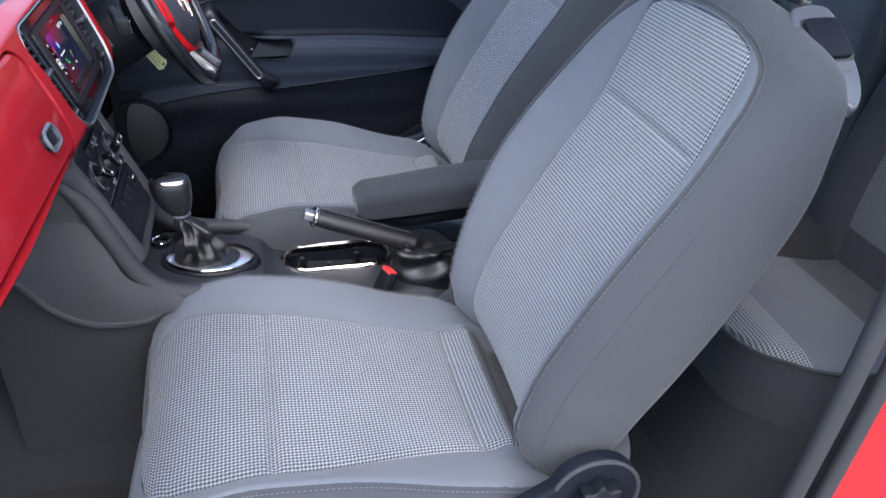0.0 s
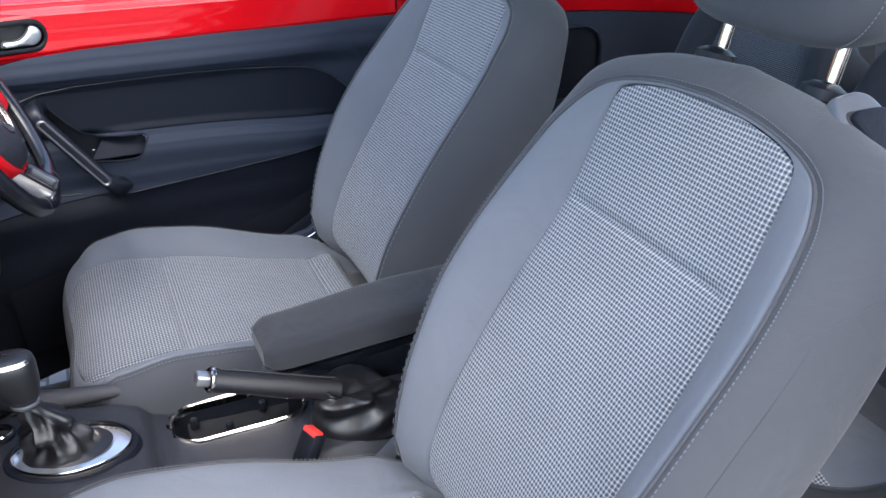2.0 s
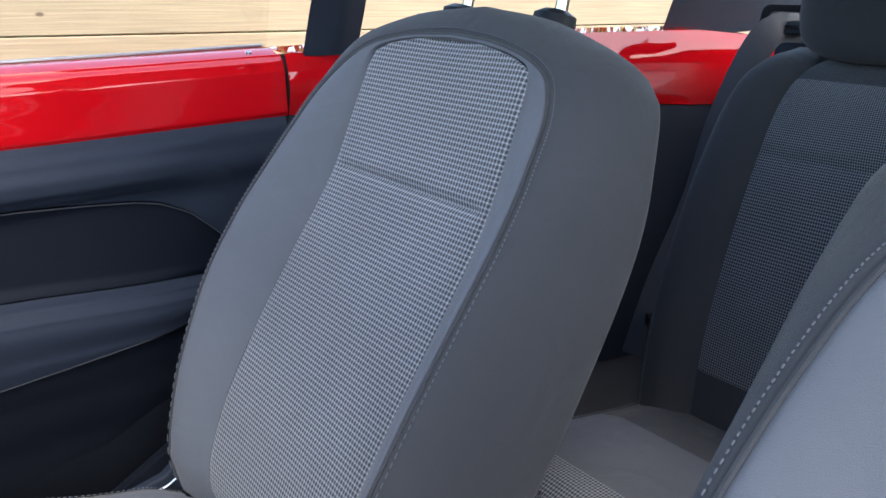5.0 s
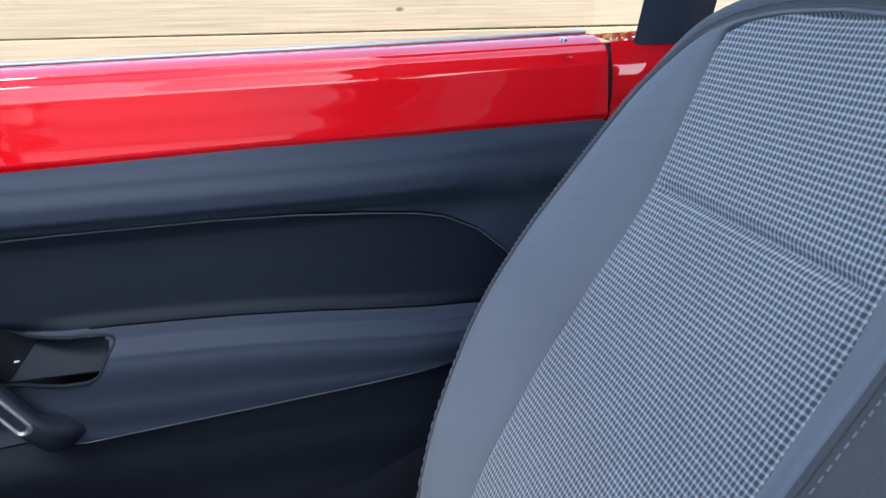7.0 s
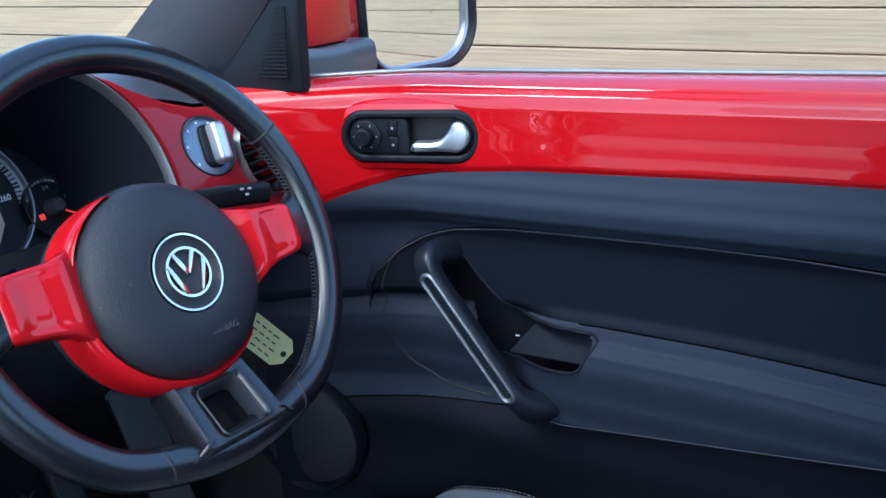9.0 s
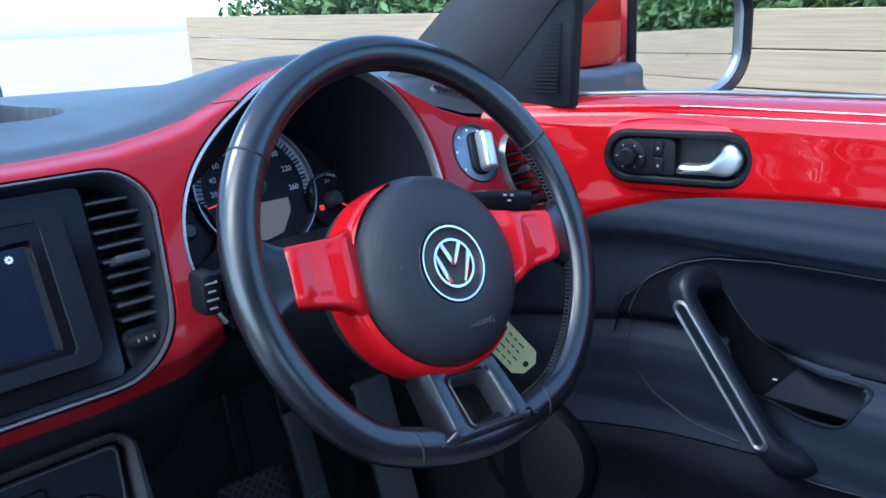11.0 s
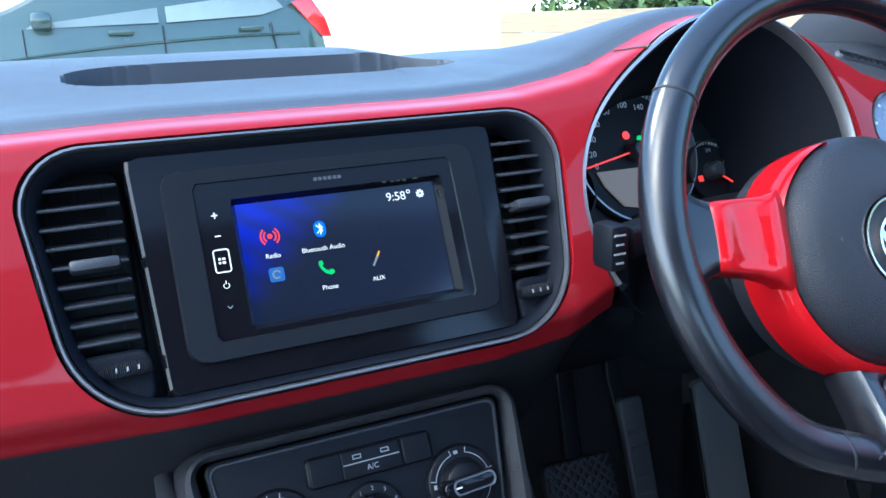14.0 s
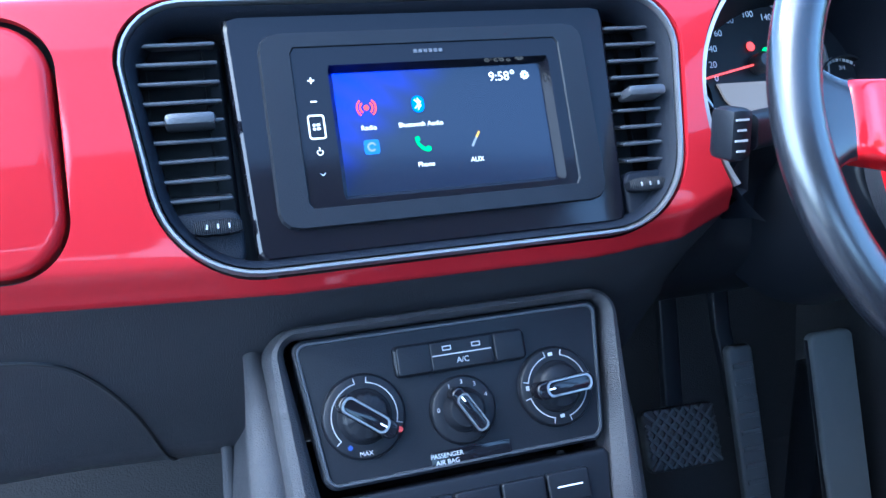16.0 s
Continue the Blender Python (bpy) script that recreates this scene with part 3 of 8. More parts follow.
    fr = frame_of((cx + g * 0.246, 0.055, 0.452), (0, 1, 0) if g > 0 else (0, -1, 0), (0, 0, 1))
    prof = [(0.058 * math.cos(q), 0.056 * math.sin(q)) for q in span(radians(22), radians(255), 30)]
    loop_ = [(0.020, -0.070), (0.120, -0.100), (0.225, -0.125), (0.238, -0.108), (0.200, -0.062), (0.105, -0.008)] + prof
    if g < 0:
        prof, loop_ = [(-x, y) for x, y in prof], [(-x, y) for x, y in loop_[::-1]]
    cover = part("hinge_cover", slab(loop_, fr, 0.020, 0.006), PLASTIC, seat, "black plastic hinge cover with a side arm")
    part("cover_rim", sweep([fr @ Vector((x * 0.97, y * 0.97, 0.020)) for x, y in prof], circle(0.0032, 8)), CONSOLE_SIDE, cover, "raised grey rim of the hinge cover")
    knob = [((0.030 + 0.004 * math.cos(8 * q)) * math.cos(q), (0.030 + 0.004 * math.cos(8 * q)) * math.sin(q)) for q in span(0, 2 * math.pi, 49)[:-1]]
    part("knob", slab(knob, at(fr, 0, 0, 0.022), 0.020, 0.004), PLASTIC_DARK, cover, "fluted black recliner knob")
    part("valance", sheet(lambda a, b: Vector((cx + g * (0.252 + 0.012 * math.sin(b * math.pi)), a, 0.22 + 0.155 * b * (1 - 0.30 * smooth(0.15, 0.55, a)))), span(0.0, 0.56, 20), span(0, 1, 8)), PLASTIC, seat, "black plastic side valance")
    bm = bmesh.new()
    for sx in (-0.19, 0.19):
        box(bm, (cx + sx, 0.28, 0.185), (0.035, 0.58, 0.05), bevel=0.004)
    box(bm, (cx, 0.28, 0.225), (0.40, 0.48, 0.05), bevel=0.01)
    part("runner", bm, PLASTIC_DARK, seat, "black steel seat runners")
    if lever:
        # the tilt-and-slide lever on the outer shoulder
        ang = frame_of((cx + g * 0.147, -0.202, 0.968), (0.82 * g, 0, -0.57), (0, -1.0 * g * g, 0.0))
        if g < 0:
            plate = [(-0.048, -0.020), (-0.020, -0.032), (0.030, -0.030), (0.070, -0.016), (0.092, -0.004), (0.072, 0.014), (0.034, 0.024), (-0.030, 0.026), (-0.050, 0.012)]
        else:
            plate = [(-0.048, 0.020), (-0.050, -0.012), (-0.030, -0.030), (0.030, -0.030), (0.097, 0.0), (0.070, 0.016), (0.030, 0.030)]
        ring = [curve_at(plate + plate[:1], q) for q in span(0, 1, 55)[:-1]]
        esc = part("lever_plate", slab(ring, at(ang, 0, 0, -0.012), 0.014, 0.005), SILVER_DARK, seat, "grey satin plastic tilt lever surround")
        part("lever_well", slab(rounded(0.060, 0.050, 0.010), at(ang, 0, 0, 0.0005), 0.0020, 0.001), RUBBER, esc, "black gap round the lever")
        part("lever", slab(rounded(0.054, 0.044, 0.009), at(ang, 0, 0, 0.001), 0.008, 0.004), PLASTIC, esc, "dark grey tilt lever")
        bm = bmesh.new()
        for k in range(5):
            box(bm, (0.044, -0.010 + 0.005 * k, 0.0022), (0.003, 0.0035, 0.0004), ang)
        part("embossing", bm, DARK_PRINT, esc, "small embossed marking")
    return seat


SILVER_DARK = material("grey_satin_plastic", (0.065, 0.069, 0.082), 0.38, var=0.06)
passenger_seat = front_seat(-0.344, -1, "grey two-tone cloth car seat with woven centre and tilt lever", True)
driver_seat = front_seat(0.0, 1, "grey two-tone cloth car seat behind the steering wheel", False)
driver_seat.matrix_basis = Matrix.Translation((0.352, -0.092, 0.002)) @ driver_seat.matrix_basis


# ---------------------------------------------------------------- car shell
floor = thing("floor", "black carpeted car floor with a raised centre tunnel", "car floor", (0, 0, 0.14), kind="structure")
def floor_z(x, y):
    z = 0.14 + 0.16 * math.exp(-(x / 0.12) ** 4)
    z += 0.45 * smooth(0.86, 1.25, y) * 0.8
    z += 0.16 * smooth(-0.22, -0.34, y)
    return z
part("carpet", sheet(lambda a, b: Vector((a, b, floor_z(a, b) + 0.004 * noise.noise(Vector((a * 9, b * 9, 0))))), span(-0.70, 0.70, 50), span(-1.25, 1.25, 70)), CARPET, floor, "black needle-felt carpet")

# door sill, seal and red body at the open passenger side
sill = thing("door_sill", "red lacquered door sill with black rubber seals", "door sill", (-0.74, 0, 0.2), kind="structure")
part("sill_body", quick_box((-0.77, 0.15, 0.10), (0.14, 1.9, 0.20), bevel=0.03), RED, sill, "red lacquered sill")
part("sill_tread", quick_box((-0.69, 0.15, 0.215), (0.09, 1.7, 0.02), bevel=0.008), PLASTIC, sill, "black plastic tread strip")
solo("roof", sheet(lambda a, b: Vector((a * 0.56, b, 1.36 - 0.05 * a * a - 0.30 * max(0, abs(b + 0.45) - 0.45) ** 2)), span(-1, 1, 12), span(-1.05, -0.06, 20)), HEADLINER, "grey cloth headlining under the roof", "headlining", kind="structure")


# ---------------------------------------------------------------- dashboard
FACE = frame_of((0, 0.6742, 0.857), (1, 0, 0), (0, 0.3786, 0.9256))
dash = thing("dashboard", "red lacquered dashboard with a black soft-touch top", "dashboard", (0, 0.85, 0.6), kind="structure")


def oval(grow=0.0, n=120):
    """The outline of the centre surround: straight top, tapered sides, round lower corners."""
    t, b, wt, wb = 0.078 + grow, -0.0775 - grow, 0.172 + grow, 0.163 + grow
    out = []
    def corner(cx, cy, r, a0, a1, k):
        for i in range(k + 1):
            a = radians(a0 + (a1 - a0) * i / k)
            out.append((cx + r * math.cos(a), cy + r * math.sin(a)))
    rt, rb = 0.036 + grow * 0.8, 0.057 + grow * 0.8
    corner(wt - rt, t - rt, rt, 0, 90, 10)
    corner(-wt + rt, t - rt, rt, 90, 180, 10)
    corner(-wb + rb, b + rb, rb, 188, 270, 10)
    corner(wb - rb, b + rb, rb, 270, 352, 10)
    # even spacing
    pts = out + out[:1]
    acc = [0.0]
    for p, q in zip(pts, pts[1:]):
        acc.append(acc[-1] + math.hypot(q[0] - p[0], q[1] - p[1]))
    res, j = [], 0
    for i in range(n):
        s = acc[-1] * i / n
        while acc[j + 1] < s:
            j += 1
        f = (s - acc[j]) / (acc[j + 1] - acc[j])
        res.append((pts[j][0] + (pts[j + 1][0] - pts[j][0]) * f - 0.004, pts[j][1] + (pts[j + 1][1] - pts[j][1]) * f))
    return res


POD = (0.324, 0.006)


def pod_point(a, grow=0.0):
    """The binnacle's outline: round, leaning over towards the door."""
    r = 0.1387 + 0.0049 * math.cos(1 * a) - 0.0011 * math.sin(1 * a) + 0.0014 * math.cos(2 * a) + 0.0088 * math.sin(2 * a) - 0.0057 * math.cos(3 * a) + 0.0021 * math.sin(3 * a) + grow
    return (POD[0] + r * math.cos(a), POD[1] + r * math.sin(a))


def pod_loop(grow=0.0, n=96):
    return [pod_point(2 * math.pi * i / n, grow) for i in range(n)]


def pod_band(g0, g1, profile, a0=-22, a1=206, n=80):
    """The open arc of the binnacle's rim between two sizes."""
    bm = bmesh.new()
    rows = []
    for s, w in profile:
        g = g0 + (g1 - g0) * s
        rows.append([bm.verts.new(FACE @ Vector((*pod_point(radians(a), g), w))) for a in span(a0, a1, n)])
    for r, q in zip(rows, rows[1:]):
        for j in range(n - 1):
            bm.faces.new((r[j], r[j + 1], q[j + 1], q[j]))
    return bm


def red_top(u):
    """Upper edge of the red fascia, in the face's frame."""
    return linear_at([(-0.75, 0.086), (-0.30, 0.094), (-0.1, 0.1005), (0.10, 0.1005), (0.155, 0.103), (0.20, 0.110), (0.23, 0.117), (0.258, 0.128), (0.285, 0.139), (0.315, 0.149), (0.346, 0.155), (0.38, 0.156), (0.42, 0.146), (0.46, 0.122), (0.50, 0.100), (0.56, 0.082), (0.64, 0.075), (0.72, 0.073)], u)


def red_low(u):
    return linear_at([(-0.75, -0.080), (-0.25, -0.081), (-0.1, -0.089), (0.10, -0.090), (0.16, -0.085), (0.20, -0.070), (0.222, -0.058), (0.232, -0.020), (0.448, -0.020), (0.462, -0.052), (0.52, -0.075), (0.72, -0.070)], u)


def red_w(u, v):
    """How far the red panel stands out of its plane."""
    t, b = red_top(u), red_low(u)
    f = (v - b) / (t - b)
    w = 0.012 * math.sin(min(max(f, 0), 1) * math.pi) ** 0.5 - 0.014 * (1 - smooth(0.0, 0.10, f)) - 0.020 * smooth(0.90, 1.0, f)
    w -= 0.28 * max(0.0, abs(u) - 0.45) ** 1.6
    return w


def inside(u, v, loop):
    hit, n = False, len(loop)
    for i in range(n):
        (a, b), (c, d) = loop[i], loop[i - 1]
        if (b > v) != (d > v) and u < (c - a) * (v - b) / (d - b) + a:
            hit = not hit
    return hit


def panel_between(u0, u1, nu, nv, holes, name, label):
    """Red lacquer between two stations, open where the holes lie; hole rims are drawn to their outline."""
    bm = bmesh.new()
    us, vs = span(u0, u1, nu), span(0, 1, nv)
    grid = {}
    for i, u in enumerate(us):
        for j, f in enumerate(vs):
            v = red_low(u) + (red_top(u) - red_low(u)) * f
            grid[i, j] = (u, v)
    verts = {}
    def vert(k):
        if k not in verts:
            u, v = grid[k]
            verts[k] = bm.verts.new(FACE @ Vector((u, v, red_w(u, v))))
        return verts[k]
    for hole in holes:
        inner = {k for k, (u, v) in grid.items() if inside(u, v, hole)}
        rim = {k for k in inner if any((k[0] + a, k[1] + b) in grid and (k[0] + a, k[1] + b) not in inner for a in (-1, 0, 1) for b in (-1, 0, 1))}
        for k in rim:
            u, v = grid[k]
            p = min(hole, key=lambda q: (q[0] - u) ** 2 + (q[1] - v) ** 2)
            grid[k] = p
        for k in inner - rim:
            grid.pop(k)
    for i in range(nu - 1):
        for j in range(nv - 1):
            ks = ((i, j), (i + 1, j), (i + 1, j + 1), (i, j + 1))
            if all(k in grid for k in ks):
                if all(any(math.hypot(grid[k][0] - q[0], grid[k][1] - q[1]) < 1e-7 for h in holes for q in h) for k in ks):
                    continue
                bm.faces.new([vert(k) for k in ks])
    ext = bmesh.ops.extrude_face_region(bm, geom=bm.faces[:])
    off = FACE.to_3x3() @ Vector((0, 0, -0.006))
    for v in [g for g in ext["geom"] if isinstance(g, bmesh.types.BMVert)]:
        v.co += off
    return part(name, bm, RED_DASH_DIM, dash, label, angle=50)


# the glove box lid and the red around it
lid_loop = [(-0.46 + a, 0.002 + b) for a, b in rounded(0.50, 0.135, 0.030, 8)]
panel_between(-0.75, 0.70, 430, 74, [[(-0.46 + a, 0.002 + b) for a, b in rounded(0.506, 0.141, 0.032, 24)], oval(0.003, 240), pod_loop(0.004, 240), [(0.525 + 0.037 * math.cos(q), 0.034 + 0.033 * math.sin(q)) for q in span(0, 6.2832, 61)], [(0.604 + 0.0485 * math.cos(q), 0.006 + 0.0455 * math.sin(q)) for q in span(0, 6.2832, 61)]], "fascia_panel", "red lacquered fascia")
lid = slab(lid_loop, FACE, 0.0125, 0.006)
for v in lid.verts:
    q = FACE.inverted() @ v.co
    q.z += red_w(q.x, q.y) - 0.012 - (0.0 if q.z > 0.004 else 0.01)
    v.co = FACE @ q
glove = part("glove_box_lid", lid, RED_DASH_DIM, dash, "red lacquered glove box lid")
lf = at(FACE, -0.285, -0.028, red_w(-0.285, -0.028) + 0.0005)
part("latch", band(rounded(0.040, 0.020, 0.008), rounded(0.050, 0.030, 0.012), lf, [(0, -0.006), (0, 0.002), (0.5, 0.003), (1, 0.0)]), SILVER_DARK, glove, "grey latch surround")
part("latch_pull", slab(rounded(0.041, 0.021, 0.008), at(lf, 0, 0, -0.008), 0.006, 0.002), PLASTIC_DARK, glove, "black latch pull")

# centre surround: silver line, black tray, vents
part("surround_trim", band(oval(-0.0018), oval(0.0018), FACE, [(0, -0.004), (0.1, 0.006), (0.35, 0.009), (0.7, 0.009), (0.95, 0.006), (1, 0.0)]), PULL_METAL, dash, "satin silver surround line")
part("surround_rim", band(oval(-0.0085), oval(-0.0025), FACE, [(0, -0.020), (0.2, -0.002), (0.7, 0.004), (1, 0.006)]), PLASTIC, dash, "charcoal plastic surround rim")
part("surround_back", slab(oval(-0.008), at(FACE, 0, 0, -0.05), 0.004), PLASTIC_DARK, dash, "black vent housing")


def vent(cx, name_label, sgn):
    """A column of slats with a thumb slider and a small wheel below."""
    v0 = part("air_vent", slab([(cx + a, 0.008 + b) for a, b in rounded(0.056, 0.135, 0.012)], at(FACE, 0, 0, -0.046), 0.012, 0.003), PLASTIC_DARK, dash, name_label)
    n = 9
    for i in range(n):
        v = 0.0600 - 0.0112 * i
        wid = 0.0495 - 0.0009 * max(0, i - 3) - (0.005 if i == 0 else 0)
        cu = cx + sgn * 0.0012 - sgn * (0.0004 * max(0, i - 3) + (0.0022 if i == 0 else 0))
        bm = bmesh.new()
        m = at(FACE, cu, v, -0.0130) @ Matrix.Rotation(radians(15), 4, "X")
        box(bm, (0, 0, 0), (wid, 0.0024, 0.022), m, bevel=0.0011)
        part("slat", bm, SLAT, v0)
    bm = bmesh.new()
    for k in range(3):
        box(bm, (cx + (k - 1) * 0.017, 0.005, -0.034), (0.0015, 0.125, 0.012), FACE)
    part("vane", bm, PLASTIC_DARK, v0, "black upright vanes")
    bm = bmesh.new()
    box(bm, (cx - sgn * 0.005, 0.0115, -0.0005), (0.027, 0.0070, 0.018), FACE, bevel=0.0025)
    part("slider", bm, SLAT, v0, "black vent slider")
    part("vent_floor", slab([(cx - sgn * 0.004 + a, -0.0545 + b) for a, b in rounded(0.046, 0.032, 0.008)], at(FACE, 0, 0, -0.024), 0.020, 0.003), PLASTIC, v0, "charcoal vent sill")
    bm = bmesh.new()
    wm = at(FACE, cx - sgn * 0.0130, -0.0490, -0.002)
    for k in range(24):
        e = abs(k - 11.5) / 11.5
        box(bm, (-0.0125 + k * 0.00109, 0, 0.001 - 0.002 * e ** 4), (0.0009, 0.0085 - 0.003 * e ** 6, 0.010), wm, bevel=0.0003, seg=1)
    wheel = part("vent_wheel", bm, PLASTIC_DARK, v0, "ribbed thumb wheel")
    bm = bmesh.new()
    for k in (-1, 0, 1):
        box(bm, (k * 0.0060, 0, 0.0061), (0.0010, 0.0026, 0.0006), wm)
    part("mark", bm, GREY_MARK, wheel, "white tick marks")
    return v0


GREY_MARK = material("grey_mark_paint", (0.25, 0.26, 0.27), 0.5, var=0.1)
SLAT = material("vent_slat_plastic", (0.032, 0.034, 0.040), 0.34, var=0.08, grain=0.15)
vent(-0.1475, "slatted black air vent", -1)
vent(0.1465, "slatted black air vent", 1)

# infotainment unit
radio = thing("infotainment_unit", "black touchscreen stereo showing a blue home menu", "car stereo", tuple(FACE @ Vector((0, 0, 0.0))))
def by_angle(loop, n=144):
    """The loop cut again at n even angles about its middle, so that two loops pair up."""
    cx = (min(p[0] for p in loop) + max(p[0] for p in loop)) / 2
    cy = (min(p[1] for p in loop) + max(p[1] for p in loop)) / 2
    out = []
    for i in range(n):
        a = 2 * math.pi * i / n + 0.0007
        c, d = math.cos(a), math.sin(a)
        best = 0.0
        for (x0, y0), (x1, y1) in zip(loop, loop[1:] + loop[:1]):
            ex, ey = x1 - x0, y1 - y0
            den = c * ey - d * ex
            if abs(den) < 1e-12:
                continue
            t = ((x0 - cx) * ey - (y0 - cy) * ex) / den
            k = ((x0 - cx) * d - (y0 - cy) * c) / den
            if t > 0 and -1e-6 <= k <= 1 + 1e-6:
                best = max(best, t)
        out.append((cx + best * c, cy + best * d))
    return out


unit_loop = [(-0.1130, -0.0715), (0.1145, -0.0715), (0.1165, -0.068), (0.1240, 0.069), (0.1225, 0.0735), (-0.1185, 0.0735), (-0.1200, 0.069), (-0.1150, -0.068)]
face_loop = [(u + 0.0015, v + 0.0035) for u, v in rounded(0.1690, 0.0950, 0.002, 6)]
bez_loop = [(u + 0.0015, v + 0.0025) for u, v in rounded(0.2060, 0.1160, 0.011, 8)]
part("housing", band(by_angle(face_loop), by_angle(unit_loop), FACE, [(0, -0.03), (0, -0.0010), (0.55, -0.0010), (0.92, -0.0010), (0.97, -0.0022), (1, -0.0050), (1, -0.045)]), GLOSS, radio, "gloss black fitting frame", smooth=False)
part("bezel", band(by_angle(face_loop), by_angle(bez_loop), FACE, [(0, -0.006), (0, 0.0012), (0.04, 0.0022), (0.93, 0.0022), (1, -0.0008)]), PLASTIC_DARK, radio, "matt black bezel", smooth=False)
u0, u1, v0s, v1s = -0.0592, 0.0750, -0.0372, 0.0375
glass_loop = [(u0, v0s), (u1, v0s), (u1, v1s), (u0, v1s)]
well_loop = [(-0.0627, -0.0404), (0.0782, -0.0404), (0.0782, 0.0398), (-0.0627, 0.0398)]
part("face_plate", band(by_angle(well_loop), by_angle(face_loop), FACE, [(0, -0.002), (0, 0.0010), (1, 0.0010), (1, -0.004)]), GLOSS, radio, "gloss black face", smooth=False)


def screen_material():
    """Menu background: dark slate with a blue sheen of slanting beams at one corner."""
    ma = bpy.data.materials.new("screen_glow")
    ma.use_nodes = True
    nt = ma.node_tree
    b = nt.nodes["Principled BSDF"]
    b.inputs["Base Color"].default_value = (0.004, 0.004, 0.006, 1)
    b.inputs["Roughness"].default_value = 0.12
    uv = nt.nodes.new("ShaderNodeUVMap")
    sp = nt.nodes.new("ShaderNodeSeparateXYZ")
    nt.links.new(uv.outputs["UV"], sp.inputs["Vector"])
    d = math_node(nt, "ADD", math_node(nt, "MULTIPLY", sp.outputs["X"], 1.5), math_node(nt, "MULTIPLY", math_node(nt, "SUBTRACT", 1.0, sp.outputs["Y"]), 0.9))
    mr = nt.nodes.new("ShaderNodeMapRange")
    mr.interpolation_type = "SMOOTHSTEP"
    mr.inputs["From Min"].default_value = 0.95
    mr.inputs["From Max"].default_value = 0.05
    nt.links.new(d, mr.inputs["Value"])
    beams = math_node(nt, "SINE", math_node(nt, "MULTIPLY", math_node(nt, "ADD", math_node(nt, "MULTIPLY", sp.outputs["X"], 1.2), sp.outputs["Y"]), 26.0))
    glow = math_node(nt, "MULTIPLY", mr.outputs["Result"], math_node(nt, "ADD", 0.8, math_node(nt, "MULTIPLY", beams, 0.25)))
    mix = nt.nodes.new("ShaderNodeMix")
    mix.data_type = "RGBA"
    mix.inputs["A"].default_value = (0.006, 0.012, 0.032, 1)
    mix.inputs["B"].default_value = (0.004, 0.018, 0.62, 1)
    nt.links.new(glow, mix.inputs["Factor"])
    nt.links.new(mix.outputs["Result"], b.inputs["Emission Color"])
    b.inputs["Emission Strength"].default_value = 0.155
    return ma


def lit(name, colour, power=0.5):
    return material(name, tuple(c * 0.05 for c in colour), 0.3, var=0.0, emit=colour, power=power * 0.38)


LIT_WHITE, LIT_RED, LIT_BLUE, LIT_GREEN = lit("lit_white", (0.9, 0.9, 0.9)), lit("lit_red", (0.85, 0.05, 0.04)), lit("lit_blue", (0.01, 0.16, 0.75)), lit("lit_green", (0.05, 0.55, 0.12))
LIT_DIM, LIT_AMBER = lit("lit_dim", (0.02, 0.09, 0.28), 0.7), lit("lit_amber", (0.8, 0.4, 0.05))
LIT_GREY = lit("lit_grey", (0.20, 0.22, 0.26), 0.5)

S0 = -0.0070
scr = sheet(lambda a, b: FACE @ Vector((u0 + (u1 - u0) * a, v0s + (v1s - v0s) * b, S0)), (0, 1), (0, 1), uv=lambda a, b: (a, b))
screen = part("screen", scr, screen_material(), radio, "lit touchscreen with a blue corner glow", smooth=False)
part("screen_rim", band(glass_loop, well_loop, FACE, [(0, S0 - 0.001), (0.02, S0 + 0.0008), (1, 0.0008)]), GLOSS, radio, "gloss black bevelled rim", smooth=False)
S1 = S0 + 0.0004


def flat(loop, u, v, mat, name, parent, label="", m=FACE, w=S1, turn=0.0, h=0.0003):
    return part(name, slab(loop, at(m, u, v, w, turn), h), mat, parent, label, smooth=False)


def arc_strip(r0, r1, a0, a1, n=14):
    return [(r1 * math.cos(radians(a)), r1 * math.sin(radians(a))) for a in span(a0, a1, n)] + [(r0 * math.cos(radians(a)), r0 * math.sin(radians(a))) for a in span(a1, a0, n)]


# menu icons and their words
flat(circle(0.0017, 16), -0.0411, 0.0152, LIT_RED, "radio_icon", screen, "red radio wave icon")
for sgn in (0, 180):
    for r in (0.0032, 0.0052):
        flat(arc_strip(r, r + 0.0011, -52 + sgn, 52 + sgn), -0.0411, 0.0152, LIT_RED, "radio_icon", screen, "red radio wave icon")
flat(rounded(0.0078, 0.0105, 0.0038, 8), -0.0089, 0.0155, LIT_BLUE, "audio_icon", screen, "blue rounded audio icon")
bm = bmesh.new()
for c, s, a in (((0, 0, 0), (0.0007, 0.0074, 0.0002), 0), ((0.0009, 0.0018, 0), (0.0007, 0.0030, 0.0002), 45), ((0.0009, -0.0018, 0), (0.0007, 0.0030, 0.0002), -45), ((-0.0004, 0.0009, 0), (0.0007, 0.0052, 0.0002), -45 + 90), ((-0.0004, -0.0009, 0), (0.0007, 0.0052, 0.0002), 45 + 90)):
    box(bm, (0, 0, 0), s, at(FACE, -0.0089 + c[0], 0.0155 + c[1], S1 + 0.0006, a))
part("audio_mark", bm, LIT_WHITE, screen, "white strokes", smooth=False)
flat(rounded(0.0095, 0.0090, 0.0018), -0.0410, -0.0090, LIT_DIM, "app_icon", screen, "dim blue square icon")
flat(arc_strip(0.0018, 0.0029, 20, 320), -0.0410, -0.0090, LIT_GREY, "app_ring", screen, "grey ring", w=S1 + 0.0004)
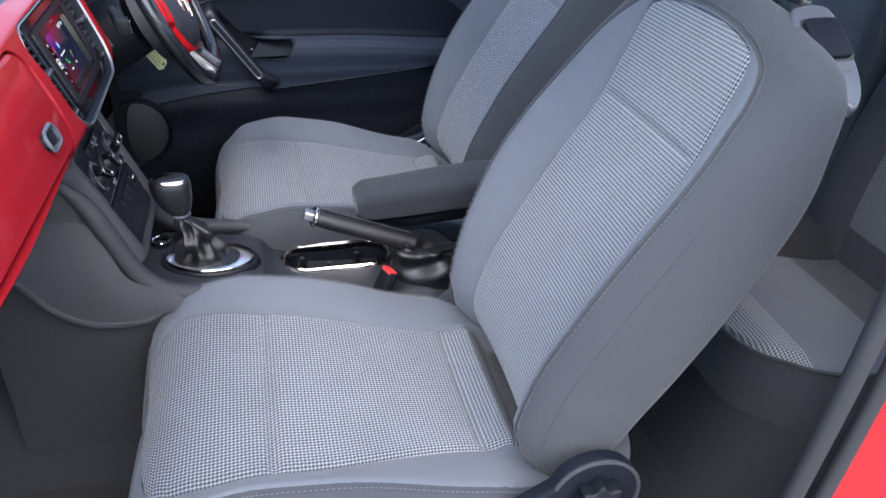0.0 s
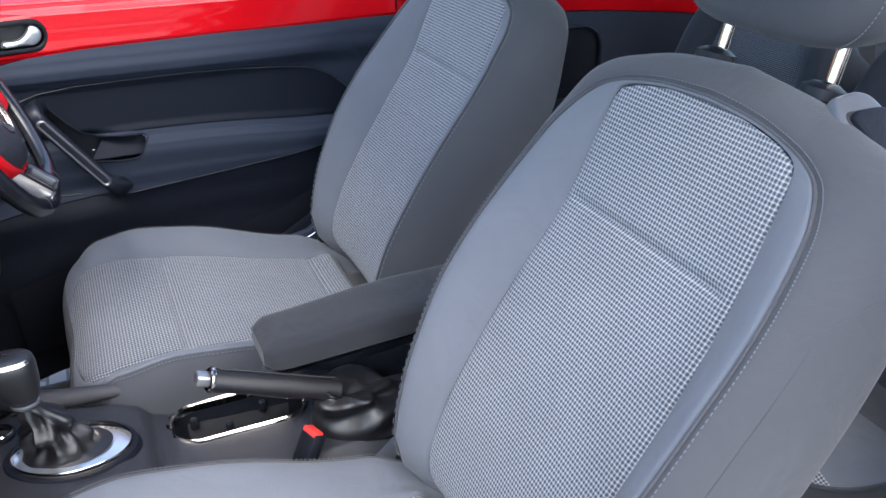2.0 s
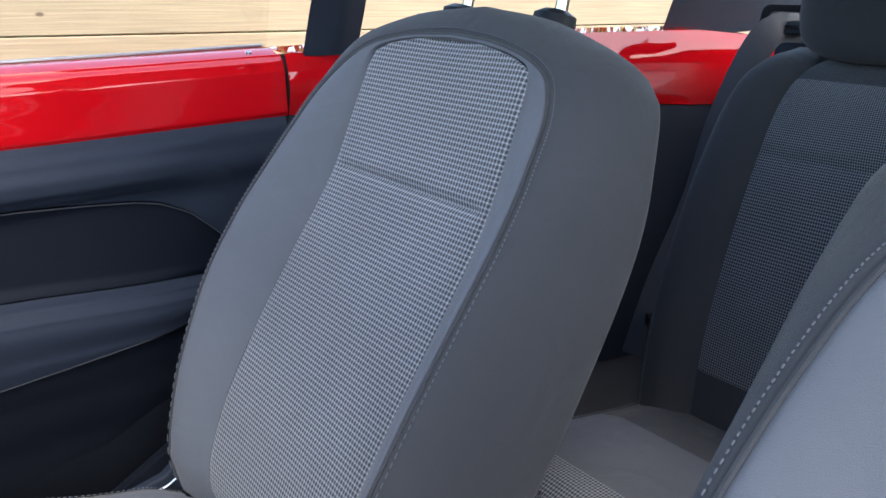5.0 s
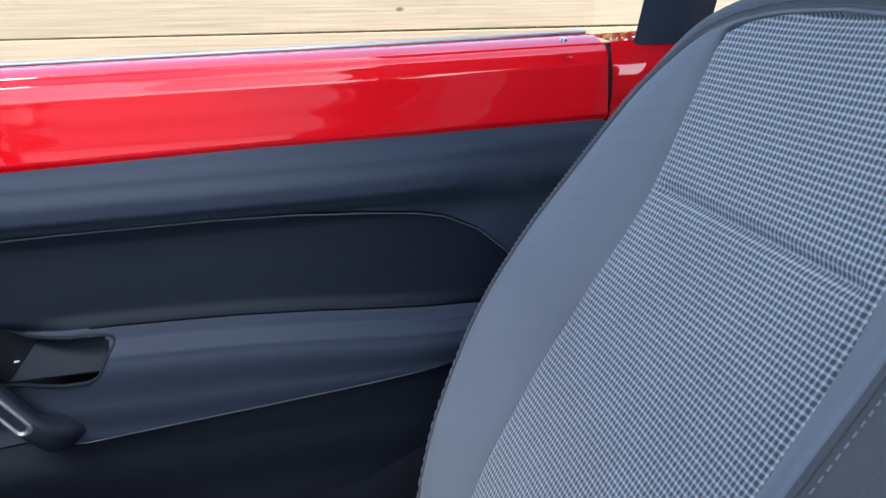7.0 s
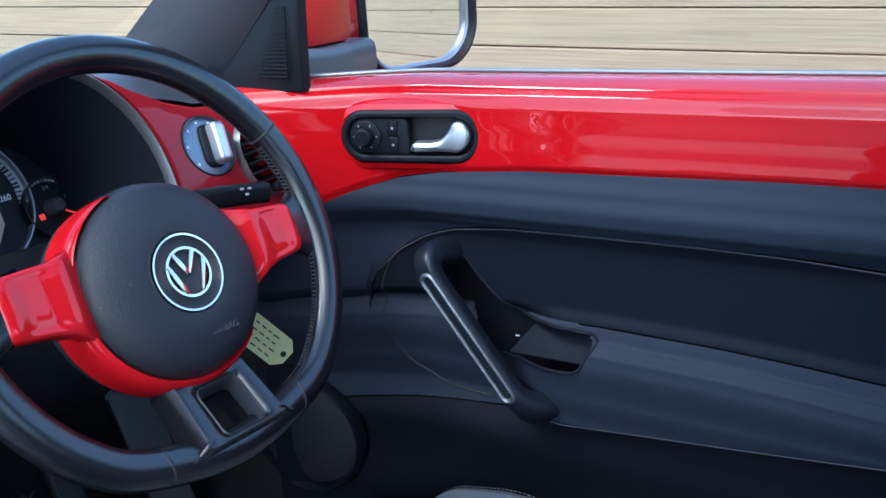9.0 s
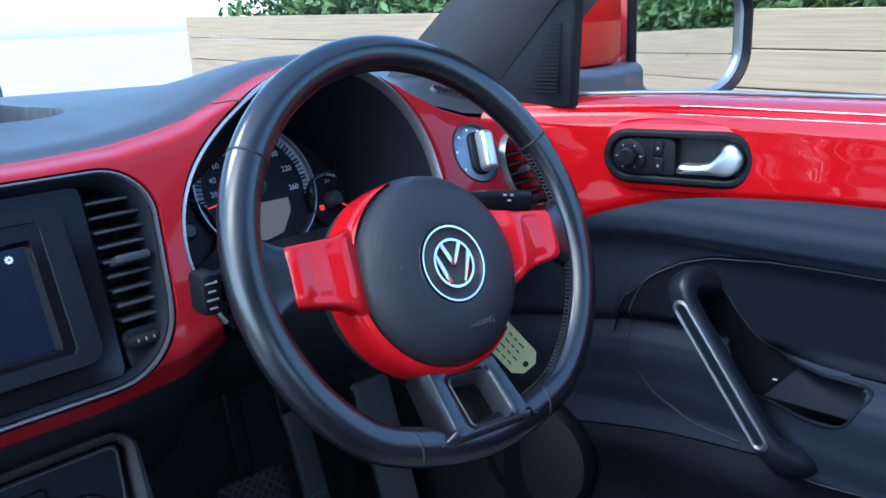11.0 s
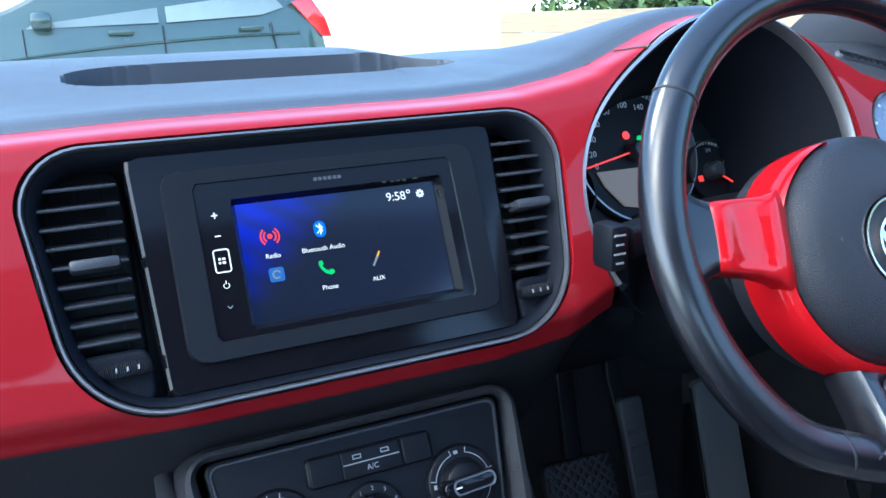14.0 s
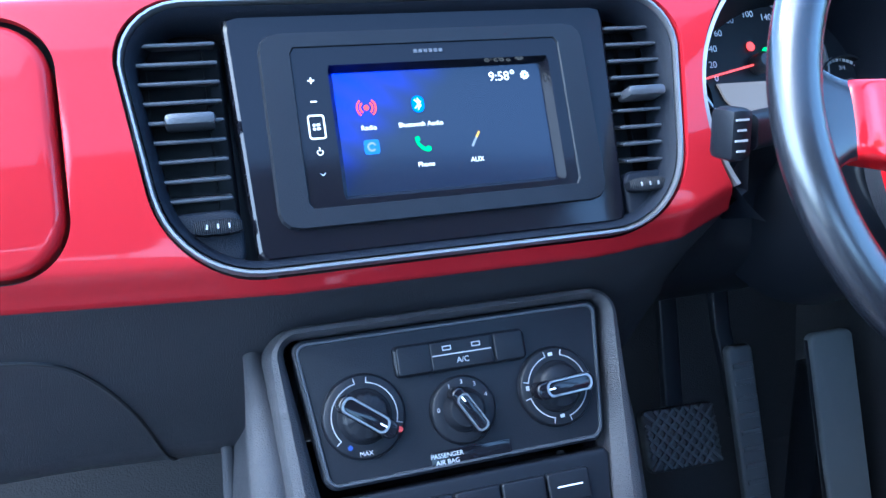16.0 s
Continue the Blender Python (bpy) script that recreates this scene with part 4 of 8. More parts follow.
hand = [(-0.0046, 0.0046), (-0.0024, 0.0050), (-0.0016, 0.0026), (-0.0028, 0.0014), (-0.0006, -0.0012), (0.0010, -0.0022), (0.0024, -0.0012), (0.0046, -0.0022), (0.0044, -0.0042), (0.0022, -0.0050), (-0.0010, -0.0036), (-0.0036, -0.0008), (-0.0048, 0.0022)][::-1]
flat(hand, -0.0090, -0.0095, LIT_GREEN, "phone_icon", screen, "green telephone receiver icon")
bm = bmesh.new()
box(bm, (0, -0.0015, 0), (0.0014, 0.0066, 0.0003), at(FACE, 0.0245, -0.0092, S1, -32))
plug = part("aux_icon", bm, LIT_GREY, screen, "grey jack plug icon", smooth=False)
bm = bmesh.new()
box(bm, (0, 0.0038, 0), (0.0012, 0.0042, 0.0003), at(FACE, 0.0245, -0.0092, S1, -32))
part("aux_tip", bm, LIT_AMBER, screen, "amber plug tip", smooth=False)
for body, u, v, size in (("Radio", -0.0411, 0.0028, 0.0042), ("Bluetooth Audio", -0.0087, 0.0030, 0.0042), ("Phone", -0.0089, -0.0221, 0.0042), ("AUX", 0.0240, -0.0217, 0.0042), ("9:58", 0.0465, 0.0300, 0.0082)):
    letters(body, at(FACE, u, v, S1), size, LIT_WHITE, screen, "menu_word", depth=0.0001)
flat(arc_strip(0.0008, 0.0014, 0, 359), 0.0557, 0.0325, LIT_WHITE, "clock_dot", screen)
gear = [((0.0030 if (i // 2) % 2 else 0.0023) * math.cos(2 * math.pi * i / 32), (0.0030 if (i // 2) % 2 else 0.0023) * math.sin(2 * math.pi * i / 32)) for i in range(32)]
flat(gear, 0.0639, 0.0302, LIT_WHITE, "settings_icon", screen, "white cog icon")
flat(circle(0.0009, 12), 0.0639, 0.0302, LIT_DIM, "settings_hole", screen, w=S1 + 0.0004)
# key strip beside the screen
bm = bmesh.new()
K = 0.0013
for c, s in (((-0.0733, 0.0310, K), (0.0036, 0.0008, 0.0004)), ((-0.0733, 0.0310, K), (0.0008, 0.0036, 0.0005)), ((-0.0733, 0.0184, K), (0.0036, 0.0008, 0.0004)), ((-0.0748, 0.0045, K), (0.0014, 0.0014, 0.0004)), ((-0.0723, 0.0045, K), (0.0020, 0.0014, 0.0004)), ((-0.0748, 0.0022, K), (0.0014, 0.0014, 0.0004)), ((-0.0723, 0.0022, K), (0.0020, 0.0014, 0.0004)), ((-0.0733, -0.0098, K), (0.0006, 0.0022, 0.0004))):
    box(bm, c, s, FACE)
keys = part("side_keys", bm, LIT_WHITE, radio, "white key symbols", smooth=False)
part("home_key", band(rounded(0.0082, 0.0128, 0.0012), rounded(0.0098, 0.0144, 0.0018), at(FACE, -0.0733, 0.0033, K - 0.0004), [(0, 0), (0, 0.0008), (1, 0.0008), (1, 0)]), LIT_WHITE, radio, "white outlined home key")
flat(arc_strip(0.0014, 0.0019, 130, 410), -0.0733, -0.0117, LIT_WHITE, "power_key", radio, "white power symbol", w=K)
flat([(-0.0016, 0.0006), (0, -0.0010), (0.0016, 0.0006), (0.0016, 0.0011), (0, -0.0004), (-0.0016, 0.0011)], -0.0733, -0.0248, GREY_PRINT, "down_key", radio, "grey chevron key", w=K)
bm = bmesh.new()
for k in range(6):
    box(bm, (-0.008 + 0.0032 * k, 0.0462, 0.0012), (0.0024, 0.0022, 0.0004), FACE)
part("maker_mark", bm, DARK_PRINT, radio, "dark maker mark bars", smooth=False)

# dash top with its tray and the hood over the dials
def top_point(a, b):
    """a: station across; b: 0 at the red edge, 1 under the windscreen."""
    u = a
    e = FACE @ Vector((u, red_top(u), red_w(u, red_top(u))))
    hump = max(0.0, red_top(u) - 0.100)
    y = e.y + (1.16 - 0.22 * (abs(u) / 0.75) ** 2 - e.y) * b
    z = e.z + 0.006 * smooth(0, 0.05, b) + (0.978 - 0.03 * smooth(0.4, 0.75, abs(u)) - e.z - 0.006) * smooth(0.05, 0.75, b) if u < 0.12 else None
    if z is None:
        flat_z = 0.956 + (0.022 - 0.014 * smooth(0.12, 0.20, u)) * smooth(0.05, 0.75, b)
        z = flat_z + (e.z + 0.006 * smooth(0, 0.05, b) - 0.956) * (1 - smooth(0.06, 0.62, b)) + 0.006 * math.sin(min(b, 1) * math.pi) * smooth(0.0, 0.03, hump)
        # beside the dials the top rolls up quickly from the red edge
        crown = e.z + 0.004 + max(0.0, 0.960 - e.z - 0.004) * smooth(0.0, 0.28, b) + 0.012 * smooth(0.3, 1.0, b)
        z += (crown - z) * smooth(0.47, 0.545, u)
    tray = 1 - smooth(0.86, 1.0, (abs(u - 0.026) / 0.168) ** 5 + (abs(b - 0.425) / 0.115) ** 2.5)
    return Vector((u, y, z - 0.040 * tray))
part("dash_top", sheet(top_point, span(-0.74, -0.16, 40)[:-1] + span(-0.16, 0.21, 130)[:-1] + span(0.21, 0.70, 60), [0, 0.012, 0.03, 0.055, 0.09, 0.13, 0.165, 0.20, 0.24, 0.27, 0.29] + span(0.300, 0.55, 56) + [0.6, 0.7, 0.8, 0.9, 1.0]), DASH_TOP, dash, "black grained soft-touch top")
DM = frame_of(tuple(top_point(0.596, 0.145) + Vector((0, 0, 0.0015))), tuple(top_point(0.622, 0.118) - top_point(0.570, 0.172)), tuple(top_point(0.596, 0.18) - top_point(0.596, 0.11))) @ Matrix.Scale(0.78, 4)
dv = part("demister", band(rounded(0.078, 0.012, 0.006, 8), rounded(0.088, 0.020, 0.010, 8), DM, [(0, -0.006), (0.1, 0.0015), (0.5, 0.0025), (1, -0.003)]), DASH_TOP, dash, "oval demister rim")
part("slot", slab(rounded(0.079, 0.013, 0.006, 8), at(DM, 0, 0, -0.006), 0.004), RUBBER, dv, "black demister opening")
for k in range(7):
    part("slat", quick_box((0, 0, 0), (0.0030, 0.013, 0.004), at(DM, -0.030 + 0.010 * k, 0, -0.0005, -20), bevel=0.001), PLASTIC, dv)
# lower dash and knee bolster
def low_point(a, b):
    u = a
    e = FACE @ Vector((u, red_low(u), red_w(u, red_low(u))))
    pts = [(e.y + 0.004, e.z - 0.001), (e.y + 0.026, e.z - 0.020), (e.y + 0.060, e.z - 0.055), (e.y + 0.115, e.z - 0.12), (e.y + 0.18, e.z - 0.19), (e.y + 0.32, e.z - 0.24)]
    y, z = curve_at(pts, b)
    return Vector((u, y, z))
part("dash_lower", sheet(low_point, span(-0.74, 0.215, 80), span(0, 1, 22)), CONSOLE, dash, "charcoal grained lower dash")
def knee_point(a, b):
    e = FACE @ Vector((a, red_low(a), red_w(a, red_low(a))))
    low = FACE @ Vector((a, -0.06, 0))
    pts = [(e.y + 0.004, e.z - 0.001), (max(low.y, e.y) + 0.03, low.z - 0.01), (low.y + 0.07, low.z - 0.07), (low.y + 0.15, low.z - 0.13), (low.y + 0.28, low.z - 0.15), (low.y + 0.50, low.z - 0.10)]
    y, z = curve_at(pts, b)
    return Vector((a, y, z))
part("knee_panel", sheet(knee_point, span(0.205, 0.70, 60), span(0, 1, 16)), PLASTIC_DARK, dash, "black knee panel")
joint = [low_point(*curve_at([(-0.60, 0.34), (-0.42, 0.34), (-0.30, 0.345), (-0.245, 0.38), (-0.220, 0.46), (-0.200, 0.60), (-0.180, 0.85)], q)) + Vector((0, -0.0005, 0)) for q in span(0, 1, 50)]
part("glove_joint", sweep(joint, circle(0.0016, 6)), RUBBER, dash, "dark lower glove box joint")

# instrument binnacle
cl = thing("instrument_cluster", "round instrument binnacle with three dark dials and silver rim", "instrument cluster", tuple(FACE @ Vector((POD[0], POD[1], -0.08))))
part("rim", pod_band(-0.003, 0.003, [(0, -0.004), (0.05, 0.004), (0.4, 0.009), (0.8, 0.008), (1, 0.0)]), SILVER_MID, cl, "satin silver rim")
DIAL = at(FACE, 0, 0, -0.118)
part("barrel", pod_band(-0.030, -0.003, [(0, -0.118), (0.15, -0.09), (0.6, -0.03), (1, -0.002)], -40, 220), PLASTIC, cl, "black tapered barrel")
part("dial_plate", slab(pod_loop(-0.028), at(FACE, 0, 0, -0.124), 0.006), PLASTIC_DARK, cl, "black dial plate")
DIALS = [(0.332, 0.0645, 0.0685), (0.4175, 0.036, 0.032), (0.2455, 0.036, 0.032)]
for i, (du, dv, r) in enumerate(DIALS):
    dial = part("dial", band(circle(r - 0.0022, 48), circle(r, 48), at(DIAL, du, dv), [(0, 0), (0.2, 0.008), (1, 0.008), (1, 0)]), SILVER_MID if i == 0 else PLASTIC_DARK, cl, "round dial ring")
    bm = bmesh.new()
    a0, a1, n = ((200, -14, 53) if i == 0 else ((150, -8, 21) if i == 1 else (190, 30, 21)))
    for k in range(n):
        a = a0 + (a1 - a0) * k / (n - 1)
        big = k % 4 == 0
        m = at(DIAL, du, dv, 0.0016, a)
        box(bm, (r * (0.90 if i else 0.88), 0, 0), (r * 0.10, (0.0011 if big else 0.0030), 0.0004), m)
    part("scale", bm, GREY_PRINT, dial, "pale scale marks", smooth=False)
    flat(arc_strip(r * 0.93, r * 0.97, a1, a0, 50), du, dv, GREY_PRINT, "scale_ring", dial, "pale scale ring", m=DIAL, w=0.0014)
    words = [("0", 193), ("20", 178), ("40", 160), ("60", 140), ("80", 117), ("100", 92), ("140", 68), ("180", 44), ("220", 18), ("260", -8)] if i == 0 else ([("1/1", 150), ("3/4", 85), ("1/2", 20)] if i == 1 else [])
    for body, k in words:
        a = radians(k)
        rr = r * (0.66 if i == 0 else 0.66)
        letters(body, at(DIAL, du + rr * math.cos(a), dv + rr * math.sin(a), 0.0016), 0.0080 if i == 0 else 0.0055, WHITE if i == 0 else GREY_PRINT, dial, "numeral", depth=0.0001)
    part("hub", turned([(0.0, 0.014), (0.006, 0.014), (0.0085, 0.011), (0.009, 0.0)], at(DIAL, du, dv), 24), SLAT, dial, "dark needle hub")
    bm = bmesh.new()
    na = (191, -35, 215)[i]
    box(bm, (r * 0.48, 0, 0.006), (r * 0.80, 0.0016, 0.001), at(DIAL, du, dv, 0, na))
    part("needle", bm, LIT_RED, dial, "red needle")
bm = bmesh.new()
slab([(-0.0415, 0.018), (-0.036, 0.004), (-0.020, -0.016), (0.0, -0.020), (0.020, -0.016), (0.036, 0.004), (0.0375, 0.018)], at(DIAL, 0.328, 0.031, 0.001), 0.002, bm=bm)
part("info_display", bm, lit("display_grey", (0.30, 0.25, 0.23), 0.20), cl, "pale grey trip display")
flat(circle(0.0042, 12), 0.3272, 0.0806, LIT_RED, "warning_light", cl, "lit red brake warning light", m=DIAL, w=0.002)
flat(circle(0.0036, 12), 0.3420, 0.0757, LIT_GREEN, "warning_light", cl, "lit green indicator", m=DIAL, w=0.002)
flat(rounded(0.006, 0.006, 0.001), 0.4025, 0.0303, LIT_RED, "warning_light", cl, "lit red belt light", m=DIAL, w=0.002)
bm = bmesh.new()
box(bm, (0.330, -0.040, 0.006), (0.17, 0.070, 0.018), DIAL, bevel=0.006)
part("dial_shroud", bm, PLASTIC_DARK, cl, "black lower shroud")

hood = [FACE @ Vector((0.2575 + 0.013 * q, red_top(0.2575) - 0.001 - 0.008 * q, red_w(0.2575 + 0.013 * q, red_top(0.2575) - 0.001 - 0.008 * q) + 0.0004)) for q in span(0, 1.0, 14)]
part("hood_joint", sweep(hood, circle(0.0009, 6)), RUBBER, dash, "fine dark joint across the red hood")

# light switch and outer vent
ls = thing("light_switch", "round headlamp switch with a silver blade knob", "light switch", tuple(FACE @ Vector((0.525, 0.034, -0.01))))
LSF = at(FACE, 0.525, 0.034, 0.003)
part("surround", band(circle(0.0305, 48, 0.0295), circle(0.0345, 48, 0.0330), LSF, [(0, -0.012), (0.1, 0.003), (0.5, 0.006), (1, -0.004)]), SILVER_DARK, ls, "grey satin ring")
part("well", turned([(0.040, -0.004), (0.034, -0.010), (0.0, -0.012)], LSF, 40), RED_DASH_DIM, ls, "red lacquered seat of the switch")
face = part("switch_face", turned([(0, 0.003), (0.022, 0.003), (0.0300, 0.001), (0.0305, -0.012)], LSF, 48), material("switch_blue_grey", (0.16, 0.20, 0.26), 0.28, metal=0.4, var=0.05), ls, "blue-grey metallic switch face")
part("core", slab(rounded(0.026, 0.046, 0.010), at(LSF, 0.003, -0.001, 0.001, -10), 0.007, 0.004), PLASTIC_DARK, face, "black switch core")
part("blade", slab(rounded(0.0165, 0.043, 0.006), at(LSF, 0.006, -0.001, 0.004, -10), 0.017, 0.005), SILVER, face, "silver blade knob")
for a in (60, 95, 130, 170, 215):
    part("symbol", quick_box((0.0258, 0, 0.0022), (0.0028, 0.0028, 0.0004), at(LSF, 0, 0, 0, a)), WHITE, face, "white light symbol", smooth=False)
ov = frame_of(tuple(FACE @ Vector((0.604, 0.006, -0.030))), (0.97, 0.06, 0), (0, 0.3786, 0.9256))
ovent = part("air_vent", slab(rounded(0.090, 0.084, 0.036, 10), ov, 0.006), PLASTIC_DARK, dash, "oval slatted air vent")
part("vent_ring", band(rounded(0.088, 0.082, 0.036, 10), rounded(0.096, 0.090, 0.040, 10), at(ov, 0, 0, 0.026), [(0, -0.02), (0.1, 0.008), (0.5, 0.012), (1, 0.002)]), SILVER_MID, ovent, "satin silver ring")
for k in range(7):
    v = 0.034 - 0.0112 * k
    hw = 0.0435 * math.sqrt(max(0.05, 1 - (v / 0.046) ** 4))
    part("slat", quick_box((0, 0, 0), (hw * 2, 0.0026, 0.024), at(ov, 0, v, 0.018) @ Matrix.Rotation(radians(14), 4, "X"), bevel=0.001), PLASTIC_DARK, ovent)
part("slider", quick_box((0, 0, 0), (0.026, 0.008, 0.016), at(ov, 0, 0.0, 0.030), bevel=0.003), SLAT, ovent, "black vent slider")
part("vent_wheel", quick_box((0, 0, 0), (0.026, 0.009, 0.010), at(ov, 0.0, -0.0345, 0.028), bevel=0.002), PLASTIC_DARK, ovent, "ribbed thumb wheel")

# climate panel
CL = frame_of((0.0045, 0.6612, 0.6797), (1, 0, 0), (0, 0.4104, 0.9119))
TAPER = lambda loop: [(a * (1 + 1.25 * b), b) for a, b in loop]
stack = thing("centre_stack", "black centre stack framing the heater controls", "centre stack", (0, 0.68, 0.60), kind="structure")
so, si = rounded(0.242, 0.200, (0.006, 0.006, 0.022, 0.022), 8), rounded(0.2085, 0.176, (0.004, 0.004, 0.010, 0.010), 8)
part("stack_rim", band(TAPER([(a + 0.002, b - 0.034) for a, b in si]), [(a + 0.002, b - 0.037) for a, b in so], CL, [(0, -0.012), (0, -0.001), (0.15, 0.003), (0.4, 0.006), (0.7, 0.004), (0.9, -0.004), (1, -0.014), (1.12, -0.040), (1.20, -0.085)]), CONSOLE_SIDE, stack, "grained charcoal stack rim")
GRIP_EDGE = material("satin_silver_edge", (0.26, 0.26, 0.27), 0.30, metal=0.9, var=0.1)
heater = thing("heater_controls", "black heater panel with three silver-edged rotary knobs", "heater controls", tuple(CL @ Vector((0, 0, 0))))
part("plate", slab(TAPER([(a + 0.002, b + 0.006) for a, b in rounded(0.199, 0.094, 0.008)]), at(CL, 0, 0, -0.012), 0.012, 0.002), PLASTIC_DARK, heater, "satin black plate")
part("plate_edge", band(TAPER([(a + 0.002, b + 0.006) for a, b in rounded(0.191, 0.086, 0.006)]), TAPER([(a + 0.002, b + 0.006) for a, b in rounded(0.1955, 0.0905, 0.008)]), CL, [(0, 0), (0.2, 0.0014), (0.8, 0.0014), (1, 0)]), SLAT, heater, "raised plate edge")
part("plate_lower", slab(TAPER([(a + 0.002, b - 0.085) for a, b in rounded(0.207, 0.076, 0.006)]), at(CL, 0, 0, -0.014), 0.012, 0.002), PLASTIC_DARK, heater, "satin black lower plate")
bar = part("button_bar", slab(rounded(0.090, 0.0205, 0.004), at(CL, 0.0045, 0.0305, -0.002), 0.0065, 0.002), PLASTIC_DARK, heater, "black button bar")
for cu, w in ((-0.0275, 0.0235), (0.0045, 0.043), (0.0375, 0.0215)):
    part("button", slab(rounded(w - 0.001, 0.0185, 0.002), at(CL, cu, 0.0305, 0.003), 0.0032, 0.001), PLASTIC_DARK, bar)
bm = bmesh.new()
box(bm, (0.0045, 0.0308, 0.0064), (0.040, 0.0007, 0.0004), CL)
for cu in (-0.0055, 0.0145):
    box(bm, (cu, 0.0362, 0.0064), (0.0058, 0.0007, 0.0004), CL)
    box(bm, (cu, 0.0338, 0.0064), (0.0058, 0.0007, 0.0004), CL)
    box(bm, (cu - 0.0027, 0.0350, 0.0064), (0.0006, 0.003, 0.0004), CL)
    box(bm, (cu + 0.0027, 0.0350, 0.0064), (0.0006, 0.003, 0.0004), CL)
part("symbol", bm, GREY_PRINT, bar, "pale button symbols", smooth=False)
letters("A/C", at(CL, 0.0045, 0.0262, 0.0063), 0.0052, GREY_PRINT, bar, depth=0.0001)
for u, v, r, ang, tip, arcs in ((-0.064, 0.001, 0.0255, 52, -1, ((100, 218), (-18, 80))), (0.0005, -0.0055, 0.0210, 30, 1, ()), (0.0668, -0.001, 0.0255, 93, 1, ((105, 166), (14, 75), (194, 255), (285, 346)))):
    k = part("rotary_knob", turned([(r + 0.0012, -0.002), (r + 0.0012, 0.002), (r * 1.0, 0.0042), (r * 0.97, 0.0047), (r * 0.68, 0.0047), (r * 0.64, 0.006), (r * 0.60, 0.010), (r * 0.50, 0.0125), (0, 0.0135)], at(CL, u, v), 48), PLASTIC_DARK, heater, "black rotary knob")
    bl = rounded(r * 0.46, r * 1.62, r * 0.20, 6)
    g = part("grip", slab(bl, at(CL, u, v, 0.008, ang), 0.0125, 0.0022), GLOSS, k, "gloss black grip")
    ring = [(p * 0.94, q * 0.80 - tip * r * 0.08) for p, q in bl]
    part("grip_edge", band([(p * 0.68, q * 0.86 - tip * r * 0.012) for p, q in ring], ring, at(CL, u, v, 0.0206, ang), [(0, -0.001), (0.25, 0.0006), (0.75, 0.0006), (1, -0.001)]), GRIP_EDGE, k, "thin silver grip edge")
    part("pointer", slab(rounded(0.0011, r * 0.22, 0.0004), at(CL, u, v, 0.0205, ang) @ Matrix.Translation((0, tip * r * 0.42, 0)), 0.0004, 0.0001), WHITE, k, "white pointer", smooth=False)
    for a0, a1 in arcs:
        flat(arc_strip(r * 0.805, r * 0.828, a0, a1), u, v, GREY_PRINT, "scale_arc", k, m=CL, w=0.0051)
        for a2 in (a0, a1):
            part("scale_tick", quick_box((r * 0.88, 0, 0.0050), (r * 0.15, 0.0005, 0.0004), at(CL, u, v, 0, a2)), GREY_PRINT, k, smooth=False)
flat(circle(0.0016, 12), -0.0755, -0.0165, lit("blue_dot", (0.03, 0.08, 0.5), 0.2), "cold_mark", heater, "blue dot", m=CL, w=0.0054)
flat(circle(0.0018, 12), -0.0430, -0.0105, lit("red_dot", (0.6, 0.05, 0.05), 0.2), "hot_mark", heater, "red dot", m=CL, w=0.0054)
letters("MAX", at(CL, -0.066, -0.0215, 0.0052), 0.0040, GREY_PRINT, heater, depth=0.0001)
for body, a in (("0", 175), ("1", 118), ("2", 88), ("3", 58), ("4", 24)):
    letters(body, at(CL, 0.0005 + 0.0172 * math.cos(radians(a)), -0.005 + 0.0172 * math.sin(radians(a)), 0.0052), 0.0040, GREY_PRINT, heater, "numeral", depth=0.0001)
for a in (92, -88, 178, 10):
    part("symbol", quick_box((0.0205, 0, 0.0052), (0.0022, 0.003, 0.0004), at(CL, 0.066, 0, 0, a)), GREY_PRINT, heater, "white airflow symbol", smooth=False)
lab = part("airbag_label", slab(rounded(0.054, 0.0105, 0.001), at(CL, 0.002, -0.034, 0.0), 0.0012, 0.0004), GLOSS, heater, "dark airbag indicator strip")
letters("PASSENGER\nAIR BAG", at(CL, -0.0145, -0.034, 0.0014), 0.0042, GREY_PRINT, lab, depth=0.0001)
for k in range(4):
    b4 = part("lower_button", slab(rounded(0.030, 0.020, 0.002), at(CL, -0.030 + 0.0315 * k, -0.066, -0.002), 0.005, 0.0015), PLASTIC_DARK, heater, "black switch")
    if k == 3:
        flat(rounded(0.018, 0.0008, 0.0002), -0.030 + 0.0315 * k, -0.0655, WHITE, "mark", b4, m=CL, w=0.0032)


# ---------------------------------------------------------------- driver's door
def door_x(y, z):
    """The inner face of the door trim."""
    z0 = z
    z = z - (z_arm(y) - 0.676) * smooth(0.58, 0.63, z) * (1 - smooth(0.70, 0.74, z))
    x = value_at([(0.22, 0.705), (0.45, 0.690), (0.53, 0.677), (0.565, 0.668), (0.60, 0.661), (0.638, 0.655), (0.652, 0.657), (0.664, 0.667), (0.675, 0.685), (0.690, 0.690), (0.762, 0.690), (0.776, 0.686), (0.784, 0.677), (0.796, 0.668), (0.808, 0.667), (0.826, 0.674), (0.842, 0.684), (0.850, 0.689), (0.880, 0.690), (0.906, 0.691), (0.918, 0.694), (0.9285, 0.703)], z)
    arm = smooth(0.52, 0.57, z) * (1 - smooth(0.664, 0.69, z))
    x += arm * (0.030 * smooth(0.36, 0.44, y) + 0.018 * smooth(0.02, -0.14, y))
    x += 0.012 * smooth(0.774, 0.80, z) * (1 - smooth(0.81, 0.845, z)) * smooth(0.0, -0.12, y)
    x -= 0.130 * smooth(0.52, 0.84, y) * (0.55 + 0.45 * smooth(0.5, 0.7, z))
    x += 0.018 * smooth(0.1, -0.3, y)
    return x


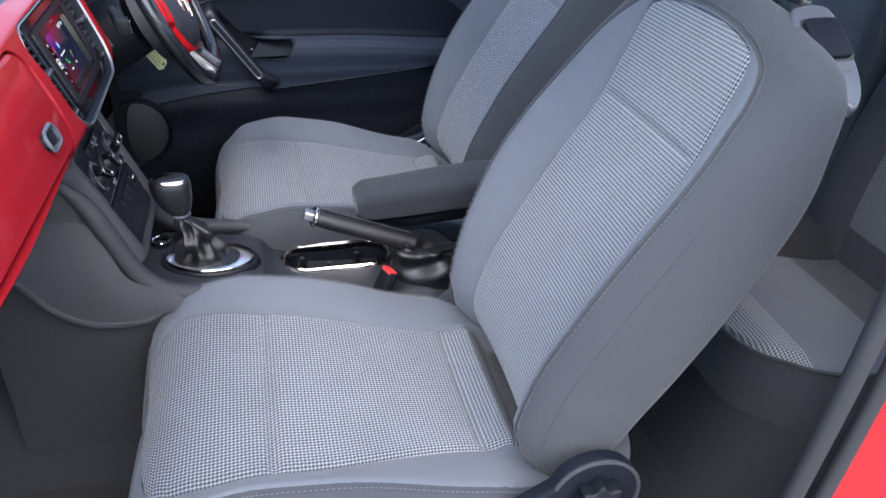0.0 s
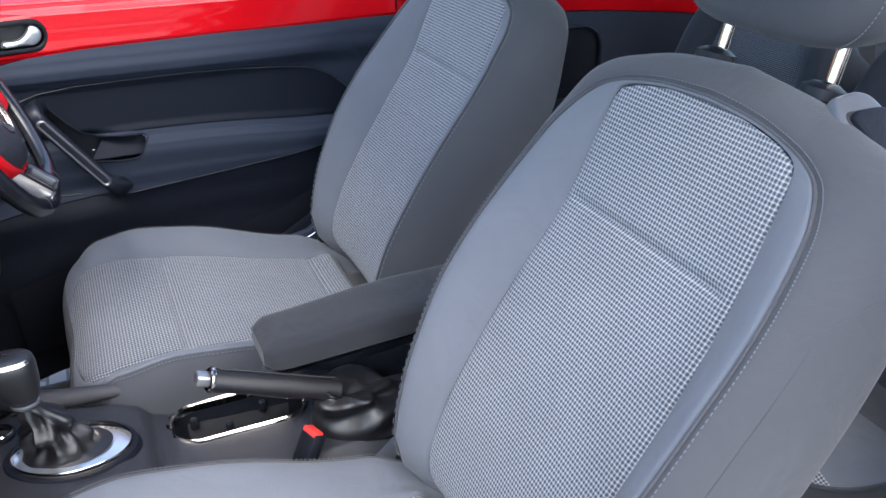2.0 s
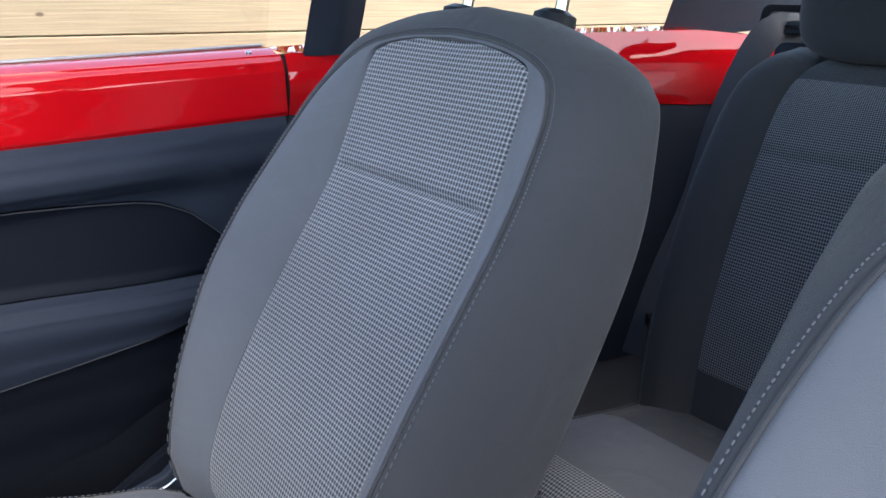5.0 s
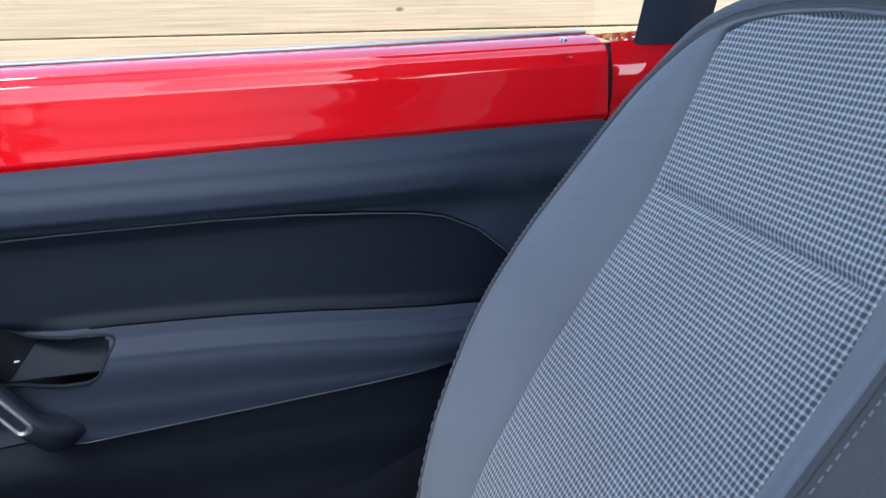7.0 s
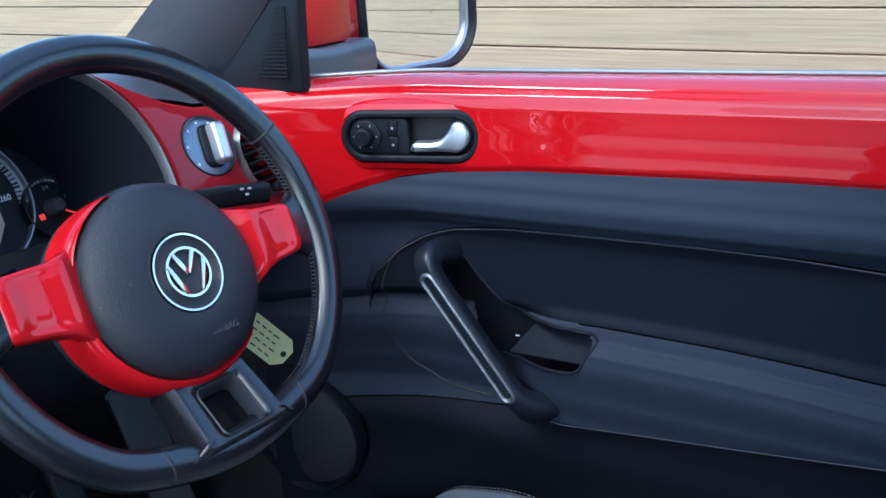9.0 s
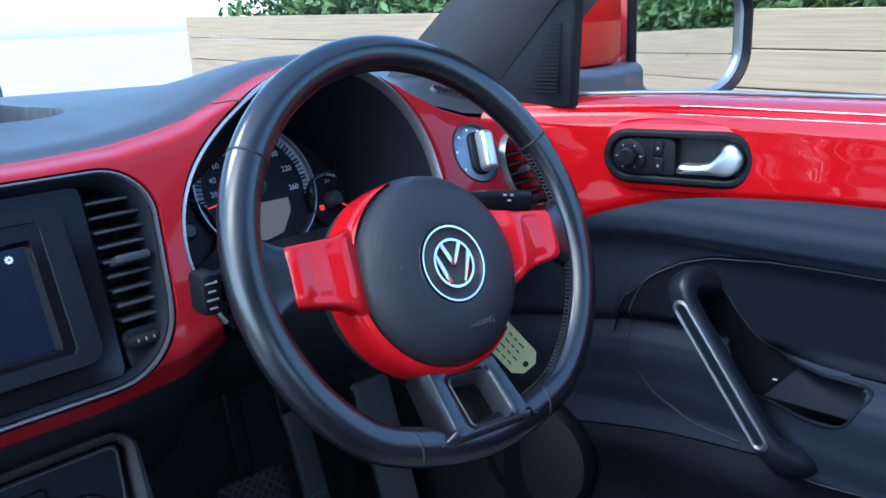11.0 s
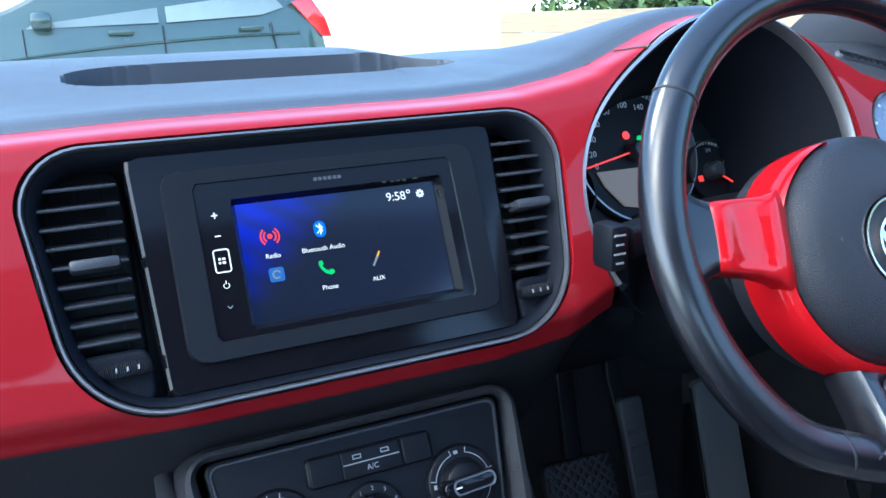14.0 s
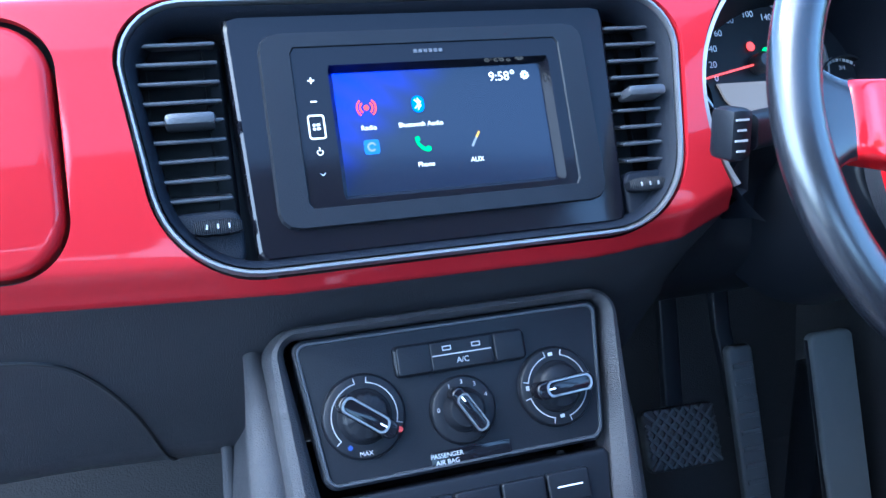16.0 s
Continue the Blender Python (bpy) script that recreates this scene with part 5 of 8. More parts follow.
def z_red(y):
    return linear_at([(-0.3, 0.848), (0.15, 0.847), (0.40, 0.842), (0.50, 0.835), (0.55, 0.828), (0.60, 0.814), (0.66, 0.790), (0.70, 0.768), (0.74, 0.742)], y)


def z_top(y):
    return linear_at([(-0.14, 0.655), (-0.12, 0.690), (-0.095, 0.716), (-0.066, 0.742), (-0.03, 0.760), (0.0, 0.767), (0.06, 0.774), (0.13, 0.779), (0.22, 0.782), (0.353, 0.781), (0.43, 0.779), (0.493, 0.772), (0.53, 0.760), (0.562, 0.742), (0.59, 0.715), (0.60, 0.69)], y)


def z_arm(y):
    return linear_at([(-0.20, 0.640), (-0.047, 0.656), (0.118, 0.671), (0.20, 0.676), (0.312, 0.679), (0.62, 0.679)], y)


def z_low(y):
    return linear_at([(-0.21, 0.622), (0.0, 0.595), (0.178, 0.576), (0.356, 0.560), (0.60, 0.541), (0.70, 0.535)], y)


door = thing("door_1", "red and black door trim with a red lacquered window ledge", "car door", (0.72, 0.25, 0.3), kind="structure")


def door_sheet(y0, y1, ny, lo, hi, nz, out=0.0, power=1.0):
    def fn(y, f):
        z = lo(y) + (hi(y) - lo(y)) * f
        return Vector((door_x(y, z) + out, y, z))
    return sheet(fn, span(y0, y1, ny), span(0, 1, nz))


INSERT = leather_grain("smooth_black_door_vinyl", (0.0062, 0.0080, 0.0130), 0.55, 900, 0.12, spec=0.09)
PULL_BLACK = material("moulded_black_plastic", (0.009, 0.011, 0.017), 0.36, var=0.1, grain=0.15, grain_size=1200, spec=0.30)
WELT = material("pale_welt_plastic", (0.030, 0.032, 0.040), 0.45, var=0.08)
ledge = lambda y: 0.9285
HF = frame_of((0.676, 0.533, 0.8755), (0.195, -1, 0), (0, 0, 1)) @ Matrix.Scale(0.81, 4)
def red_point(y, f):
    z = z_red(y) + (ledge(y) - z_red(y)) * f
    return Vector((door_x(y, max(z, 0.862)) - 0.004 + 0.003 * smooth(0.08, 0.0, f), y, z))
bm = sheet(red_point, span(-0.2165, 0.735, 184), [0, 0.01, 0.02, 0.035, 0.05, 0.075, 0.10] + span(0.13, 1, 34))
inv = HF.inverted()
hole = []
for f in bm.faces:
    p = inv @ f.calc_center_median()
    if math.hypot(max(0, abs(p.x) - 0.066), p.y) < 0.0285:
        hole.append(f)
bmesh.ops.delete(bm, geom=hole, context="FACES")
part("red_panel", bm, RED, door, "red lacquered upper panel", angle=70)
part("red_ledge", sheet(lambda y, f: Vector((door_x(y, 0.9285) - 0.004 + 0.046 * f, y, 0.9285 + 0.007 * math.sin(min(f * 1.4, 1) * math.pi / 2))), span(-0.213, 0.735, 66), span(0, 1, 10)), RED, door, "red lacquered window ledge", angle=70)
part("window_seal", sweep([(door_x(y, 0.9285) + 0.046, y, 0.937) for y in span(-0.213, 0.70, 50)], rounded(0.006, 0.005, 0.002, 3)), SILVER_MID, door, "bright window strip")
HOLLOW = [(0.492, 0.752), (0.470, 0.722), (0.440, 0.690), (0.415, 0.675), (0.370, 0.673), (0.322, 0.671), (0.326, 0.655), (0.340, 0.634), (0.370, 0.630), (0.448, 0.624), (0.47, 0.66), (0.505, 0.71)]
def cut(bm):
    gone = [f for f in bm.faces if inside(f.calc_center_median().y, f.calc_center_median().z, HOLLOW)]
    bmesh.ops.delete(bm, geom=gone, context="FACES")
    return bm
part("insert_panel", cut(door_sheet(-0.125, 0.60, 220, lambda y: z_arm(y) - 0.001, lambda y: max(z_arm(y), z_top(y) - 0.004), 40, 0.0015)), INSERT, door, "smooth black insert panel")
part("upper_trim", cut(door_sheet(-0.213, 0.735, 118, lambda y: z_top(y) if -0.12 < y < 0.60 else 0.66, lambda y: z_red(y) + 0.001, 22)), SOFT, door, "charcoal grained upper trim")
part("insert_welt", sweep([(door_x(y, z_top(y) - 0.003) - 0.0005, y, z_top(y) - 0.003) for y in span(-0.115, 0.59, 90)], circle(0.0010, 6)), WELT, door, "fine raised welt line")
arm = part("armrest", cut(door_sheet(-0.213, 0.345, 160, z_low, lambda y: z_arm(y) - 0.002, 50)), SOFT, door, "charcoal grained armrest")
part("armrest_front", cut(door_sheet(0.345, 0.72, 150, z_low, lambda y: 0.678, 60, 0.002)), SOFT, door, "charcoal front trim")
arc = [(0.545, 0.757), (0.570, 0.732), (0.583, 0.706), (0.589, 0.680), (0.589, 0.655), (0.579, 0.619), (0.560, 0.591), (0.537, 0.574), (0.514, 0.564), (0.457, 0.560)]
part("insert_groove", sweep([(door_x(y, z) + 0.0012, y, z) for y, z in [curve_at(arc, q) for q in span(0, 1, 70)]], circle(0.0016, 6)), RUBBER, door, "dark curved insert joint")
part("lower_panel", door_sheet(-0.213, 0.74, 60, lambda y: 0.23, lambda y: z_low(y) - 0.003, 24, 0.006), PLASTIC, door, "charcoal grained lower panel")
part("lower_welt", sweep([(door_x(y, z_low(y)) + 0.002, y, z_low(y) - 0.002) for y in span(-0.21, 0.40, 50)], circle(0.0008, 6)), WELT, door, "fine trim joint")
# door pocket
def lip_z(y):
    return value_at([(-0.20, 0.556), (-0.017, 0.509), (0.108, 0.467), (0.206, 0.443), (0.35, 0.428), (0.48, 0.424), (0.62, 0.405)], y)
part("door_pocket", sheet(lambda y, f: Vector((door_x(y, 0.42) - 0.030 * math.sin(f * math.pi / 2) - 0.004, y, 0.24 + (lip_z(y) - 0.24) * f)), span(-0.20, 0.62, 50), span(0, 1, 12)), PLASTIC_DARK, door, "black door pocket")
part("door_core", sheet(lambda y, z: Vector((door_x(y, 0.88) + 0.030, y, z)), span(-0.216, 0.74, 30), span(0.16, 0.930, 10)), PLASTIC_DARK, door, "black door core")
part("kick_panel", sheet(lambda y, z: Vector((0.69 - 0.20 * smooth(0.78, 1.2, y) * 0.3, y, z)), span(0.66, 1.25, 12), span(0.10, 0.935, 12)), CARPET, door, "black felt kick panel")
SPK = frame_of((door_x(0.700, 0.478) - 0.006, 0.700, 0.478), (0.16, -1, 0), (0, 0, 1))
part("speaker_ring", band(circle(0.070, 56, 0.073), circle(0.080, 56, 0.083), SPK, [(0, -0.010), (0.15, 0.004), (0.5, 0.008), (0.9, 0.003), (1, -0.012)]), PLASTIC_DARK, door, "black round speaker surround")
part("speaker_grille", turned([(0.0715, -0.004), (0.060, 0.000), (0.030, 0.003), (0.0, 0.004)], SPK, 48), RUBBER, door, "black speaker grille")
# pull handle with a bright outline, and the hollow behind it
rim_h = [Vector((door_x(y, z) + 0.0015, y, z)) for y, z in [curve_at(HOLLOW[:10], q) for q in span(0, 1, 60)]]
part("hollow_rim", sweep(rim_h, circle(0.0020, 8)), PLASTIC, door, "rounded hollow rim")
tr = part("switch_tray", slab([(-0.056, -0.020), (0.046, -0.020), (0.058, -0.008), (0.062, 0.020), (-0.030, 0.020)], frame_of((0.6965, 0.371, 0.645), (0, -1, 0), (0.55, 0, 0.83)), 0.004, 0.0015), INSERT, door, "black window switch tray")
part("switch_mark", quick_box((0, 0, 0), (0.002, 0.005, 0.0015), pose(0.692, 0.420, 0.648, 0, -30, 0), bevel=0.0004), GREY_PRINT, tr, "small pale mark")
PF = frame_of((0.6335, 0.453, 0.6645), (0.05, -0.565, -0.825), (0.02, -0.825, 0.565))
def pull_station(q):
    """Place along the bar and depth of its middle, half width and half depth."""
    a, w, b, c = curve_at([(-0.080, -0.075, 0.021, 0.015), (-0.092, -0.050, 0.019, 0.015), (-0.097, -0.027, 0.0155, 0.0135), (-0.088, -0.0135, 0.0138, 0.0130), (-0.068, -0.0105, 0.0132, 0.0105), (-0.030, -0.0105, 0.0130, 0.0105), (0.030, -0.0105, 0.0130, 0.0105), (0.074, -0.0105, 0.0132, 0.0105), (0.094, -0.0140, 0.0145, 0.0125), (0.112, -0.027, 0.021, 0.015), (0.124, -0.050, 0.026, 0.017), (0.130, -0.075, 0.028, 0.018)], q)
    return Vector((a, 0.006 * smooth(0.07, 0.12, abs(a)), w)), b, c
bm = bmesh.new()
rings = []
for q in span(0, 1, 64):
    p, half, deep = pull_station(q)
    nxt, prv = pull_station(min(1, q + 0.01))[0], pull_station(max(0, q - 0.01))[0]
    t = nxt - prv
    n = Vector((-t.z, 0, t.x)).normalized()
    rings.append([bm.verts.new(PF @ (p + Vector((0, half * math.copysign(abs(math.cos(g)) ** 0.6, math.cos(g)), 0)) + n * deep * math.copysign(abs(math.sin(g)) ** 0.6, math.sin(g)))) for g in span(0, 2 * math.pi, 29)[:-1]])
for r, q in zip(rings, rings[1:]):
    for j in range(len(r)):
        bm.faces.new((r[j], r[(j + 1) % len(r)], q[(j + 1) % len(r)], q[j]))
pull = part("pull_handle", bm, PULL_BLACK, door, "black moulded pull handle", angle=60)
lo_in, lo_out = rounded(0.160, 0.0085, 0.0042, 8), rounded(0.174, 0.0185, 0.0092, 8)
part("pull_outline", band(lo_in, lo_out, at(PF, 0.0, 0.0, 0.0005), [(0, -0.003), (0.1, 0.001), (0.5, 0.0024), (0.9, 0.001), (1, -0.003)]), PULL_METAL, pull, "satin silver outline")
part("pull_face", slab(lo_in, at(PF, 0.0, 0.0, -0.005), 0.0045, 0.002), PLASTIC_DARK, pull, "black pull face")
# release handle with mirror knob and lock buttons
hnd = thing("door_release", "black door release bezel with a satin silver lever", "door handle", tuple(HF @ Vector((0, 0, 0))))
part("red_swell", band(rounded(0.200, 0.070, 0.035, 8), rounded(0.240, 0.100, 0.049, 8), at(HF, 0, -0.001, -0.010), [(0, 0.006), (0.15, 0.010), (0.6, 0.007), (1, -0.006)]), RED, hnd, "red raised surround")
part("bezel", band(rounded(0.178, 0.050, 0.025, 8), rounded(0.203, 0.074, 0.037, 8), HF, [(0, -0.022), (0.06, 0.004), (0.25, 0.0065), (0.6, 0.0065), (0.9, 0.003), (1, -0.014)]), PLASTIC_DARK, hnd, "black rounded bezel")
part("back_plate", slab(rounded(0.182, 0.054, 0.026, 8), at(HF, 0, 0, -0.034), 0.010), RUBBER, hnd, "black recess")
part("switch_plate", slab(rounded(0.088, 0.050, (0.024, 0.004, 0.010, 0.024), 8), at(HF, -0.046, 0, -0.012), 0.012, 0.002), PLASTIC_DARK, hnd, "black switch plate")
part("mirror_dial", turned([(0.0225, -0.002), (0.0225, 0.003), (0.020, 0.004), (0.0125, 0.004), (0.0120, 0.014), (0.010, 0.016), (0, 0.016)], at(HF, -0.064, 0, 0), 32), PLASTIC_DARK, hnd, "black mirror adjuster knob")
bm = bmesh.new()
for a in range(0, 360, 60):
    box(bm, (0.0165, 0, 0.0043), (0.003, 0.0014, 0.0004), at(HF, -0.064, 0, 0, a))
part("mirror_marks", bm, GREY_PRINT, hnd, "small pale dial marks", smooth=False)
for dv in (0.0115, -0.0115):
    b = part("lock_button", slab(rounded(0.014, 0.021, 0.003), at(HF, -0.0245, dv, -0.002, -8), 0.0045, 0.0015), PLASTIC_DARK, hnd, "black lock button")
    part("lock_mark", slab(rounded(0.0032, 0.0034, 0.001), at(HF, -0.0245, dv, 0.0026, -8), 0.0003), GREY_PRINT, b, "white padlock mark", smooth=False)
lever_pts = [(0.000, -0.019), (0.012, -0.021), (0.045, -0.020), (0.066, -0.021), (0.080, -0.012), (0.085, 0.002), (0.079, 0.016), (0.070, 0.021), (0.061, 0.018), (0.055, 0.008), (0.044, -0.003), (0.030, -0.007), (0.006, -0.008)]
ring = [curve_at(lever_pts + lever_pts[:1], q) for q in span(0, 1, 79)[:-1]]
part("lever", slab(ring, at(HF, 0, 0, -0.010), 0.018, 0.006), SILVER, hnd, "satin silver release lever")

part("ledge_screw", turned([(0.0045, 0.0), (0.0045, 0.0025), (0.003, 0.0035), (0.0, 0.003)], frame_of((0.690, -0.161, 0.934), (1, 0, 0), (0, 1, 0)), 16), CHROME, door, "small bright screw head")

# A-pillar, tweeter corner, B-pillar and rear quarter
pil = thing("pillar_trim", "dark grey trim of the windscreen pillar", "pillar trim", (0.66, 0.75, 0.95), kind="structure")
def pillar(a, f):
    base = Vector((0.645, 0.90, 0.94)).lerp(Vector((0.56, 0.30, 1.34)), f)
    inner = Vector((-0.055, 0.02, 0.0)) * (1 - 0.4 * f)
    outer = Vector((0.065, -0.14, 0.01)) * (1 - 0.45 * f)
    p = base + inner * (1 - a) + outer * a
    n = Vector((-0.45, -0.75, 0.1)) * 0.030 * math.sin(a * math.pi)
    return p + n
part("pillar_cover", sheet(pillar, span(0, 1, 14), span(-0.03, 1, 24)), PILLAR, pil, "blue-grey grained pillar cover")
tw = thing("tweeter_panel", "black triangular tweeter panel with ribbed grille", "tweeter panel", (0.655, 0.68, 0.93), kind="structure")
tri = [(0.646, 0.926), (0.640, 1.03), (0.642, 1.060), (0.653, 1.052), (0.750, 0.938), (0.754, 0.926)]
TW = frame_of((0.668, 0, 0), (0, -1, 0), (0, 0, 1))
def tw_x(y):
    return 0.668 - 0.25 * max(0, y - 0.60)
bm = slab([(-y, z) for y, z in tri], TW, 0.012, 0.004)
for v in bm.verts:
    v.co.x += tw_x(v.co.y) - 0.668
part("corner", bm, PLASTIC_DARK, tw, "black corner trim")
for k in range(26):
    z = 0.945 + k * 0.0042
    ya, yb = 0.656, 0.738 - 0.85 * (z - 0.935)
    if yb - ya < 0.012:
        break
    bm = bmesh.new()
    box(bm, (tw_x((ya + yb) / 2) - 0.0125, (ya + yb) / 2, z), (0.002, yb - ya, 0.0020), Matrix.Identity(4))
    part("rib", bm, PLASTIC_DARK, tw)
bp = thing("rear_quarter", "red and charcoal rear side trim with a cubby", "side trim", (0.70, -0.7, 0.3), kind="structure")
def quarter_low(y):
    return linear_at([(-1.3, 0.780), (-1.0, 0.796), (-0.77, 0.812), (-0.22, 0.848)], y)
def quarter_top(y):
    return linear_at([(-1.3, 0.895), (-1.2, 0.908), (-1.0, 0.930), (-0.5, 0.934), (-0.22, 0.930)], y)
def quarter_x(y):
    return 0.720 + 0.01 * y - 0.10 * smooth(-0.7, -1.2, y)
part("red_quarter", sheet(lambda y, f: Vector((quarter_x(y) - 0.012 - 0.01 * math.sin(f * math.pi), y, quarter_low(y) + (quarter_top(y) - quarter_low(y)) * f)), span(-1.3, -0.219, 40), span(0, 1, 10)), RED, bp, "red lacquered rear side panel", angle=70)
part("red_cap", sheet(lambda y, f: Vector((quarter_x(y) - 0.012 + 0.06 * f, y, quarter_top(y) + 0.004 * f)), span(-1.3, -0.219, 40), span(0, 1, 4)), RED, bp, "red lacquered ledge", angle=70)
part("side_trim", sheet(lambda y, f: Vector((quarter_x(y) - 0.014 - 0.02 * math.sin(f * math.pi) ** 2, y, 0.25 + (quarter_low(y) - 0.252) * f)), span(-1.3, -0.219, 40), span(0, 1, 20)), SOFT, bp, "charcoal grained side trim")
QF = frame_of((quarter_x(-0.62) - 0.036, -0.58, 0.70), (0, -1, 0), (0, 0, 1))
part("cubby", band(rounded(0.28, 0.16, 0.05), rounded(0.30, 0.18, 0.06), QF, [(0, -0.02), (0.2, 0.006), (0.7, 0.008), (1, 0.0)]), PLASTIC, bp, "rounded cubby rim")
part("cubby_back", slab(rounded(0.285, 0.165, 0.05), at(QF, 0, 0, -0.004), 0.002), PLASTIC_DARK, bp, "black cubby panel")
part("quarter_core", sheet(lambda y, f: Vector((quarter_x(y) + 0.03, y, 0.2 + (quarter_top(y) - 0.205) * f)), span(-1.32, -0.216, 20), span(0, 1, 6)), RUBBER, bp, "black body cavity")
part("door_jamb", quick_box((0.737, -0.216, 0.58), (0.05, 0.07, 0.69), bevel=0.006), RUBBER, bp, "black door jamb")
part("middle_pillar", sheet(lambda a, f: Vector((0.690 - 0.10 * f + 0.03 * abs(a - 0.5), -0.245 - 0.085 * a - 0.05 * f, 0.925 + 0.42 * f)), span(0, 1, 10), span(0, 1, 14)), SOFT, bp, "grey middle pillar cover")
part("rear_roof_side", sheet(lambda a, f: Vector((0.68 - 0.14 * f, -0.95 - 0.45 * a, 0.915 + 0.40 * f)), span(0, 1, 8), span(0, 1, 8)), SOFT, bp, "dark rear pillar cover")
# opposite side: seals and red body at the open doorway
lp = thing("doorway", "red body edge with black rubber door seals", "door frame", (-0.75, -0.2, 0.4), kind="structure")
seal = [(-0.735, 0.62, 0.235), (-0.735, 0.05, 0.235), (-0.738, -0.03, 0.28), (-0.742, -0.075, 0.42), (-0.745, -0.105, 0.58), (-0.745, -0.135, 0.76), (-0.735, -0.165, 0.95), (-0.66, -0.20, 1.25), (-0.60, -0.15, 1.34)]
seal = [Vector(curve_at(seal, q)) for q in span(0, 1, 60)]
part("rubber_seal", sweep(seal, circle(0.011, 10), up=(1, 0, 0)), RUBBER, lp, "black rubber door seal")
part("rubber_seal", sweep([p + Vector((-0.006, -0.030, -0.012)) for p in seal], circle(0.009, 10), up=(1, 0, 0)), RUBBER, lp, "black inner rubber seal")
part("body_edge", sheet(lambda a, f: Vector(curve_at([tuple(p) for p in seal], f)) + Vector((-0.004 - 0.05 * a, -0.045 - 0.10 * a, -0.02)), span(0, 1, 6), span(0.18, 1, 40)), RED, lp, "red lacquered body edge", angle=70)
part("left_trim", sheet(lambda y, f: Vector((-0.715, y, 0.25 + 0.70 * f)), span(-1.2, -0.19, 20), span(0, 1, 12)), PLASTIC, lp, "charcoal rear side trim")
part("left_roof_side", sheet(lambda a, f: Vector((-0.68 + 0.14 * f, -0.85 - 0.40 * a, 0.95 + 0.37 * f)), span(0, 1, 8), span(0, 1, 8)), SOFT, lp, "dark rear pillar cover")

# window and windscreen
def glass(name, tint):
    """Thin glass: what passes through it takes the tint, and a little is mirrored."""
    ma = bpy.data.materials.new(name)
    ma.use_nodes = True
    nt = ma.node_tree
    nt.nodes.remove(nt.nodes["Principled BSDF"])
    thru, mirror, mix = nt.nodes.new("ShaderNodeBsdfTransparent"), nt.nodes.new("ShaderNodeBsdfGlossy"), nt.nodes.new("ShaderNodeMixShader")
    thru.inputs["Color"].default_value = (*tint, 1)
    mirror.inputs["Roughness"].default_value = 0.02
    mix.inputs["Fac"].default_value = 0.06
    nt.links.new(thru.outputs["BSDF"], mix.inputs[1])
    nt.links.new(mirror.outputs["BSDF"], mix.inputs[2])
    nt.links.new(mix.outputs["Shader"], nt.nodes["Material Output"].inputs["Surface"])
    return ma


# the second glass is only for the added pane that dims overhead light
GLASS, GLASS_DIMMER = glass("clear_glass", (0.93, 0.95, 0.94)), glass("overhead_dimmer_glass", (0.50, 0.51, 0.52))


def pane(name, fn, us, vs, label, mat=GLASS):
    ob = solo(name, sheet(fn, us, vs), mat, label, "window", kind="structure")
    ob.visible_shadow = mat is not GLASS
    return ob


pane("window_1", lambda y, f: Vector((door_x(y, 0.9285) + 0.044 - 0.13 * f, y, 0.934 + 0.38 * f)), span(-0.22, 0.62, 10), span(0, 1, 6), "clear side window over the red ledge")
pane("windscreen", lambda a, f: Vector((a * (0.62 - 0.06 * f), 1.17 - 0.20 * a * a - 0.80 * f, 0.965 + 0.365 * f)), span(-1, 1, 16), span(0, 1, 8), "clear raked windscreen with a dotted edge")

pane("window_3", lambda a, f: Vector((a * (0.60 - 0.08 * f), -1.40 + 0.34 * f, 0.905 + 0.40 * f)), span(-1, 1, 10), span(0, 1, 6), "clear raked rear window")
# added pane out of view: its tint sets how much sky light falls in
pane("overhead_light_pane", lambda a, f: Vector((a * 0.56, 0.37 - 0.43 * f, 1.335 + 0.025 * f - 0.05 * a * a * f)), span(-1, 1, 12), span(0, 1, 6), "added unseen pane dimming overhead light between windscreen and headlining", GLASS_DIMMER)


# ---------------------------------------------------------------- steering wheel
WH = frame_of((0.3373, 0.5568, 0.8526), (0.9986, -0.0536, 0), (0, 0.4124, 0.911)) @ Matrix.Rotation(radians(-5.1), 4, "Z")
sw = thing("steering_wheel", "black leather steering wheel with red lacquered spokes", "steering wheel", tuple(WH.translation))
RIM_R = 0.1655
STITCH = material("dark_stitch_thread", (0.030, 0.032, 0.038), 0.7, var=0.0)


def rim_loop(n=120):
    """The rim's centre line: round, with a slightly flattened foot."""
    out = []
    for i in range(n):
        a = 2 * math.pi * i / n
        x, y = RIM_R * math.cos(a), RIM_R * math.sin(a)
        out.append((x, y + 0.0085 * smooth(-0.128, -0.1655, y)))
    return out


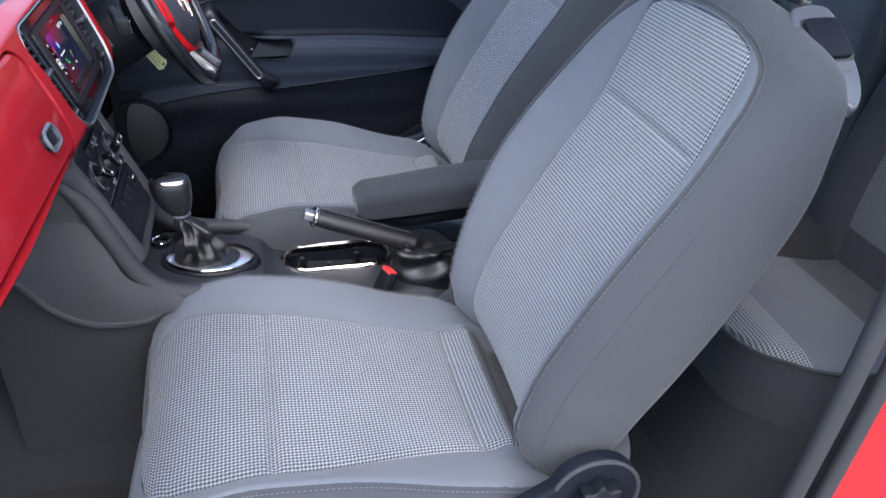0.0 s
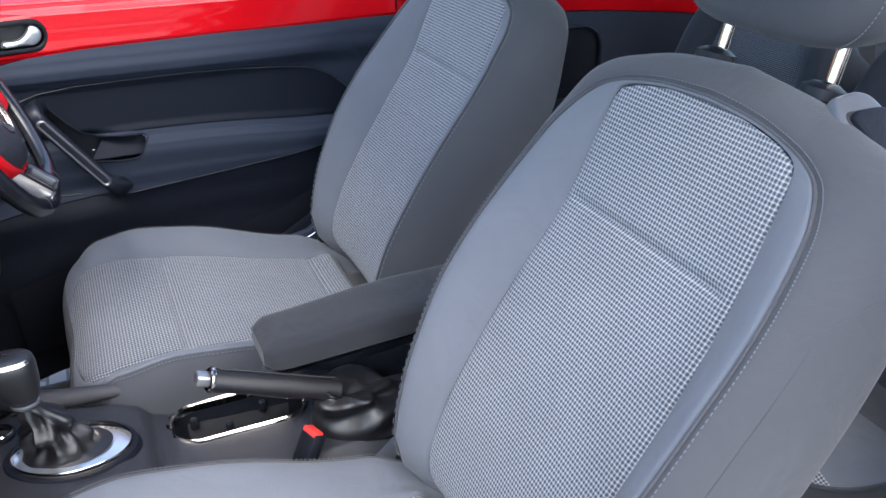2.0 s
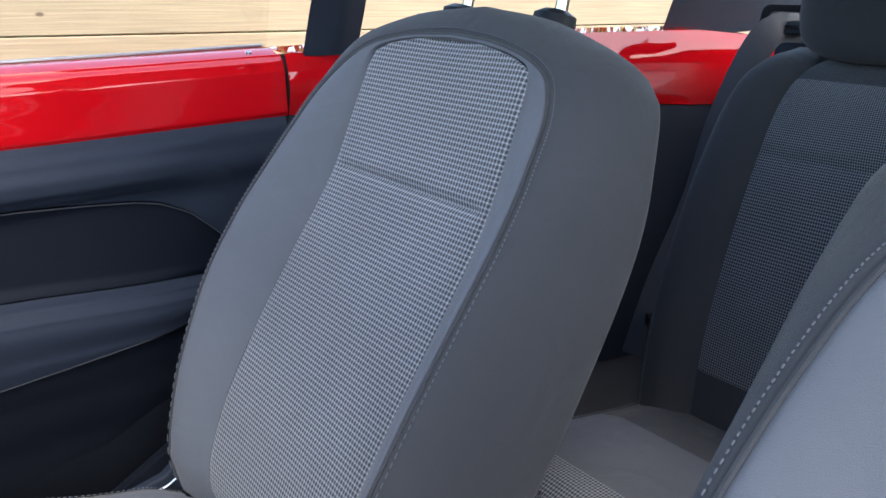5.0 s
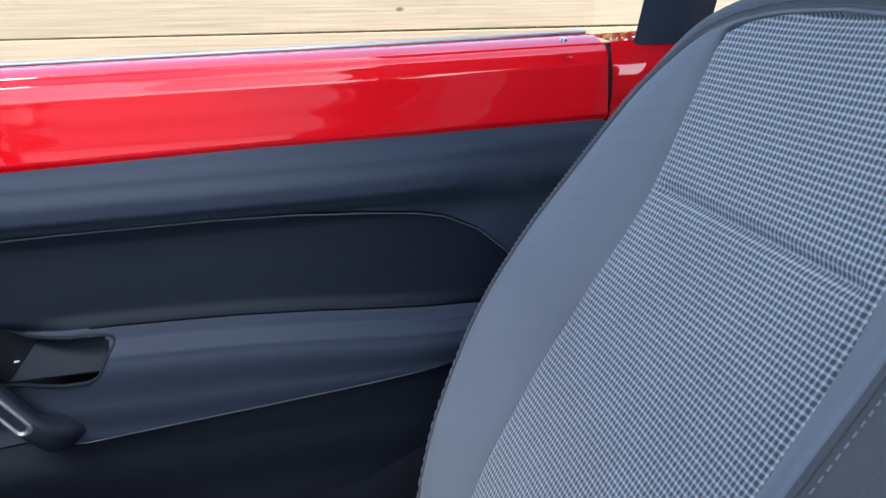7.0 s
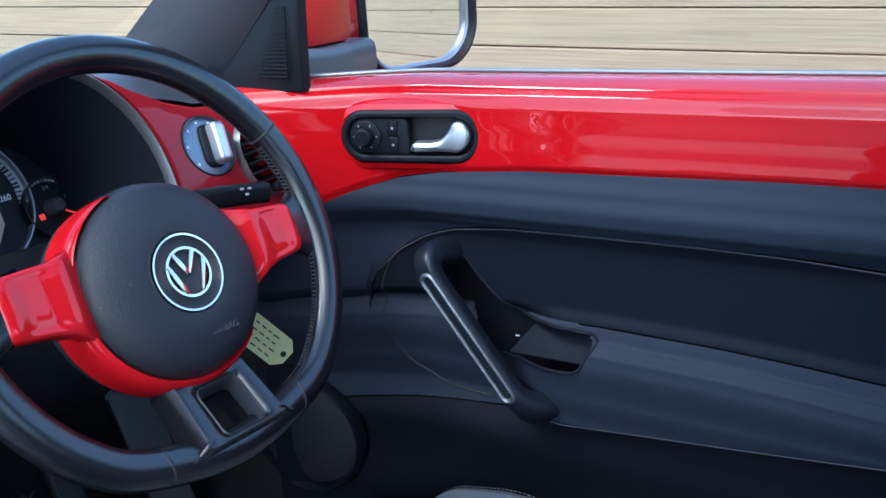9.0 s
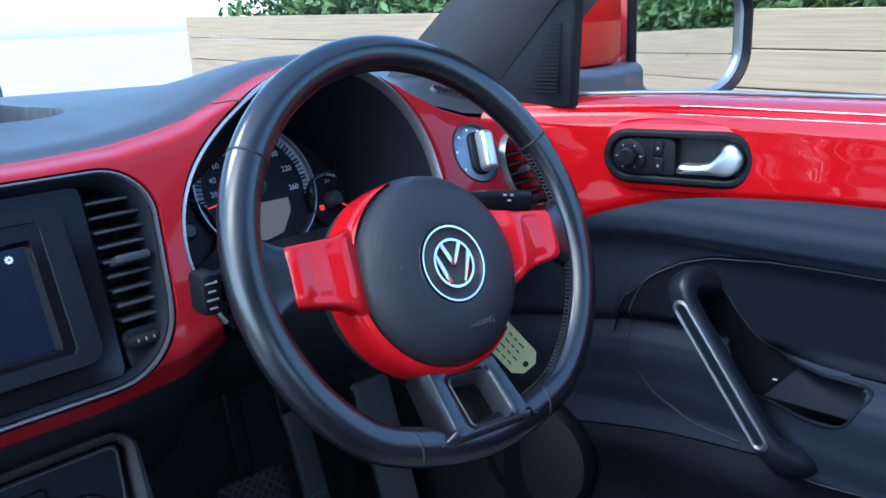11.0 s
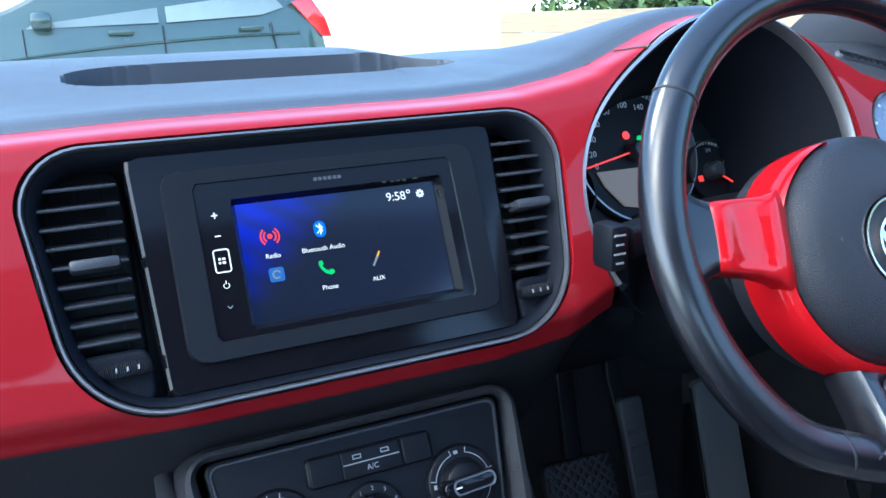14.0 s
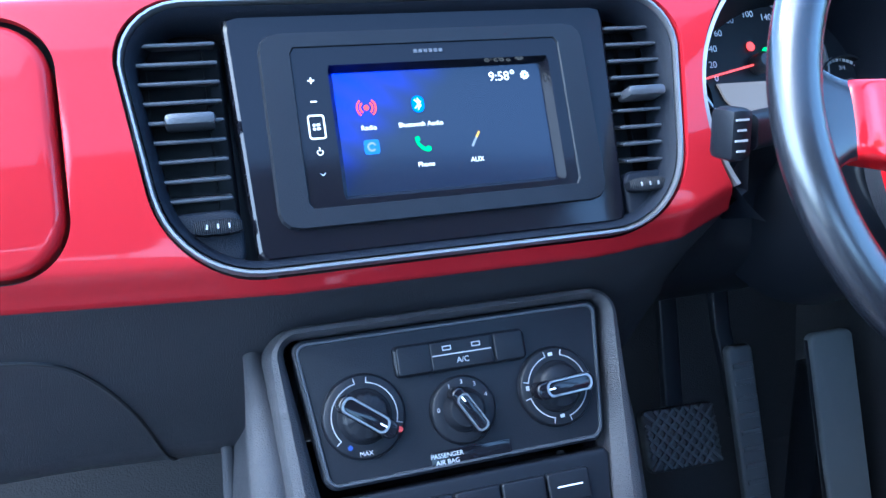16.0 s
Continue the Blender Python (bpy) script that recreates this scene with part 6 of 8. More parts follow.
RIM = rim_loop()
rim_path = [WH @ Vector((x, y, 0)) for x, y in RIM]
rim = part("rim", sweep(rim_path, [(0.0150 * math.cos(q), 0.0134 * math.sin(q)) for q in span(0, 2 * math.pi, 25)[:-1]], closed=True, up=WH.to_3x3() @ Vector((0, 0, 1))), RIM_LEATHER, sw, "black leather rim")
for a in (29.3, 150.7, 247, 293):
    x, y = RIM[int(round(a / 360 * len(RIM))) % len(RIM)]
    t = Vector((-math.sin(radians(a)), math.cos(radians(a)), 0)) if a < 200 else Vector((1, 0.10 if a < 270 else -0.10, 0)).normalized()
    u = Vector((0, 0, 1)).cross(t)
    m = WH @ Matrix(((u.x, 0, t.x, x), (u.y, 0, t.y, y), (u.z, 1, t.z, 0), (0, 0, 0, 1)))
    part("seam", band([(0.0150 * math.cos(q), 0.0134 * math.sin(q)) for q in span(0, 2 * math.pi, 25)[:-1]], [(0.0157 * math.cos(q), 0.0141 * math.sin(q)) for q in span(0, 2 * math.pi, 25)[:-1]], m, [(0, -0.0012), (1, -0.0005), (1, 0.0005), (0, 0.0012)]), RUBBER, rim, "stitched rim seam")
bm = bmesh.new()
for i in range(64):
    a = radians(-66 + 94 * i / 64)
    for s in (-1, 1):
        p = Vector((0.1502 * math.cos(a), 0.1502 * math.sin(a), 0.0035 * s))
        q = Vector((0.1502 * math.cos(a + 0.018), 0.1502 * math.sin(a + 0.018), -0.0035 * s))
        sweep([WH @ p, WH @ ((p + q) / 2 * 0.997), WH @ q], circle(0.0006, 4), bm=bm, up=WH.to_3x3() @ Vector((1, 0, 0.2)))
st = part("stitching", bm, STITCH, rim, "dark grey cross stitching")
st["kind"] = "stuff"
# hub pad: a drum with a softly domed face
HB = WH @ Matrix.Translation((0.0, -0.019, 0.0))
hub_prof = [(0.0800, -0.055), (0.0810, -0.022), (0.0800, -0.008), (0.0768, 0.0030), (0.0715, 0.0098), (0.0620, 0.0148), (0.0480, 0.0180), (0.0350, 0.0195), (0.0322, 0.0190), (0.0316, 0.0168), (0.0, 0.0168)]
hub = part("hub_pad", turned(hub_prof, HB, 72), HUB, sw, "charcoal grained airbag pad")
part("emblem_ring", band(circle(0.0285, 64), circle(0.0312, 64), at(HB, 0, 0, 0.0168), [(0, -0.001), (0.2, 0.0030), (0.8, 0.0032), (1, 0.0)]), CHROME, hub, "chrome ring")
part("emblem_field", turned([(0.0290, 0.0172), (0.0210, 0.0165), (0.0, 0.0165)], HB, 48), HUB, hub, "charcoal emblem field")
part("emblem", band(circle(0.0176, 56), circle(0.0202, 56), at(HB, 0, 0, 0.0160), [(0, 0.0), (0.1, 0.0040), (0.9, 0.0040), (1, 0.0)]), CHROME, hub, "plain chrome roundel")
for (xa, ya), (xb, yb) in (((-0.0125, 0.021), (-0.0010, -0.001)), ((0.0125, 0.021), (0.0010, -0.001)), ((-0.0225, 0.010), (-0.0100, -0.0205)), ((0.0225, 0.010), (0.0100, -0.0205))):
    xa, ya, xb, yb = xa * 0.75, ya * 0.75, xb * 0.75, yb * 0.75
    d = Vector((xb - xa, yb - ya))
    part("emblem_bar", quick_box((0, 0, 0), (d.length + 0.002, 0.0045, 0.0034), at(HB, (xa + xb) / 2, (ya + yb) / 2, 0.0184, math.degrees(math.atan2(d.y, d.x))), bevel=0.0008), CHROME, hub, "plain chrome stroke")
letters("AIRBAG", at(HB, 0.015, -0.050, 0.0170), 0.0075, DARK_PRINT, hub, depth=0.0006)
for s in (-1, 1):
    part("horn_mark", slab(rounded(0.006, 0.003, 0.001), at(HB, s * 0.047, 0.004, 0.0173), 0.0006), DARK_PRINT, hub, "embossed horn mark", smooth=False)


# red spokes: a cradle round the hub with two arms, each with a shallow dished face
def spoke_point(s, x, a):
    """The rounded skin of a spoke: x along the arm, a round its section."""
    top = linear_at([(0.050, 0.054), (0.066, 0.047), (0.080, 0.041), (0.095, 0.037), (0.138, 0.0345)], x)
    low = linear_at([(0.050, -0.050), (0.066, -0.036), (0.080, -0.0250), (0.090, -0.0185), (0.105, -0.0140), (0.138, -0.0100)], x)
    end = max(0.0, (x - 0.126) / 0.011)
    k = max(0.0, 1 - end ** 3) ** (1 / 3)
    h, d = (top - low) / 2 * (0.72 + 0.28 * k), 0.003 + 0.010 * k
    c, q = math.cos(a), math.sin(a)
    w = -0.004 + d * math.copysign(abs(q) ** 0.42, q)
    if q > 0:
        w -= 0.0022 * smooth(0.090, 0.104, x) * (1 - smooth(0.116, 0.129, x)) * (1 - smooth(0.45, 0.85, abs(c)))
    w += -0.010 * (1 - smooth(0.068, 0.088, x))
    return HB @ Vector((s * x, (top + low) / 2 + h * math.copysign(abs(c) ** 0.50, c), w))


def root_point(s, x, a):
    """The leather between a red arm and the rim, flaring up and down into it."""
    f = (x - 0.124) / 0.036
    top, low = 0.0345 + 0.020 * f ** 2.2, -0.0100 - 0.026 * f ** 2.2
    c, q = math.cos(a), math.sin(a)
    return HB @ Vector((s * x, (top + low) / 2 + (top - low) / 2 * math.copysign(abs(c) ** 0.6, c), -0.004 + (0.0115 - 0.003 * f) * math.copysign(abs(q) ** 0.6, q)))


for s in (-1, 1):
    xs = span(0.050, 0.126, 40) + [0.126 + 0.011 * math.sin(radians(g)) for g in span(6, 90, 12)]
    part("spoke", sheet(lambda a, x: spoke_point(s, x, a), [2 * math.pi * (i + 0.5) / 72 for i in range(72)], xs, closed_u=True), RED_SPOKE, sw, "red lacquered spoke", angle=75)
    part("spoke_root", sheet(lambda a, x: root_point(s, x, a), [2 * math.pi * (i + 0.5) / 40 for i in range(40)], span(0.124, 0.160, 12), closed_u=True), RIM_LEATHER, sw, "black leather spoke root", angle=75)
A0, A1 = 112, 312
ring_i = [(0.0785 * math.cos(radians(a)), 0.0785 * math.sin(radians(a))) for a in span(A0, A1, 100)]
swell = [0.0795 + 0.0088 * max(0.0, math.sin(math.pi * i / 99)) ** 0.45 for i in range(100)]
ring_o = [(r * math.cos(radians(a)), r * math.sin(radians(a))) for a, r in zip(span(A0, A1, 100), swell)]
part("hub_cradle", band(ring_i, ring_o, HB, [(0, -0.020), (0.05, -0.001), (0.3, 0.002), (0.65, -0.001), (0.9, -0.007), (1.0, -0.016), (0.9, -0.034)]), RED_SPOKE, sw, "red lacquered hub cradle", angle=60)
# lower spoke with an open centre, its foot running out into the rim
LS = WH @ Matrix.Translation((0.0, -0.1275, 0.0045)) @ Matrix.Rotation(radians(-26), 4, "X")
hole_o = rounded(0.040, 0.043, 0.007, 10)
out_o = []
for a_, b_ in rounded(0.074, 0.070, 0.008, 10):
    b_ += 0.008
    out_o.append((a_ * (1 + 0.40 * smooth(-0.008, -0.027, b_) ** 1.5 + 0.08 * smooth(0.015, 0.043, b_)), b_))
part("lower_spoke", band(hole_o, out_o, LS, [(0, -0.024), (0, 0.001), (0.06, 0.004), (0.30, 0.0070), (0.70, 0.0060), (0.92, 0.000), (1, -0.020)]), RIM_LEATHER, sw, "black lower spoke with an open centre")
part("spoke_trim", band([(a_ * 0.96, b_ * 0.96) for a_, b_ in hole_o], [(a_ * 1.07, b_ * 1.07) for a_, b_ in hole_o], at(LS, 0, 0, 0.003), [(0, -0.016), (0.1, 0.0010), (0.6, 0.0030), (1, 0.0015)]), SLAT, sw, "dark satin inner frame")
# black plate gives the darkness seen through the open centre
part("spoke_shade_plate", slab([(a_ * 0.99, b_ * 0.99) for a_, b_ in hole_o], at(LS, 0, 0, -0.040), 0.006), RUBBER, sw, "black plate standing in for the shade behind the opening")
for s in (-1, 1):
    edge_ = [Vector((s * x_, y_, w_)) for x_, y_, w_ in [curve_at([(0.0375, 0.038, -0.004), (0.0345, 0.015, -0.001), (0.0350, -0.006, -0.001), (0.0400, -0.018, -0.001), (0.0500, -0.025, -0.002)], q) for q in span(0, 1, 40)]]
    bm = bmesh.new()
    for i in range(0, 39, 2):
        sweep([LS @ edge_[i], LS @ edge_[i + 1]], circle(0.0008, 5), bm=bm, up=(0.3, 0.2, 0.9))
    part("spoke_stitching", bm, STITCH, sw, "grey stitching on the spoke edge")
# column, stalks, key tag
col = thing("steering_column", "black steering column shroud with two control stalks", "steering column", (0.345, 0.66, 0.80))
part("shroud", sheet(lambda a, w: WH @ Vector((0.072 * (1 + 0.25 * w) * math.cos(a), -0.012 + 0.058 * (1 + 0.35 * w) * math.sin(a), -0.075 - 0.15 * w)), [2 * math.pi * i / 36 for i in range(36)], span(0, 1, 8), closed_u=True), PLASTIC_DARK, col, "black column shroud")
part("shroud_face", slab([(a, b - 0.012) for a, b in circle(0.072, 36, 0.058)], at(WH, 0, 0, -0.090), 0.020, 0.004), PLASTIC_DARK, col, "black shroud face")
def stalk(root, tip, wide, mark):
    r, t = Vector(root), Vector(tip)
    s_ = part("stalk", sweep([r, r.lerp(t, 0.3), r.lerp(t, 0.6), t], rounded(0.018, wide, 0.005, 4), scale=[0.6, 0.8, 1.0, 1.0]), PLASTIC_DARK, col, "black control stalk")
    d = (t - r).normalized()
    side = Vector((0, -0.9, 0.42))
    m = frame_of(tuple(r.lerp(t, 0.78) + side * 0.0105), tuple(d), (0, 0.42, 0.9))
    for k, (a, b) in enumerate(((-0.008, 0.003), (0.004, 0.003), (-0.002, -0.004))):
        part("mark", slab(rounded(0.004, 0.0022, 0.0006), at(m, a * 0.7, b * 0.8), 0.0008), GREY_PRINT, s_, "small white control symbol", smooth=False)
stalk((0.40, 0.648, 0.866), (0.524, 0.614, 0.848), 0.020, 0)
stalk((0.27, 0.650, 0.850), (0.180, 0.622, 0.846), 0.022, 0)
part("stalk_end", quick_box((0.168, 0.620, 0.846), (0.016, 0.024, 0.032), bevel=0.005), PLASTIC_DARK, col, "black stalk end")
for k in range(4):
    part("mark", quick_box((0.1665, 0.6075, 0.8555 - 0.0062 * k), (0.009 - 0.003 * (k % 2), 0.0006, 0.0012)), GREY_PRINT, col, "pale control symbol", smooth=False)
part("ignition", turned([(0.018, 0.0), (0.018, 0.012), (0.014, 0.016), (0.0, 0.016)], frame_of((0.452, 0.640, 0.770), (0.5, -0.8, 0), (0, 0.2, 1)), 24), PLASTIC_DARK, col, "black ignition lock")
tag = thing("key_tag", "pale yellow paper key tag with handwriting", "key tag", (0.476, 0.602, 0.712))
TG = frame_of((0.494, 0.612, 0.697), (0.50, -0.37, -0.78), (0.62, -0.46, 0.63))
PAPER = material("yellow_paper", (0.62, 0.62, 0.30), 0.8, var=0.10, var_size=60)
tl = [(-0.030, -0.017), (0.020, -0.017), (0.030, -0.008), (0.030, 0.008), (0.020, 0.017), (-0.030, 0.017)]
card = part("card", slab(tl, TG, 0.0008), PAPER, tag, smooth=False)
part("hole", slab(circle(0.0032, 16), at(TG, 0.023, 0.0, 0.0007), 0.0003), RUBBER, card, "punched hole", smooth=False)
random.seed(4)
for r_, v in enumerate((0.010, 0.003, -0.004, -0.011)):
    x = -0.025
    while x < 0.010:
        w = random.uniform(0.004, 0.009)
        part("writing_bar", slab(rounded(w, 0.0016, 0.0006, 2), at(TG, x + w / 2, v, 0.0008, random.uniform(-4, 4)), 0.0002), DARK_PRINT, card, smooth=False)
        x += w + 0.003


# ---------------------------------------------------------------- centre console
con = thing("centre_console", "charcoal plastic centre console between the seats", "centre console", (0, 0.4, 0.2), kind="structure")
CON_TOP = [(-0.30, 0.40), (0.08, 0.415), (0.16, 0.432), (0.38, 0.438), (0.41, 0.448), (0.44, 0.474), (0.47, 0.482), (0.60, 0.492), (0.66, 0.498)]
def con_z(y):
    return value_at(CON_TOP, y)
def con_half(y):
    return value_at([(-0.3, 0.085), (0.30, 0.092), (0.42, 0.100), (0.56, 0.122), (0.66, 0.128)], y)
CUP = (0.052, 0.300, 0.044, 0.098)
def top_sheet(a, y):
    h = con_half(y)
    x = a * h
    z = con_z(y) - 0.016 * smooth(0.80, 1.0, abs(a)) 
    return Vector((x, y, z))
bm = bmesh.new()
us, ys = span(-1, 1, 61), span(-0.30, 0.66, 150)
vs_ = {}
for j, y in enumerate(ys):
    for i, a in enumerate(us):
        p = top_sheet(a, y)
        inside_cup = math.hypot(p.x - CUP[0], max(0.0, abs(p.y - CUP[1]) - CUP[3] + CUP[2])) < CUP[2] - 0.002
        gr = ((p.x) / 0.044) ** 2 + ((p.y - 0.520) / 0.066) ** 2 < 1
        if not inside_cup and not gr:
            vs_[i, j] = bm.verts.new(p)
for j in range(len(ys) - 1):
    for i in range(len(us) - 1):
        ks = ((i, j), (i + 1, j), (i + 1, j + 1), (i, j + 1))
        if all(k in vs_ for k in ks):
            bm.faces.new([vs_[k] for k in ks])
part("console_top", bm, CONSOLE, con, "charcoal console top")
for s in (-1, 1):
    # the side wall rises in a sweep into the centre stack
    def wall(a, f):
        y = -0.30 + 1.15 * a
        if y < 0.705:
            top = con_z(min(y, 0.66)) - 0.014 + 0.0
            lift = 0.050 * smooth(0.50, 0.61, y) + 0.20 * smooth(0.610, 0.705, y) ** 1.6
            top += lift
        else:
            top = con_z(0.66) - 0.014 + 0.25 + 0.10 * smooth(0.705, 0.76, y)
        low = linear_at([(-0.3, 0.38), (0.30, 0.42), (0.45, 0.455), (0.585, 0.478), (0.624, 0.468), (0.690, 0.473), (0.741, 0.503), (0.784, 0.559), (0.83, 0.605)], y)
        top = min(top, 0.740)
        low = min(low, top - 0.01)
        if f >= 1:
            z, inset = low + (top - low) * (f - 1), 0.0
        else:
            z, inset = 0.16 + (low - 0.16) * f, 0.014 + 0.010 * math.sin(f * math.pi)
        return Vector((s * (con_half(min(y, 0.66)) + 0.004 + 0.014 * math.sin(min(1, f / 2) * math.pi) * smooth(0.35, 0.6, y) - inset - 0.040 * smooth(0.53, 0.73, z)), y, z))
    part("console_side", sheet(wall, span(0, 1, 110), span(1, 2, 14)), CONSOLE_SIDE, con, "grey grained console side")
    part("console_foot", sheet(wall, span(0, 1, 110), span(0, 0.999, 12)), CARPET, con, "black carpeted console foot")
    ridge = [(0.330, 0.452), (0.400, 0.468), (0.466, 0.486), (0.535, 0.493), (0.588, 0.508), (0.623, 0.546), (0.647, 0.602), (0.670, 0.656), (0.696, 0.692), (0.732, 0.712)]
    ridge = [Vector((s * (0.112 + 0.008 * q), *curve_at(ridge, q))) for q in span(0, 1, 60)]
    part("console_rim", sweep(ridge, circle(0.015, 14), scale=[(0.35 + 0.65 * smooth(0, 0.4, q)) * (1 - 0.6 * smooth(0.72, 1, q)) for q in span(0, 1, 60)]), CONSOLE_SIDE, con, "broad rounded console edge")
    line_ = [(0.830, 0.605), (0.802, 0.580), (0.784, 0.559), (0.741, 0.503), (0.690, 0.473), (0.624, 0.468), (0.585, 0.481)]
    ln = [Vector((s * (0.140 + 0.004 * math.sin(q * math.pi)), *curve_at(line_, q))) for q in span(0, 1, 50)]
    part("trim_line", sweep(ln, rounded(0.010, 0.012, 0.004, 4), scale=[1 - 0.7 * smooth(0.85, 1, q) for q in span(0, 1, 50)]), CONSOLE_SIDE, con, "raised trim line")
# cubby under the heater panel
part("cubby", sheet(lambda a, f: Vector((a, *curve_at([(0.655, 0.490), (0.76, 0.488), (0.79, 0.50), (0.79, 0.60), (0.70, 0.605)], f))), span(-0.115, 0.115, 14), span(0, 1, 24)), RUBBER, con, "black storage cubby")
sk = part("power_socket", turned([(0.019, -0.002), (0.019, 0.004), (0.015, 0.006), (0.0125, 0.004), (0.0125, -0.004), (0.0, -0.006)], frame_of((0.062, 0.605, con_z(0.60) + 0.002), (1, 0, 0), (0, 1, 0)), 28), PLASTIC_DARK, con, "round power socket")
part("socket_ring", turned([(0.0165, 0.005), (0.0150, 0.0068), (0.0132, 0.005)], frame_of((0.062, 0.605, con_z(0.60) + 0.002), (1, 0, 0), (0, 1, 0)), 28), CHROME, sk, "bright socket ring")
# cup holders
cup = thing("cup_holder", "black twin cup holder with a bright rim", "cup holder", (CUP[0], CUP[1], 0.36))
def cup_loop(k):
    return rounded(2 * (CUP[2] + k), 2 * (CUP[3] + k), CUP[2] + k - 0.0005, 18)
CP = frame_of((CUP[0], CUP[1], con_z(0.30) + 0.001), (1, 0, 0), (0, 1, 0))
part("rim", band(cup_loop(-0.0040), cup_loop(0.004), CP, [(0, -0.008), (0.1, 0.003), (0.5, 0.006), (0.9, 0.003), (1, -0.003)]), CHROME, cup, "bright rim")
part("well", band([(a * 0.80, b * 0.92) for a, b in cup_loop(-0.004)], cup_loop(-0.003), CP, [(0, -0.075), (0.3, -0.070), (0.9, -0.02), (1, 0.0)]), PLASTIC_DARK, cup, "black well")
part("well_floor", slab([(a * 0.82, b * 0.93) for a, b in cup_loop(-0.004)], at(CP, 0, 0, -0.078), 0.004), RUBBER, cup, "black rubber floor")
for x, y in ((-0.030, 0.062), (0.030, 0.062), (0.0, 0.015), (-0.03, -0.04), (0.03, -0.04)):
    part("grip_tab", quick_box((x, y, -0.022), (0.012, 0.012, 0.020), CP, bevel=0.004), PLASTIC_DARK, cup, "sprung grip tab")
# gear lever
gl = thing("gear_lever", "black gear selector with leather boot and chrome ring", "gear lever", (0, 0.520, 0.49))
GR = frame_of((0.0, 0.520, 0.4885), (1, 0, 0), (0, 1, 0.08))
part("ring", band(circle(0.0478, 64, 0.0695), circle(0.0525, 64, 0.0745), GR, [(0, -0.008), (0.1, 0.003), (0.5, 0.006), (0.9, 0.003), (1, -0.004)]), CHROME, gl, "polished chrome ring")
part("ring_base", band(circle(0.052, 64, 0.074), circle(0.064, 64, 0.087), GR, [(0, 0.0), (0.5, 0.0), (1, -0.012)]), PLASTIC, gl, "charcoal ring base")
part("gate_plate", band(circle(0.020, 48, 0.030), circle(0.0485, 48, 0.070), at(GR, 0, 0, -0.002), [(0, 0.004), (0.5, 0.001), (1, -0.002)]), SILVER, gl, "satin silver gate plate")
def boot(a, f):
    base = Vector((0.006 + 0.039 * math.cos(a), 0.526 + 0.056 * math.sin(a), 0.488))
    top = Vector((0.013 * math.cos(a), 0.556 + 0.014 * math.sin(a), 0.572))
    p = base.lerp(top, f)
    w = base.lerp(top, f ** 0.45)
    p.x, p.y = w.x, w.y
    fold = 0.007 * math.sin(4 * a + 5 * f) * math.sin(f * math.pi) + 0.004 * math.sin(9 * a - 6 * f) * math.sin(f * math.pi) + 0.005 * math.sin(f * 14 + 2 * math.sin(a)) * math.sin(f * math.pi)
    d = Vector((math.cos(a), math.sin(a), 0.0))
    bulge = 0.008 * math.sin(f * math.pi) ** 1.0
    return p + d * (fold + bulge * 0.4) + Vector((0, -0.010 * math.sin(f * math.pi), 0))
part("boot", sheet(boot, [2 * math.pi * i / 60 for i in range(60)], span(0, 1, 30), closed_u=True), LEATHER, gl, "creased black leather boot")
KN = [((0.011, 0.011), (0.000, 0.556, 0.566)), ((0.013, 0.014), (0.0, 0.557, 0.574)), ((0.0145, 0.016), (0.0, 0.558, 0.582)), ((0.0185, 0.022), (0.0, 0.560, 0.590)), ((0.0225, 0.0285), (0.0, 0.563, 0.606)), ((0.0245, 0.031), (0.0, 0.565, 0.622)), ((0.0245, 0.032), (0.0, 0.566, 0.634)), ((0.021, 0.028), (0.0, 0.565, 0.643)), ((0.012, 0.017), (0.0, 0.563, 0.648)), ((0.001, 0.001), (0.0, 0.562, 0.649))]
def knob_pt(a, f):
    i = f * (len(KN) - 1)
    rows = [(r[0], r[1], *c) for r, c in KN]
    rx, ry, x, y, z = curve_at(rows, f)
    c, s = math.cos(a), math.sin(a)
    return Vector((x + abs(rx) * math.copysign(abs(c) ** 0.8, c), y + abs(ry) * math.copysign(abs(s) ** 0.8, s), z))
kb = part("knob", sheet(knob_pt, [2 * math.pi * i / 40 for i in range(40)], span(0, 1, 40), closed_u=True), LEATHER, gl, "black rounded knob")
part("knob_collar", turned([(0.0150, -0.003), (0.0172, -0.0015), (0.0172, 0.0015), (0.0150, 0.003)], frame_of((0.0, 0.5575, 0.578), (1, 0, 0), (0, 1, 0)), 32), SILVER_DARK, kb, "dull grey collar")
part("knob_trim", sheet(lambda a, f: knob_pt(a, f) + (knob_pt(a, f) - Vector((0, 0.564, 0.615))).normalized() * 0.0014, span(math.pi * 0.34, math.pi * 0.66, 12), span(0.48, 0.995, 24)), CHROME, kb, "chrome strip over the knob's front and top")
part("knob_edge", sheet(lambda a, f: knob_pt(a, f) + (knob_pt(a, f) - Vector((0, 0.564, 0.615))).normalized() * 0.0012, span(math.pi * 0.30, math.pi * 1.30, 24), span(0.74, 0.80, 6)), CHROME, kb, "chrome edge round the knob's top")
for k in range(5):
    part("shift_mark", quick_box((0.030, 0.575 - 0.012 * k, 0.4925), (0.006, 0.004, 0.0006)), DARK_PRINT, gl, smooth=False)
